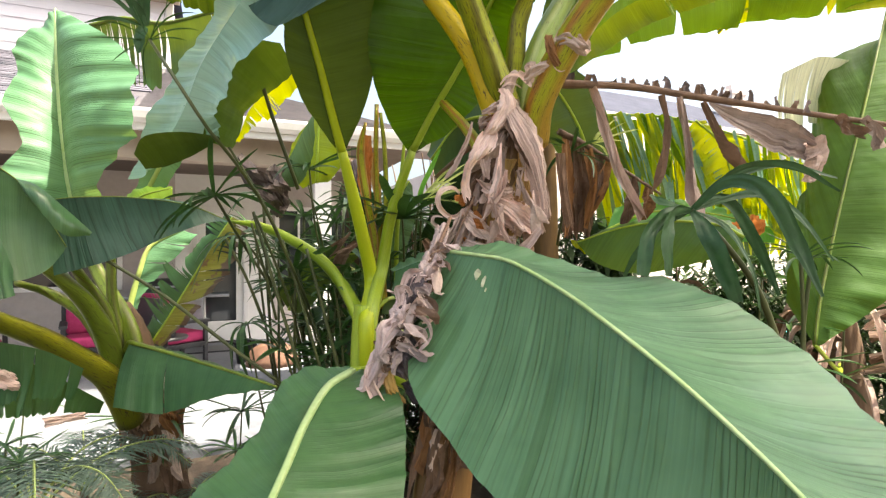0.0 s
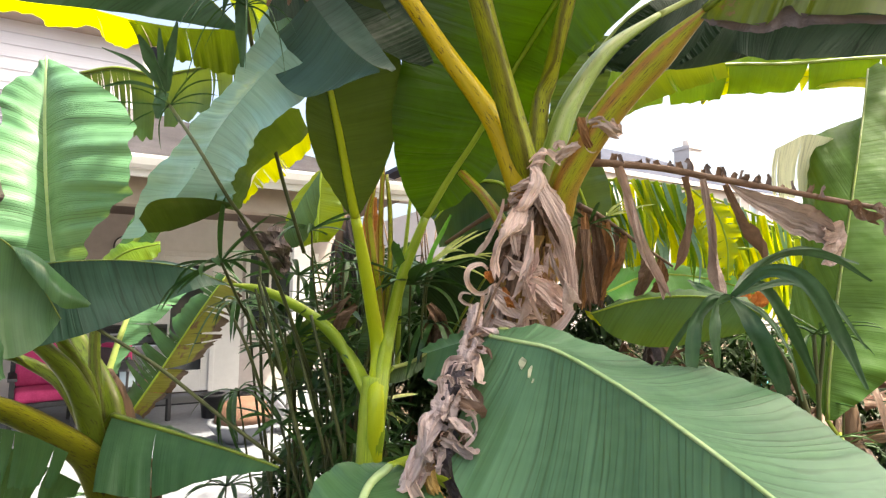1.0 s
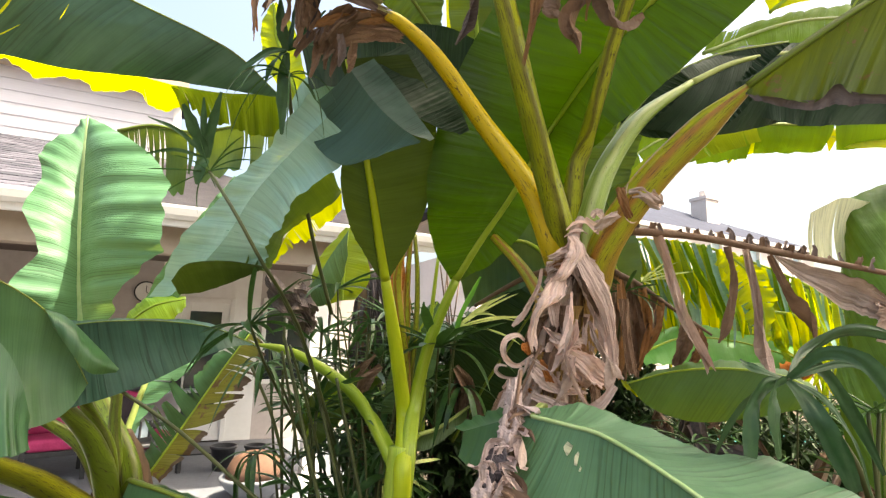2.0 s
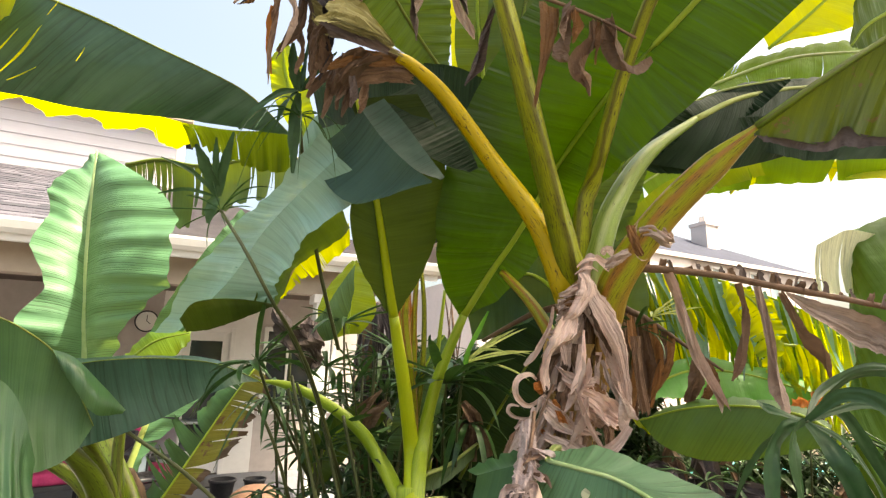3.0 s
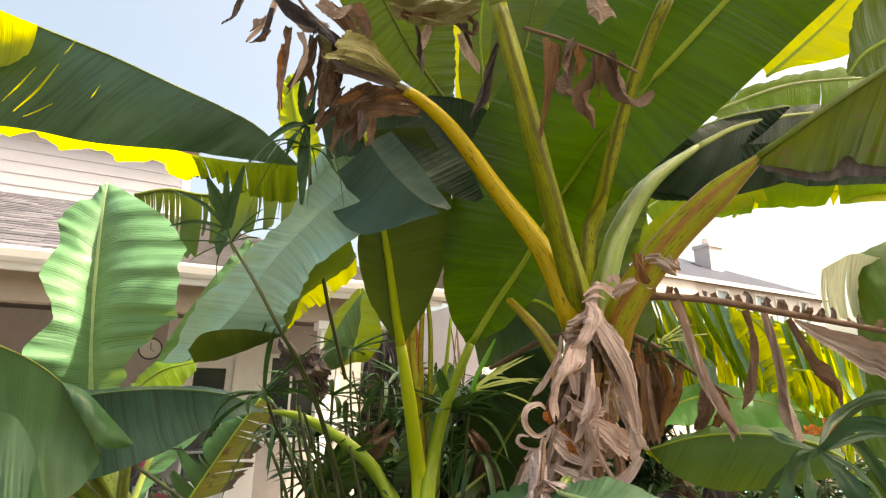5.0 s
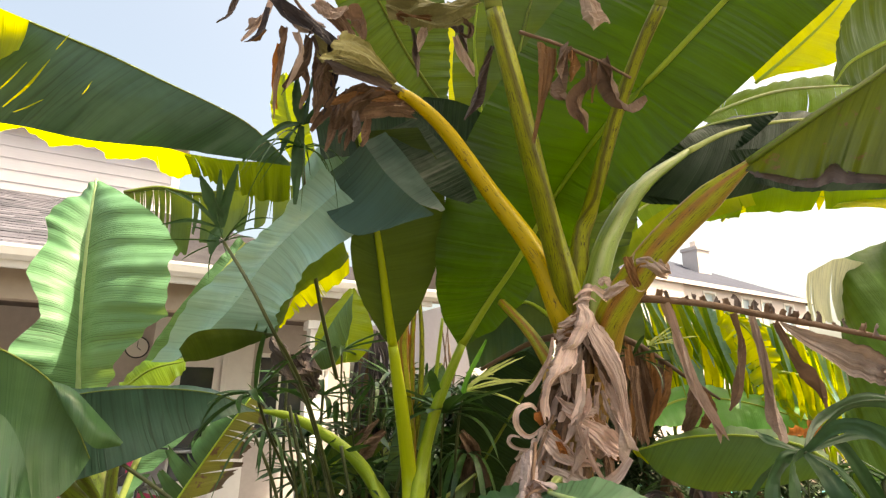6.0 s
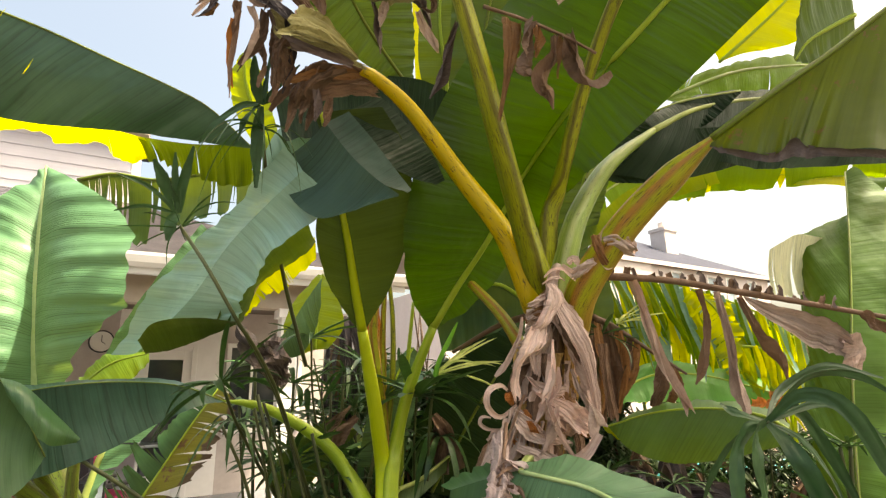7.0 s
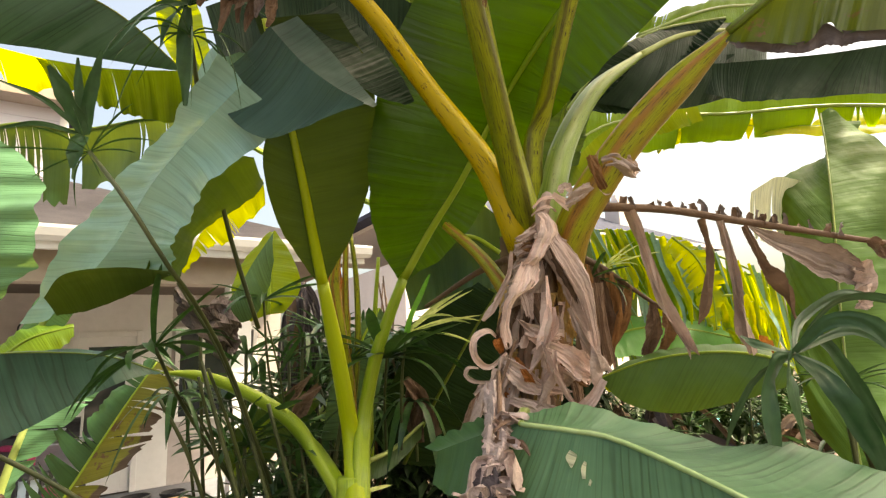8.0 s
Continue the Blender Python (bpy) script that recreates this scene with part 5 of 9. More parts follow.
    # a broad sheet of dead blade drawn along the stalk, and a scrap at its end
    drape(dead, [(0.885, 1.865, 2.0), (0.98, 1.855, 1.975), (1.09, 1.84, 1.94), (1.165, 1.82, 1.9), (1.19, 1.81, 1.862)], [(0.89, 1.86, 1.985), (0.964, 1.85, 1.902), (1.063, 1.84, 1.828), (1.13, 1.83, 1.8), (1.2, 1.82, 1.784)], M_DEAD_TAUPE, seed=1400)
    strip(dead, [(1.17, 1.82, 1.85), (1.19, 1.82, 1.81), (1.185, 1.83, 1.76), (1.165, 1.83, 1.725)], (0.06, 0.07, 0.06, 0.03), M_DEAD_TAUPE, seed=1401, twist=0.8, curl=0.5, n=24, folds=0.2)
    for i, pts in enumerate(([(1.29, 1.87, 1.94), (1.32, 1.87, 1.9), (1.37, 1.86, 1.87)], [(1.36, 1.86, 1.925), (1.4, 1.86, 1.89), (1.42, 1.86, 1.83)])):
        strip(dead, pts, (0.02, 0.04, 0.03), (M_DEAD_DARK, M_DEAD_TAUPE)[i], seed=1402 + i, twist=1.4, curl=0.8, n=18)
    rng = np.random.default_rng(9)
    line = glide([(0.386, 1.859, 2.074), (0.646, 1.867, 2.06), (0.862, 1.883, 2.027), (1.02, 1.893, 2.002), (1.28, 1.88, 1.948)], 40)
    for i in range(24):
        q = line[int(i * 1.6) + 1] + rng.normal(0, 0.004, 3)
        tall, wide = rng.uniform(0.012, 0.042), rng.uniform(0.014, 0.032)
        tip = q + vec((rng.uniform(-0.014, 0.014), rng.uniform(-0.015, 0.015), tall))
        strip(dead, [q - vec((0, 0, 0.006)), (q + tip) / 2 + rng.normal(0, 0.003, 3), tip], (wide * 1.1, wide * 0.8, wide * 0.75), (M_DEAD_DARK, M_DEAD_MUD)[i % 2], seed=60 + i, name="dry_stub", n=4, curl=0.2, twist=0.7, folds=0.05)
    return p


def dead_sheaths(p):
    """Dry sheaths and leaves wrapped round the stem and hanging from the crown."""
    bunch = stalk("dead_sheath", [(0.252, 1.832, 2.108), (0.232, 1.823, 2.063), (0.216, 1.814, 2.015), (0.209, 1.856, 1.937)], (0.014, 0.02, 0.014), M_DEAD, p, "twisted dry brown leaf sheaths", n=14, sides=9, wob=0.25, seed=30)
    for i, (pts, w) in enumerate((([(0.2, 1.821, 2.063), (0.223, 1.797, 2.081), (0.253, 1.797, 2.086), (0.28, 1.821, 2.078)], 0.014), ([(0.192, 1.817, 2.039), (0.217, 1.793, 2.054), (0.243, 1.794, 2.058), (0.269, 1.828, 2.053)], 0.014), ([(0.258, 1.814, 2.099), (0.315, 1.807, 2.06), (0.351, 1.772, 2.081), (0.381, 1.738, 2.138)], 0.035),
                                  ([(0.384, 1.733, 2.192), (0.365, 1.717, 2.133), (0.383, 1.732, 2.082), (0.404, 1.741, 2.093)], 0.03), ([(0.381, 1.731, 2.164), (0.415, 1.699, 2.173), (0.446, 1.697, 2.146), (0.468, 1.707, 2.116)], 0.05), ([(0.283, 1.823, 2.109), (0.299, 1.811, 2.121), (0.322, 1.809, 2.094)], 0.03), ([(0.091, 1.832, 1.658), (0.037, 1.828, 1.624), (-0.005, 1.796, 1.659), (-0.002, 1.784, 1.702), (0.036, 1.792, 1.719), (0.062, 1.819, 1.702)], 0.02),
                                  ([(0.042, 1.839, 1.584), (-0.004, 1.825, 1.588), (-0.029, 1.809, 1.605), (-0.022, 1.804, 1.625), (0.005, 1.806, 1.622)], 0.012), ([(0.056, 1.854, 1.569), (0.019, 1.84, 1.575), (-0.007, 1.845, 1.553)], 0.02), ([(0.079, 1.792, 1.535), (0.132, 1.769, 1.518), (0.21, 1.75, 1.489), (0.265, 1.747, 1.508), (0.32, 1.742, 1.576)], 0.042), ([(0.339, 1.824, 1.849), (0.297, 1.807, 1.827), (0.282, 1.83, 1.741)], 0.03))):
        strip(bunch, pts, (w * 0.5, w, w * 0.95, w * 0.5), M_DEAD, seed=100 + i, twist=0.5, curl=0.25, n=20, folds=0.08)
    drapes = (
        (([(0.186, 1.77, 2.034), (0.184, 1.763, 1.989), (0.156, 1.767, 1.933), (0.12, 1.78, 1.885)], [(0.23, 1.77, 2.029), (0.253, 1.763, 1.98), (0.223, 1.767, 1.933), (0.191, 1.78, 1.891)]), 0),
        (([(0.196, 1.775, 1.981), (0.215, 1.767, 1.914), (0.243, 1.768, 1.85), (0.279, 1.782, 1.797), (0.308, 1.806, 1.725), (0.328, 1.83, 1.623)], [(0.235, 1.775, 1.999), (0.277, 1.767, 1.943), (0.318, 1.768, 1.874), (0.337, 1.782, 1.806), (0.348, 1.806, 1.726), (0.357, 1.83, 1.617)]), 0),
        (([(0.128, 1.78, 1.897), (0.091, 1.772, 1.84), (0.07, 1.778, 1.777), (0.06, 1.789, 1.714), (0.077, 1.8, 1.656)], [(0.195, 1.78, 1.897), (0.185, 1.772, 1.841), (0.124, 1.778, 1.8), (0.1, 1.789, 1.75), (0.104, 1.8, 1.686)]), 0),
        (([(0.199, 1.85, 1.893), (0.192, 1.86, 1.817), (0.202, 1.87, 1.723)], [(0.252, 1.85, 1.889), (0.252, 1.86, 1.808), (0.255, 1.87, 1.714)]), 1),
        (([(0.253, 1.86, 1.865), (0.25, 1.87, 1.789), (0.255, 1.88, 1.703)], [(0.304, 1.86, 1.818), (0.311, 1.87, 1.752), (0.312, 1.88, 1.682)]), 3),
        (([(0.104, 1.79, 1.752), (0.146, 1.773, 1.735), (0.198, 1.767, 1.721), (0.236, 1.77, 1.716)], [(0.144, 1.79, 1.704), (0.17, 1.773, 1.687), (0.204, 1.767, 1.681), (0.236, 1.77, 1.695)]), 2),
        (([(0.115, 1.8, 1.759), (0.164, 1.781, 1.706), (0.216, 1.775, 1.69), (0.27, 1.781, 1.673), (0.318, 1.8, 1.629)], [(0.145, 1.8, 1.688), (0.187, 1.781, 1.646), (0.228, 1.775, 1.613), (0.262, 1.781, 1.569), (0.307, 1.8, 1.554)]), 0),
        (([(0.08, 1.81, 1.66), (0.134, 1.79, 1.627), (0.176, 1.79, 1.585), (0.232, 1.8, 1.556)], [(0.071, 1.81, 1.607), (0.102, 1.79, 1.558), (0.156, 1.79, 1.541), (0.231, 1.8, 1.541)]), 2),
        (([(0.157, 1.81, 1.815), (0.164, 1.81, 1.769), (0.188, 1.807, 1.715), (0.214, 1.8, 1.689)], [(0.2, 1.81, 1.815), (0.204, 1.81, 1.777), (0.231, 1.807, 1.733), (0.244, 1.8, 1.705)]), 1),
        (([(0.12, 1.79, 1.841), (0.128, 1.785, 1.795), (0.141, 1.79, 1.75)], [(0.183, 1.79, 1.842), (0.172, 1.785, 1.796), (0.166, 1.79, 1.74)]), 0),
        (([(0.141, 1.785, 1.611), (0.174, 1.78, 1.578), (0.228, 1.79, 1.554)], [(0.155, 1.785, 1.577), (0.198, 1.78, 1.549), (0.253, 1.79, 1.544)]), 0),
        (([(0.384, 1.93, 1.851), (0.403, 1.96, 1.733), (0.423, 2, 1.594)], [(0.43, 1.93, 1.851), (0.444, 1.96, 1.724), (0.474, 2, 1.586)]), 1),
        (([(0.301, 1.84, 1.688), (0.312, 1.85, 1.625), (0.319, 1.86, 1.554)], [(0.334, 1.84, 1.68), (0.339, 1.85, 1.617), (0.357, 1.86, 1.572)]), 2),
        (([(0.249, 1.86, 1.606), (0.266, 1.87, 1.552), (0.274, 1.88, 1.498)], [(0.295, 1.86, 1.606), (0.312, 1.87, 1.544), (0.316, 1.88, 1.49)]), 1))
    flaps = (
        # cap below the knot and the long ribbon down the right
        (([(0.219, 1.821, 2.044), (0.194, 1.803, 1.986), (0.19, 1.813, 1.951), (0.206, 1.836, 1.909)], [(0.231, 1.821, 2.047), (0.267, 1.798, 1.981), (0.304, 1.814, 1.934), (0.359, 1.87, 1.848)]), 0),
        (([(0.215, 1.808, 1.975), (0.23, 1.798, 1.896), (0.263, 1.8, 1.818), (0.295, 1.815, 1.733), (0.309, 1.831, 1.674), (0.329, 1.87, 1.612)], [(0.259, 1.807, 1.986), (0.305, 1.797, 1.914), (0.34, 1.81, 1.836), (0.35, 1.826, 1.742), (0.364, 1.855, 1.674), (0.375, 1.884, 1.611)]), 0),
        (([(0.214, 1.8, 1.964), (0.231, 1.786, 1.902), (0.253, 1.782, 1.842), (0.288, 1.8, 1.782)], [(0.244, 1.796, 1.963), (0.277, 1.777, 1.905), (0.298, 1.779, 1.843), (0.302, 1.806, 1.769)]), 1),
        # short folds under the knot, to the left
        (([(0.205, 1.818, 2.016), (0.165, 1.8, 1.992), (0.137, 1.814, 1.976)], [(0.212, 1.828, 1.978), (0.17, 1.798, 1.963), (0.134, 1.818, 1.962)]), 0),
        (([(0.203, 1.818, 1.973), (0.149, 1.799, 1.953), (0.124, 1.816, 1.928)], [(0.21, 1.826, 1.945), (0.162, 1.802, 1.924), (0.128, 1.822, 1.908)]), 2),
        (([(0.203, 1.829, 1.935), (0.153, 1.806, 1.913), (0.124, 1.825, 1.894)], [(0.222, 1.838, 1.903), (0.168, 1.807, 1.893), (0.128, 1.828, 1.884)]), 0),
        # drape to the left with a pointed end
        (([(0.135, 1.826, 1.894), (0.11, 1.814, 1.853), (0.096, 1.824, 1.816), (0.078, 1.845, 1.77)], [(0.222, 1.837, 1.906), (0.222, 1.821, 1.851), (0.184, 1.81, 1.806), (0.088, 1.837, 1.767)]), 0),
        (([(0.106, 1.851, 1.796), (0.073, 1.843, 1.739), (0.069, 1.859, 1.678), (0.095, 1.9, 1.613)], [(0.15, 1.856, 1.786), (0.125, 1.838, 1.73), (0.115, 1.854, 1.667), (0.105, 1.9, 1.613)]), 1),
        (([(0.129, 1.846, 1.778), (0.113, 1.83, 1.72), (0.106, 1.844, 1.665), (0.122, 1.868, 1.616)], [(0.159, 1.848, 1.774), (0.146, 1.842, 1.72), (0.158, 1.855, 1.671), (0.185, 1.879, 1.632)]), 0),
        # inner upright sheath behind a dark gap
        (([(0.237, 1.893, 1.9), (0.238, 1.906, 1.813), (0.246, 1.928, 1.694)], [(0.279, 1.887, 1.889), (0.276, 1.902, 1.795), (0.269, 1.923, 1.678)]), 2),
        (([(0.279, 1.929, 1.85), (0.28, 1.943, 1.759), (0.281, 1.961, 1.659)], [(0.322, 1.93, 1.814), (0.319, 1.939, 1.741), (0.32, 1.954, 1.651)]), 3),
        (([(0.15, 1.87, 1.811), (0.164, 1.864, 1.757), (0.189, 1.878, 1.712)], [(0.181, 1.882, 1.811), (0.188, 1.873, 1.768), (0.218, 1.878, 1.72)]), 2),
        # cross folds
        (([(0.126, 1.852, 1.757), (0.152, 1.832, 1.72), (0.197, 1.818, 1.703), (0.243, 1.815, 1.721)], [(0.129, 1.86, 1.726), (0.157, 1.83, 1.689), (0.202, 1.819, 1.682), (0.249, 1.826, 1.684)]), 0),
        (([(0.124, 1.858, 1.694), (0.171, 1.831, 1.686), (0.239, 1.826, 1.68), (0.295, 1.847, 1.654)], [(0.123, 1.869, 1.653), (0.179, 1.839, 1.619), (0.236, 1.844, 1.574), (0.269, 1.875, 1.541)]), 0),
        (([(0.237, 1.842, 1.696), (0.277, 1.832, 1.667), (0.312, 1.845, 1.623), (0.329, 1.882, 1.571)], [(0.23, 1.862, 1.621), (0.255, 1.844, 1.597), (0.282, 1.854, 1.566), (0.329, 1.878, 1.544)]), 2),
        (([(0.12, 1.872, 1.643), (0.154, 1.851, 1.611), (0.203, 1.853, 1.572), (0.252, 1.874, 1.544)], [(0.109, 1.883, 1.601), (0.142, 1.859, 1.577), (0.193, 1.859, 1.548), (0.241, 1.879, 1.527)]), 0),
        (([(0.105, 1.893, 1.562), (0.14, 1.875, 1.555), (0.188, 1.873, 1.533), (0.24, 1.889, 1.525)], [(0.097, 1.9, 1.535), (0.137, 1.884, 1.524), (0.188, 1.879, 1.516), (0.237, 1.892, 1.515)]), 2),
        # orange sheath between them: sun through dry leaf, put into the colour
        (([(0.074, 1.828, 1.631), (0.091, 1.818, 1.596), (0.079, 1.836, 1.565)], [(0.123, 1.827, 1.645), (0.149, 1.813, 1.604), (0.126, 1.828, 1.563)]), 4),
        (([(0.06, 1.825, 1.563), (0.084, 1.819, 1.553), (0.112, 1.832, 1.547)], [(0.069, 1.834, 1.533), (0.092, 1.821, 1.529), (0.115, 1.837, 1.53)]), 4),
        (([(0.051, 1.821, 1.692), (0.056, 1.816, 1.672), (0.067, 1.82, 1.658)], [(0.076, 1.82, 1.699), (0.082, 1.81, 1.679), (0.079, 1.821, 1.659)]), 4),
        (([(0.134, 1.919, 1.537), (0.196, 1.915, 1.525), (0.25, 1.921, 1.515)], [(0.144, 1.929, 1.502), (0.204, 1.924, 1.493), (0.254, 1.927, 1.494)]), 3),
        # torn dead blade falling to the lower left, with its dark rib
        (([(0.093, 1.813, 1.653), (0.057, 1.822, 1.573), (0.014, 1.821, 1.492), (-0.022, 1.82, 1.414)], [(0.117, 1.822, 1.623), (0.117, 1.821, 1.55), (0.081, 1.818, 1.478), (0.054, 1.826, 1.407)]), 0),
        (([(0.086, 1.813, 1.652), (0.05, 1.822, 1.573), (0.009, 1.821, 1.492), (-0.027, 1.82, 1.414)], [(0.053, 1.824, 1.605), (0.004, 1.814, 1.553), (-0.033, 1.813, 1.477), (-0.061, 1.82, 1.405)]), 0),
        (([(0.008, 1.823, 1.562), (-0.01, 1.826, 1.507), (-0.042, 1.832, 1.442)], [(-0.026, 1.83, 1.529), (-0.041, 1.829, 1.49), (-0.069, 1.835, 1.426)]), 1))
    # loose pieces round the knot and over the stalk beside it
    flaps += (
        (([(0.367, 1.698, 2.168), (0.404, 1.677, 2.173), (0.438, 1.673, 2.158), (0.469, 1.691, 2.137)], [(0.376, 1.705, 2.141), (0.398, 1.688, 2.133), (0.429, 1.685, 2.111), (0.459, 1.699, 2.104)]), 0),
        (([(0.333, 1.714, 2.176), (0.338, 1.706, 2.13), (0.365, 1.721, 2.08)], [(0.358, 1.705, 2.177), (0.366, 1.697, 2.132), (0.39, 1.721, 2.085)]), 2),
        (([(0.361, 1.743, 2.114), (0.316, 1.724, 2.099), (0.272, 1.749, 2.075)], [(0.361, 1.75, 2.088), (0.309, 1.725, 2.056), (0.277, 1.759, 2.039)]), 0),
        (([(0.194, 1.826, 1.967), (0.137, 1.795, 1.957), (0.124, 1.791, 1.93)], [(0.223, 1.836, 1.935), (0.153, 1.795, 1.92), (0.131, 1.799, 1.902)]), 0))
    # two more orange scraps coloured as if lit through
    drapes += (
        (([(0.105, 1.768, 1.616), (0.112, 1.762, 1.6), (0.118, 1.768, 1.58)], [(0.125, 1.768, 1.614), (0.14, 1.762, 1.592), (0.15, 1.768, 1.576)]), 4),
        (([(0.047, 1.785, 1.695), (0.044, 1.78, 1.682), (0.05, 1.785, 1.67)], [(0.063, 1.785, 1.695), (0.064, 1.78, 1.684), (0.06, 1.785, 1.672)]), 4))
    kinds = (M_DEAD, M_DEAD_DARK, M_DEAD_TAUPE, M_DEAD_TAN, M_DEAD_ORANGE)
    for i, ((a, b), kind) in enumerate(flaps):
        flap(bunch, a, b, (M_DEAD_TAUPE, M_DEAD_DARK, M_DEAD_RUST, M_DEAD_TAN, M_DEAD_ORANGE)[kind], seed=700 + i)
    for i, ((a, b), kind) in enumerate(drapes):
        slim = 0.06 if kind != 4 else 0.0
        left = [tuple(vec(p) * (1 - slim) + vec(q) * slim) for p, q in zip(a, b)]
        right = [tuple(vec(q) * (1 - slim) + vec(p) * slim) for p, q in zip(a, b)]
        drape(bunch, left, right, kinds[kind], seed=720 + i)
    # narrow twisted ribbons over them
    rng = np.random.default_rng(52)
    for i in range(8):
        q = vec((rng.uniform(0.08, 0.3), rng.uniform(1.745, 1.79), rng.uniform(1.6, 1.93)))
        lean = rng.uniform(-0.07, 0.09)
        long = rng.uniform(0.12, 0.24)
        w = rng.uniform(0.01, 0.024)
        strip(bunch, [q, q + vec((lean * 0.3, -0.015, -long * 0.4)), q + vec((lean, 0.0, -long * 0.8)), q + vec((lean * 1.5, 0.01, -long))], (w * 0.4, w, w, w * 0.3), (M_DEAD, M_DEAD_TAUPE)[i % 2], seed=1300 + i, twist=3.2, curl=0.9, n=22, folds=0.25)
    ragged(bunch, [(0.12, 1.92, 1.35), (0.21, 1.92, 1.85), (0.23, 1.92, 2.0)], 0.088, 30, 63, (M_DEAD_TAUPE, M_DEAD_DARK, M_DEAD_TAN, M_DEAD_TAUPE), drop=(0.1, 0.3))
    stalk("dead_rib", [(0.111, 1.804, 1.69), (0.066, 1.797, 1.592), (0.025, 1.8, 1.496), (-0.007, 1.801, 1.41)], (0.005, 0.004, 0.003), M_DEAD_DARK, bunch, n=12, sides=6)
    # a fan of brown dead strips behind, hanging from its stalk
    fan = stalk("dead_leaf", [(0.429, 2.099, 1.964), (0.542, 2.167, 1.925), (0.703, 2.251, 1.839), (0.883, 2.338, 1.744)], (0.014, 0.011, 0.008, 0.005), M_DEAD_DARK, p, "brown dead leaf fan hanging behind the stem", n=14, sides=7, wob=0.1)
    for i, (e, f) in enumerate((((0.453, 2.113, 1.953), (0.469, 2.219, 1.565)), ((0.502, 2.142, 1.935), (0.527, 2.238, 1.585)), ((0.557, 2.171, 1.912), (0.547, 2.256, 1.6)), ((0.603, 2.201, 1.889), (0.554, 2.273, 1.615)), ((0.64, 2.219, 1.869), (0.556, 2.278, 1.636)), ((0.752, 2.272, 1.807), (0.724, 2.323, 1.614)), ((0.817, 2.305, 1.776), (0.798, 2.345, 1.624)))):
        e, f = vec(e), vec(f)
        strip(fan, [e, (e + f) / 2 + vec((0.01, -0.02, 0)), f], (0.03, 0.06, 0.03), M_DEAD_DARK if i % 2 else M_DEAD_RUST, seed=330 + i, twist=0.8, curl=0.3)
    for i, (one, other) in enumerate((([(0.465, 2.23, 1.983), (0.46, 2.284, 1.783), (0.482, 2.344, 1.567)], [(0.526, 2.259, 1.964), (0.527, 2.294, 1.762), (0.542, 2.376, 1.539)]), ([(0.532, 2.281, 1.961), (0.529, 2.314, 1.762), (0.554, 2.384, 1.586)], [(0.617, 2.319, 1.915), (0.611, 2.324, 1.741), (0.6, 2.393, 1.564)]))):
        flap(fan, one, other, M_DEAD_DARK, seed=880 + i)
    # one long twisted dead leaf hanging in front of the big blade
    long = stalk("dead_leaf", [(0.038, 1.703, 1.614), (0.019, 1.621, 1.55), (-0, 1.56, 1.492), (-0.038, 1.497, 1.423)], (0.006, 0.005, 0.003), M_DEAD_DARK, p, "long twisted dead leaf hanging down", n=12, sides=7, wob=0.15, seed=31)
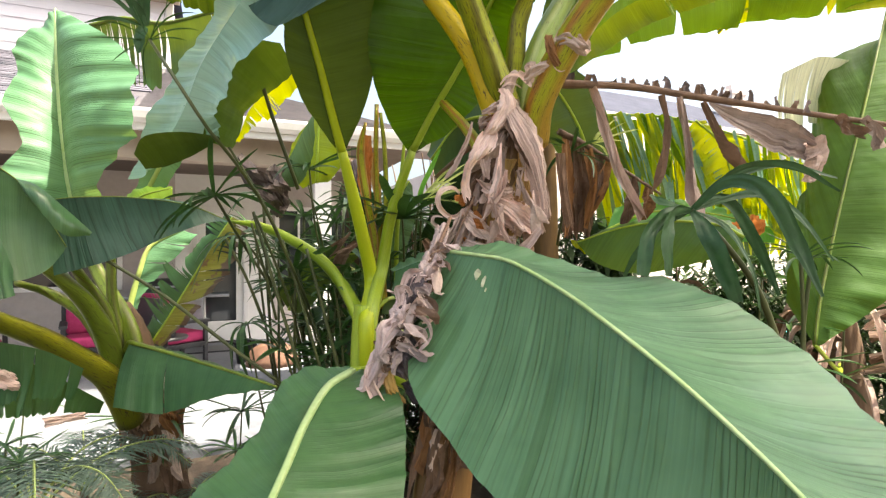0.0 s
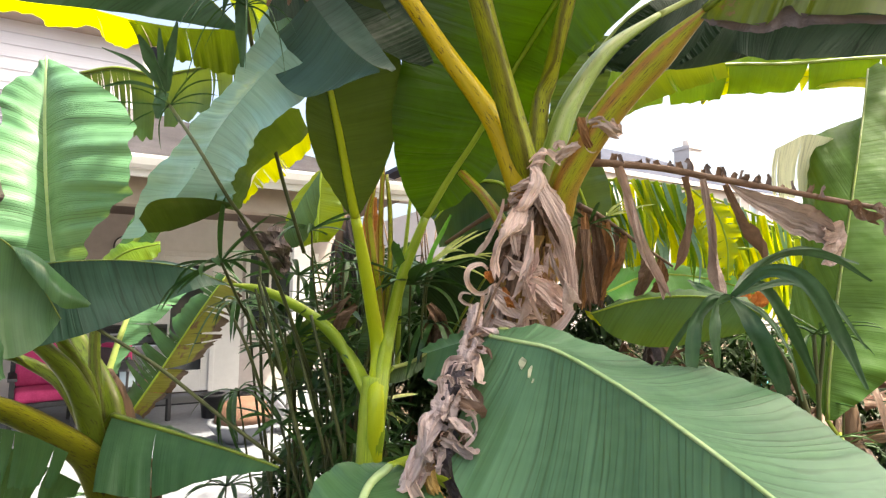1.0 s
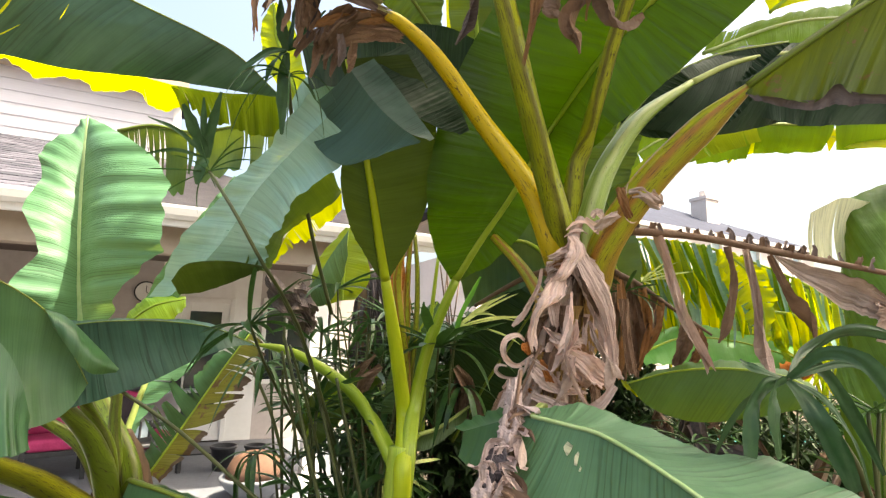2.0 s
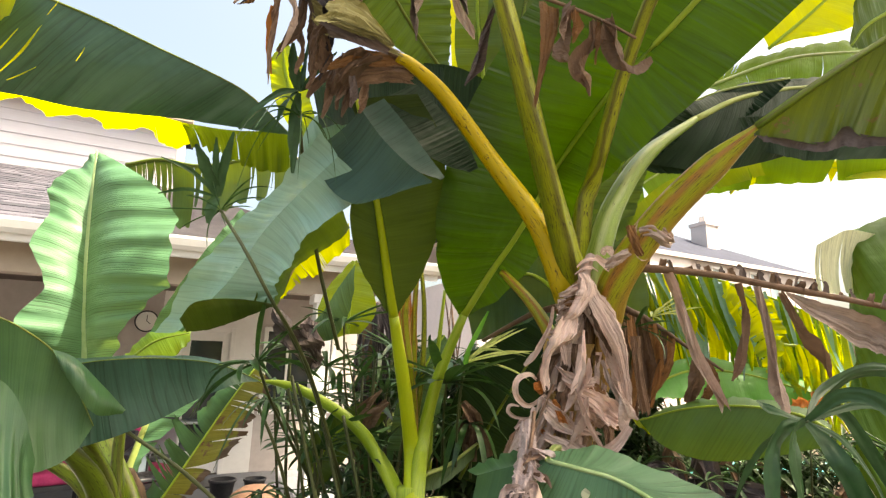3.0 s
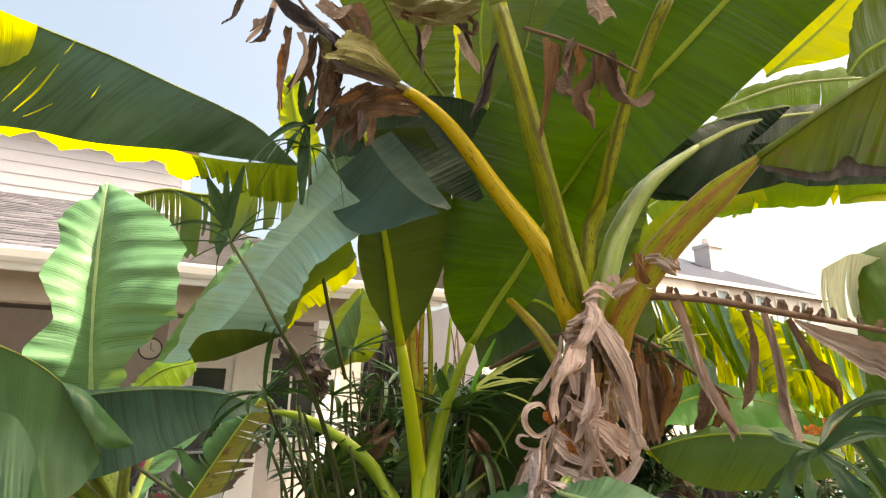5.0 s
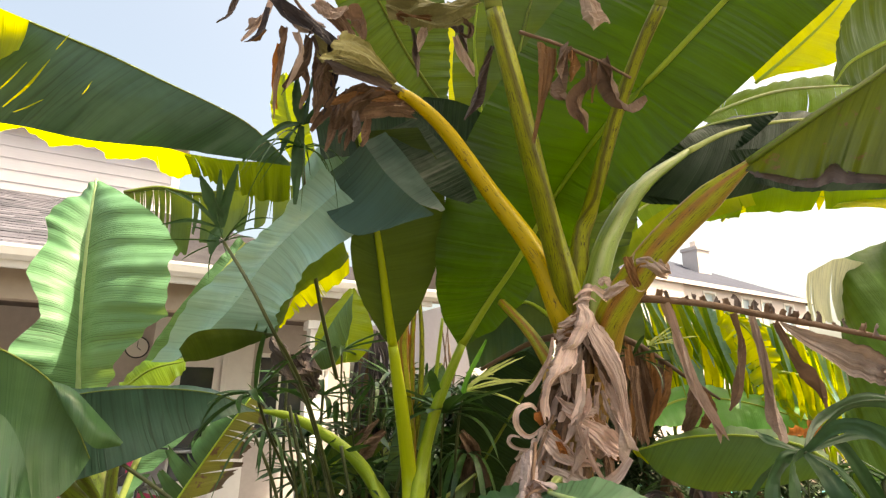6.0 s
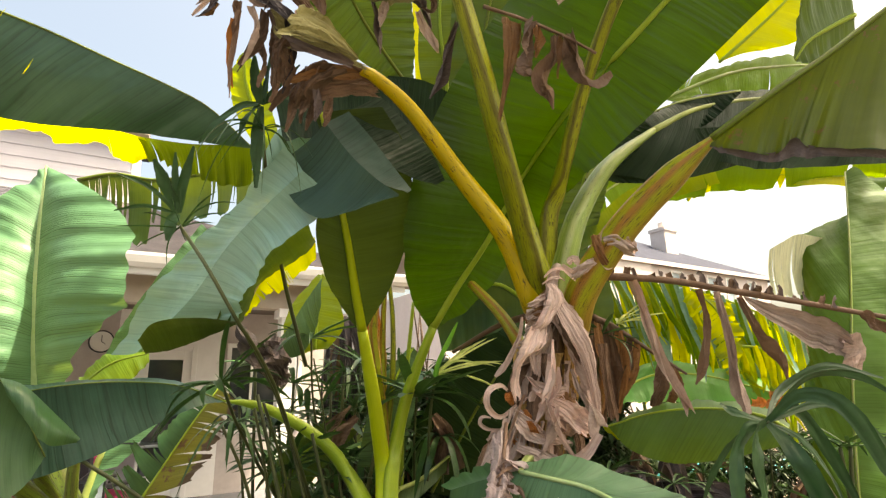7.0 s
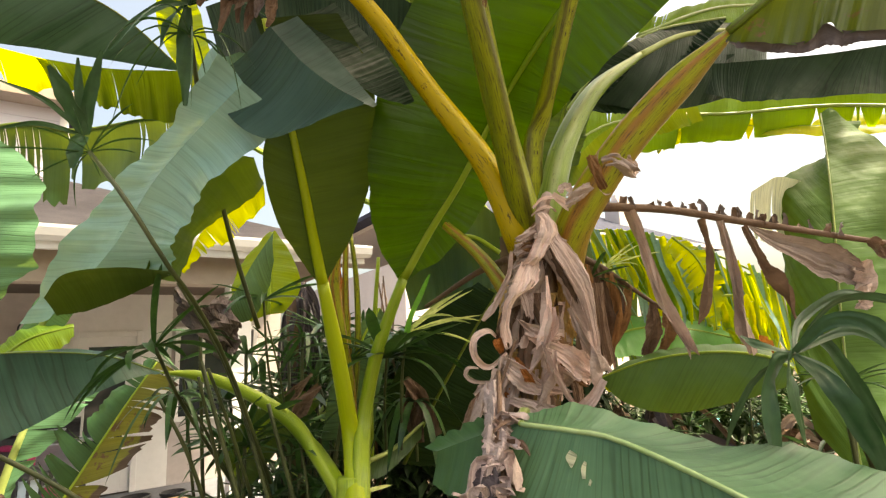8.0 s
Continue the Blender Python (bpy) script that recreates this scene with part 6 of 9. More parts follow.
    for i, (one, other, mat) in enumerate((
            ([(-0.005, 1.679, 1.591), (-0.021, 1.598, 1.517), (-0.036, 1.557, 1.468)], [(0.039, 1.683, 1.59), (0.023, 1.592, 1.508), (0.003, 1.55, 1.461)], M_DEAD_MAUVE),
            ([(-0.031, 1.567, 1.5), (-0.045, 1.526, 1.461), (-0.06, 1.495, 1.416)], [(0.025, 1.572, 1.496), (0.016, 1.521, 1.449), (-0.031, 1.488, 1.417)], M_DEAD_MAUVE),
            ([(-0.058, 1.505, 1.441), (-0.079, 1.474, 1.401), (-0.097, 1.452, 1.357)], [(-0.013, 1.509, 1.428), (-0.014, 1.469, 1.356), (-0.042, 1.447, 1.317)], M_DEAD_GREY),
            ([(-0.088, 1.473, 1.384), (-0.107, 1.442, 1.351), (-0.115, 1.431, 1.307)], [(-0.05, 1.466, 1.394), (-0.049, 1.436, 1.343), (-0.066, 1.425, 1.302)], M_DEAD_MAUVE),
            ([(-0.024, 1.478, 1.378), (-0.028, 1.458, 1.34), (-0.06, 1.446, 1.299)], [(-0.058, 1.456, 1.334), (-0.087, 1.444, 1.306), (-0.108, 1.442, 1.288)], M_DEAD_DARK),
            ([(-0.103, 1.452, 1.335), (-0.136, 1.419, 1.318), (-0.14, 1.409, 1.266), (-0.144, 1.409, 1.222), (-0.176, 1.417, 1.167)], [(-0.066, 1.445, 1.315), (-0.096, 1.413, 1.292), (-0.104, 1.403, 1.247), (-0.104, 1.403, 1.207), (-0.135, 1.411, 1.146)], M_DEAD_MAUVE),
            ([(-0.103, 1.452, 1.289), (-0.115, 1.432, 1.233), (-0.099, 1.423, 1.187), (-0.059, 1.437, 1.164)], [(-0.037, 1.458, 1.298), (-0.035, 1.438, 1.247), (-0.043, 1.428, 1.205), (-0.05, 1.438, 1.161)], M_DEAD_GREY),
            ([(-0.116, 1.422, 1.238), (-0.126, 1.411, 1.178), (-0.103, 1.414, 1.113)], [(-0.096, 1.424, 1.211), (-0.083, 1.415, 1.148), (-0.058, 1.427, 1.113)], M_DEAD_TAN),
            ([(-0.157, 1.428, 1.241), (-0.176, 1.417, 1.185), (-0.188, 1.416, 1.155)], [(-0.133, 1.43, 1.26), (-0.137, 1.42, 1.191), (-0.146, 1.42, 1.143)], M_DEAD_MAUVE),
            ([(-0.055, 1.436, 1.292), (-0.036, 1.428, 1.273), (-0.028, 1.429, 1.246)], [(-0.034, 1.438, 1.298), (-0.022, 1.429, 1.278), (-0.019, 1.43, 1.249)], M_DEAD_DARK),
            ([(-0.08, 1.435, 1.158), (-0.058, 1.427, 1.131), (-0.046, 1.428, 1.107)], [(-0.053, 1.437, 1.17), (-0.031, 1.429, 1.139), (-0.023, 1.43, 1.107)], M_DEAD_GREY))):
        flap(long, one, other, mat, seed=820 + i, n=16, cols=8)
    strip(long, [(-0.051, 1.456, 1.392), (-0.063, 1.435, 1.414), (-0.084, 1.433, 1.408), (-0.083, 1.443, 1.372)], (0.01, 0.02, 0.02, 0.01), M_DEAD_MAUVE, seed=840, twist=0.3)
    rng = np.random.default_rng(12)
    line = glide([(0.028, 1.662, 1.568), (-0, 1.56, 1.492), (-0.03, 1.458, 1.395), (-0.07, 1.415, 1.31), (-0.101, 1.403, 1.224), (-0.113, 1.403, 1.137)], 40)
    for i in range(34):
        q = line[2 + i]
        a = q + rng.normal(0, 0.022, 3) * vec((1, 0.5, 0.6))
        b = a + vec((rng.uniform(-0.05, 0.05), rng.uniform(-0.03, 0.0), rng.uniform(-0.06, 0.0)))
        c = b + vec((rng.uniform(-0.035, 0.035), rng.uniform(-0.02, 0.02), rng.uniform(-0.035, 0.02)))
        w = rng.uniform(0.012, 0.032)
        strip(long, [q, a, b, c], (w * 0.5, w, w, w * 0.3), (M_DEAD_MAUVE, M_DEAD_TAUPE, M_DEAD_MAUVE, M_DEAD_DARK)[i % 4], seed=140 + i, twist=2.6, curl=0.5, n=10)
    ragged(p, [(-0.1, 1.95, -0.05), (0.0, 1.93, 0.75), (0.12, 1.92, 1.35)], 0.11, 26, 61, (M_DEAD_DARK, M_DEAD_TAUPE, M_DEAD_DARK, M_DEAD_RUST))


def dead_tops(p):
    """Dry shreds on the folded leaf tip and on the short dead stalk above the crown."""
    tip = stalk("dead_leaf", [(-0.365, 1.635, 2.7), (-0.437, 1.6, 2.734), (-0.524, 1.56, 2.781), (-0.607, 1.52, 2.846), (-0.697, 1.48, 2.923), (-0.785, 1.44, 3.045)], (0.013, 0.01, 0.007, 0.004), M_DEAD_DARK, p, "brown withered leaf end", n=16, sides=8, wob=0.1, seed=33)
    rows = (([(-0.408, 1.542, 2.676), (-0.509, 1.503, 2.712), (-0.614, 1.491, 2.736), (-0.648, 1.468, 2.812)], (0.04, 0.1, 0.08, 0.03)), ([(-0.429, 1.567, 2.671), (-0.52, 1.569, 2.645), (-0.612, 1.585, 2.615), (-0.671, 1.61, 2.559)], (0.03, 0.08, 0.08, 0.03)),
            ([(-0.541, 1.479, 2.746), (-0.624, 1.444, 2.813), (-0.706, 1.417, 2.853), (-0.774, 1.396, 2.919)], (0.05, 0.1, 0.1, 0.05)), ([(-0.641, 1.438, 2.83), (-0.677, 1.46, 2.746), (-0.711, 1.48, 2.662), (-0.737, 1.491, 2.62)], (0.03, 0.035, 0.03, 0.01)),
            ([(-0.723, 1.434, 2.787), (-0.741, 1.46, 2.688), (-0.759, 1.49, 2.572)], (0.03, 0.03, 0.006)), ([(-0.774, 1.409, 2.869), (-0.792, 1.425, 2.803), (-0.835, 1.434, 2.766)], (0.03, 0.04, 0.01)), ([(-0.865, 1.4, 2.927), (-0.891, 1.417, 2.859), (-0.934, 1.424, 2.826)], (0.03, 0.04, 0.01)),
            ([(-0.52, 1.557, 2.688), (-0.561, 1.6, 2.613), (-0.585, 1.645, 2.536)], (0.05, 0.06, 0.02)), ([(-0.593, 1.46, 2.805), (-0.585, 1.524, 2.708), (-0.627, 1.575, 2.6)], (0.05, 0.07, 0.03)))
    for i, (pts, w) in enumerate(rows):
        strip(tip, pts, tuple(0.5 * v for v in w), (M_DEAD_MUD, M_DEAD_DARK, M_DEAD_GREY)[i % 3], seed=170 + i, twist=1.2, curl=0.3)
    for i, (one, other, mat) in enumerate((
            ([(-0.648, 1.47, 2.85), (-0.602, 1.488, 2.83), (-0.547, 1.51, 2.791), (-0.479, 1.54, 2.749), (-0.413, 1.57, 2.718), (-0.365, 1.6, 2.712)], [(-0.63, 1.47, 2.748), (-0.603, 1.488, 2.716), (-0.578, 1.51, 2.707), (-0.513, 1.54, 2.715), (-0.431, 1.57, 2.702), (-0.372, 1.6, 2.695)], M_DEAD_OLIVE),
            ([(-0.588, 1.55, 2.648), (-0.525, 1.58, 2.711), (-0.439, 1.62, 2.73), (-0.37, 1.64, 2.72)], [(-0.6, 1.55, 2.62), (-0.52, 1.58, 2.65), (-0.437, 1.62, 2.672), (-0.355, 1.64, 2.69)], M_DEAD_RUST),
            ([(-0.758, 1.44, 2.945), (-0.717, 1.447, 2.904), (-0.664, 1.457, 2.877), (-0.609, 1.47, 2.853)], [(-0.744, 1.44, 2.874), (-0.714, 1.447, 2.827), (-0.669, 1.457, 2.801), (-0.617, 1.47, 2.812)], M_DEAD_TAUPE),
            ([(-0.651, 1.52, 2.785), (-0.662, 1.54, 2.72), (-0.651, 1.56, 2.631)], [(-0.585, 1.52, 2.717), (-0.582, 1.54, 2.658), (-0.606, 1.56, 2.61)], M_DEAD_DARK),
            ([(-0.667, 1.5, 2.943), (-0.623, 1.513, 2.909), (-0.568, 1.53, 2.857), (-0.523, 1.55, 2.795)], [(-0.614, 1.5, 2.963), (-0.568, 1.513, 2.925), (-0.531, 1.53, 2.877), (-0.505, 1.55, 2.807)], M_DEAD_DARK),
            ([(-0.587, 1.5, 2.834), (-0.537, 1.53, 2.789), (-0.466, 1.57, 2.765)], [(-0.575, 1.5, 2.752), (-0.524, 1.53, 2.747), (-0.458, 1.57, 2.744)], M_DEAD))):
        drape(tip, one, other, mat, seed=740 + i)
    for i, (pts, w, mat) in enumerate((
            ([(-0.528, 1.62, 2.623), (-0.547, 1.63, 2.578), (-0.567, 1.64, 2.509)], 0.035, M_DEAD_DARK),
            ([(-0.593, 1.58, 2.622), (-0.598, 1.6, 2.563), (-0.622, 1.62, 2.494)], 0.032, M_DEAD_DARK),
            ([(-0.635, 1.55, 2.686), (-0.642, 1.56, 2.611), (-0.66, 1.57, 2.567)], 0.032, M_DEAD_DARK),
            ([(-0.491, 1.62, 2.613), (-0.499, 1.63, 2.557), (-0.512, 1.64, 2.522)], 0.03, M_DEAD_DARK),
            ([(-0.662, 1.48, 2.821), (-0.667, 1.48, 2.73), (-0.695, 1.48, 2.681), (-0.73, 1.48, 2.639)], 0.032, M_DEAD_DARK),
            ([(-0.729, 1.45, 2.83), (-0.731, 1.45, 2.73), (-0.737, 1.45, 2.624), (-0.735, 1.45, 2.515)], 0.02, M_DEAD_DARK),
            ([(-0.632, 1.5, 2.836), (-0.619, 1.51, 2.74), (-0.644, 1.52, 2.667)], 0.05, M_DEAD_DARK),
            ([(-0.58, 1.52, 2.935), (-0.525, 1.53, 2.92), (-0.502, 1.54, 2.854)], 0.06, M_DEAD_DARK),
            ([(-0.655, 1.46, 2.93), (-0.601, 1.47, 2.894), (-0.548, 1.48, 2.926)], 0.05, M_DEAD_TAUPE),
            ([(-0.775, 1.44, 2.937), (-0.789, 1.44, 2.867), (-0.825, 1.44, 2.815), (-0.857, 1.44, 2.772)], 0.022, M_DEAD_TAUPE),
            ([(-0.679, 1.5, 2.734), (-0.664, 1.51, 2.661), (-0.682, 1.52, 2.588)], 0.03, M_DEAD_DARK))):
        strip(tip, pts, (w * 0.7, w, w * 0.8, w * 0.3), mat, seed=790 + i, twist=1.4, curl=0.4)
    drape(tip, [(-0.604, 1.6, 2.621), (-0.525, 1.63, 2.68), (-0.437, 1.66, 2.715), (-0.36, 1.68, 2.71)], [(-0.594, 1.62, 2.57), (-0.506, 1.65, 2.62), (-0.418, 1.68, 2.652), (-0.335, 1.7, 2.66)], M_DEAD_DARK, seed=797)
    # olive withered blade folded along the stalk's end
    drape(tip, [(-0.393, 1.57, 2.719), (-0.428, 1.53, 2.758), (-0.483, 1.48, 2.792), (-0.545, 1.43, 2.81)], [(-0.404, 1.57, 2.708), (-0.47, 1.51, 2.71), (-0.542, 1.45, 2.7), (-0.61, 1.41, 2.685)], M_DEAD_OLIVE, seed=799)
    drape(tip, [(-0.393, 1.56, 2.712), (-0.43, 1.51, 2.718), (-0.49, 1.46, 2.712), (-0.555, 1.42, 2.715)], [(-0.407, 1.56, 2.705), (-0.46, 1.51, 2.697), (-0.525, 1.46, 2.695), (-0.595, 1.42, 2.705)], M_DEAD_OLIVE, seed=798)
    for i, (one, other, mat) in enumerate((
            ([(-0.508, 1.561, 2.712), (-0.577, 1.56, 2.666), (-0.616, 1.578, 2.597)], [(-0.455, 1.582, 2.681), (-0.525, 1.589, 2.605), (-0.579, 1.607, 2.531)], M_DEAD_DARK),
            ([(-0.586, 1.486, 2.718), (-0.61, 1.484, 2.677), (-0.631, 1.51, 2.577)], [(-0.628, 1.481, 2.731), (-0.637, 1.484, 2.677), (-0.641, 1.507, 2.584)], M_DEAD_DARK),
            ([(-0.418, 1.457, 2.879), (-0.339, 1.456, 2.838), (-0.235, 1.457, 2.835), (-0.139, 1.469, 2.889)], [(-0.426, 1.45, 2.952), (-0.34, 1.442, 2.937), (-0.236, 1.444, 2.934), (-0.114, 1.462, 2.962)], M_DEAD_OLIVE),
            ([(-0.386, 1.444, 2.857), (-0.337, 1.443, 2.84), (-0.278, 1.443, 2.844)], [(-0.393, 1.443, 2.888), (-0.337, 1.436, 2.866), (-0.27, 1.437, 2.863)], M_DEAD_RUST))):
        flap(tip, one, other, mat, seed=760 + i)
    for i, (pts, w, mat) in enumerate((([(-0.74, 1.447, 2.768), (-0.75, 1.461, 2.711), (-0.756, 1.476, 2.653), (-0.747, 1.497, 2.574)], 0.022, M_DEAD_ORANGE), ([(-0.727, 1.434, 2.82), (-0.733, 1.447, 2.768), (-0.74, 1.462, 2.708)], 0.03, M_DEAD_DARK), ([(-0.689, 1.437, 2.805), (-0.675, 1.451, 2.752), (-0.685, 1.465, 2.702), (-0.719, 1.481, 2.637)], 0.035, M_DEAD_TAUPE), ([(-0.803, 1.434, 2.862), (-0.824, 1.44, 2.838), (-0.854, 1.446, 2.815)], 0.03, M_DEAD_TAUPE), ([(-0.788, 1.446, 2.819), (-0.816, 1.453, 2.791), (-0.856, 1.455, 2.782)], 0.022, M_DEAD_RUST),
                                       ([(-0.301, 1.457, 2.834), (-0.311, 1.466, 2.801), (-0.321, 1.476, 2.762)], 0.03, M_DEAD_TAUPE), ([(-0.191, 1.47, 2.878), (-0.159, 1.479, 2.851), (-0.166, 1.486, 2.821), (-0.197, 1.482, 2.834)], 0.022, M_DEAD_DARK), ([(-0.208, 1.495, 2.832), (-0.184, 1.51, 2.777), (-0.155, 1.522, 2.733), (-0.145, 1.528, 2.709)], 0.03, M_DEAD_TAUPE), ([(-0.523, 1.574, 2.615), (-0.518, 1.587, 2.563), (-0.529, 1.599, 2.519)], 0.03, M_DEAD_MUD))):
        strip(tip, pts, (w * 0.6, w, w * 0.8, w * 0.2), mat, seed=780 + i, twist=1.2, curl=0.4)
    short = stalk("dead_leaf", [(-0.014, 1.43, 2.796), (0.098, 1.406, 2.733), (0.199, 1.383, 2.664), (0.278, 1.36, 2.593)], (0.006, 0.005, 0.004), M_DEAD_DARK, p, "short dead stalk with pinkish dry shreds", n=12, sides=7, wob=0.1, seed=34)
    drape(short, [(0.033, 1.405, 2.745), (0.034, 1.41, 2.645), (0.03, 1.42, 2.541), (0.012, 1.43, 2.433)], [(0.094, 1.4, 2.716), (0.085, 1.41, 2.635), (0.051, 1.42, 2.541), (0.022, 1.43, 2.428)], M_DEAD_RUST, seed=190, n=30, cols=10)
    for i, (pts, w) in enumerate((
            ([(0.112, 1.395, 2.722), (0.1, 1.4, 2.644), (0.086, 1.405, 2.574), (0.11, 1.4, 2.55)], (0.026, 0.04, 0.03, 0.01)), ([(0.128, 1.395, 2.708), (0.132, 1.4, 2.655), (0.122, 1.405, 2.61)], (0.02, 0.024, 0.006)),
            ([(0.176, 1.388, 2.669), (0.174, 1.395, 2.607), (0.137, 1.405, 2.535), (0.155, 1.41, 2.5), (0.164, 1.415, 2.455)], (0.022, 0.026, 0.04, 0.034, 0.008)), ([(0.19, 1.385, 2.66), (0.186, 1.39, 2.6), (0.178, 1.4, 2.54)], (0.016, 0.018, 0.006)),
            ([(0.212, 1.38, 2.672), (0.229, 1.385, 2.606), (0.243, 1.39, 2.54), (0.276, 1.385, 2.513), (0.322, 1.38, 2.544)], (0.03, 0.036, 0.032, 0.03, 0.012)))):
        strip(short, pts, w, (M_DEAD_DARK, M_DEAD_RUST)[i % 2], seed=191 + i, twist=2.6, curl=0.8, n=34, folds=0.3)
    flap(tip, [(0.177, 1.449, 2.935), (0.194, 1.466, 2.879), (0.221, 1.478, 2.839)], [(0.238, 1.455, 2.929), (0.259, 1.468, 2.886), (0.282, 1.474, 2.867)], M_DEAD_TAUPE, seed=198, n=12, cols=6)
    for i, (pts, w) in enumerate((([(-0.08, 1.644, 2.908), (-0.11, 1.668, 2.815), (-0.14, 1.692, 2.722), (-0.174, 1.707, 2.657)], (0.02, 0.04, 0.035, 0.008)), ([(-0.348, 1.515, 2.881), (-0.33, 1.531, 2.82), (-0.326, 1.557, 2.725)], (0.015, 0.03, 0.01)), ([(-0.233, 1.566, 2.94), (-0.186, 1.578, 2.904), (-0.168, 1.595, 2.843)], (0.03, 0.03, 0.02)))):
        strip(tip, pts, tuple(0.7 * v for v in w), M_DEAD_MUD, seed=210 + i, twist=2.8, curl=0.9, folds=0.3, n=28)


main = main_plant()
dead_sheaths(main)
dead_tops(main)


# ---- the young banana plant behind ----
def young_plant():
    p = thing("banana_plant", "young banana plant with upright green leaves", "banana plant", "banana plants")
    stalk("pseudostem", [(-0.42, 2.32, -0.05), (-0.4, 2.3, 0.6), (-0.386, 2.29, 1.1), (-0.38, 2.29, 1.28)], (0.06, 0.056, 0.052, 0.04), M_RIB, p, n=16, sides=12, seed=2)
    leaf(p, [(-0.451, 2.217, 1.932), (-0.468, 2.126, 2.073), (-0.482, 2.036, 2.21), (-0.499, 1.948, 2.341), (-0.527, 1.869, 2.511), (-0.557, 1.806, 2.662)], ([(-0.471, 2.215, 1.936), (-0.565, 2.105, 2.091), (-0.592, 1.971, 2.238), (-0.569, 1.886, 2.364), (-0.548, 1.844, 2.523), (-0.588, 1.799, 2.681)], [(-0.439, 2.218, 1.932), (-0.331, 2.127, 2.095), (-0.266, 2.035, 2.254), (-0.242, 1.944, 2.404), (-0.261, 1.871, 2.554), (-0.342, 1.811, 2.684)]),
         M_LEAF_OLIVE, petiole=[(-0.366, 2.286, 0.917), (-0.359, 2.245, 1.202), (-0.384, 2.468, 1.366), (-0.405, 2.39, 1.572), (-0.424, 2.315, 1.731), (-0.451, 2.217, 1.932)], pet_r=(0.03, 0.036, 0.034, 0.03, 0.028, 0.022), rib_r=(0.02, 0.008), rib=M_RIB_BRIGHT, pet_mat=M_RIB_BRIGHT, seed=41, ripple=0.005, groove_dir=(0.3, 1, 0.2))
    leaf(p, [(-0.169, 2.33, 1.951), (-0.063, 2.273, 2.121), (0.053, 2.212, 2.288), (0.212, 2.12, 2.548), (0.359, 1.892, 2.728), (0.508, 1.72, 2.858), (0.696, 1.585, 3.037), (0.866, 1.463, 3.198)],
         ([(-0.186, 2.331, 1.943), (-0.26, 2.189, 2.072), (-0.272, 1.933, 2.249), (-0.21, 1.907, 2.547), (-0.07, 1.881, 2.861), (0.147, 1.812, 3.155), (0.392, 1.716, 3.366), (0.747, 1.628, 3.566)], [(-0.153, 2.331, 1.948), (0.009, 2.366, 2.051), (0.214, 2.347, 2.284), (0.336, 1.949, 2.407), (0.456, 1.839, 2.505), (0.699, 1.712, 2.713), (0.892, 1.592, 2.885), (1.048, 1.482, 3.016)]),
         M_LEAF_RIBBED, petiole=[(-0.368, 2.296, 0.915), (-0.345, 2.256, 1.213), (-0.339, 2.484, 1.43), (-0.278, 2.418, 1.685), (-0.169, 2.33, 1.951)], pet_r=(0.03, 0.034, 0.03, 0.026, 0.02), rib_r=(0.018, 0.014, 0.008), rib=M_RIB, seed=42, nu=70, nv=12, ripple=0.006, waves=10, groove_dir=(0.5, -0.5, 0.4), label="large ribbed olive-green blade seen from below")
    leaf(p, [(-1.075, 2.465, 1.663), (-1.202, 2.336, 1.729), (-1.353, 2.168, 1.748), (-1.472, 2.04, 1.738), (-1.545, 1.968, 1.721)], ([(-1.063, 2.469, 1.651), (-1.239, 2.413, 1.745), (-1.439, 2.315, 1.761), (-1.586, 2.207, 1.75), (-1.691, 2.1, 1.74)], [(-1.06, 2.45, 1.66), (-1.133, 2.36, 1.645), (-1.244, 2.26, 1.585), (-1.332, 2.15, 1.515), (-1.438, 2.06, 1.462), (-1.537, 1.98, 1.425)]),
         M_LEAF_FLUTED, petiole=[(-0.371, 2.286, 0.917), (-0.364, 2.265, 1.139), (-0.518, 2.5, 1.336), (-0.646, 2.492, 1.492), (-0.833, 2.516, 1.599), (-0.961, 2.507, 1.646), (-1.075, 2.465, 1.663)], pet_r=(0.03, 0.034, 0.033, 0.03, 0.027, 0.022, 0.012), rib_r=(0.0035, 0.002), rib=M_RIB_OLIVE, seed=43, ripple=0.002, waves=3, groove_dir=(0, 0.2, 1), label="dark bluish blade drooping from a curved stalk")
    leaf(p, [(-0.325, 2.524, 1.285), (-0.23, 2.625, 1.308), (-0.101, 2.718, 1.388)], ([(-0.349, 2.535, 1.211), (-0.252, 2.587, 1.228), (-0.1, 2.728, 1.335)], None), M_LEAF, petiole=[(-0.363, 2.276, 1.017), (-0.367, 2.472, 1.224), (-0.325, 2.524, 1.285)], pet_r=(0.012, 0.012, 0.011), rib_r=(0.01, 0.006), seed=44, nu=16)
    stalk("dead_petiole", [(-0.368, 2.296, 0.939), (-0.386, 2.548, 1.49), (-0.413, 2.506, 1.754), (-0.436, 2.476, 1.975), (-0.407, 2.46, 2.113)], (0.022, 0.02, 0.018, 0.02, 0.006), M_RIB_RED, p, "orange-brown rolled young leaf", n=16, groove=0.4, groove_dir=(0.5, -1, 0))
    leaf(p, [(-0.781, 2.884, 1.894), (-0.78, 2.896, 2.043), (-0.778, 2.91, 2.182), (-0.775, 2.931, 2.296)], ([(-0.865, 2.888, 1.865), (-0.952, 2.903, 1.983), (-0.919, 2.915, 2.136), (-0.788, 2.929, 2.301)], [(-0.716, 2.888, 1.895), (-0.641, 2.911, 2.015), (-0.68, 2.919, 2.168), (-0.763, 2.93, 2.302)]), M_LEAF_LIT, rib=M_RIB, rib_r=(0.01, 0.004), nu=24, seed=45)
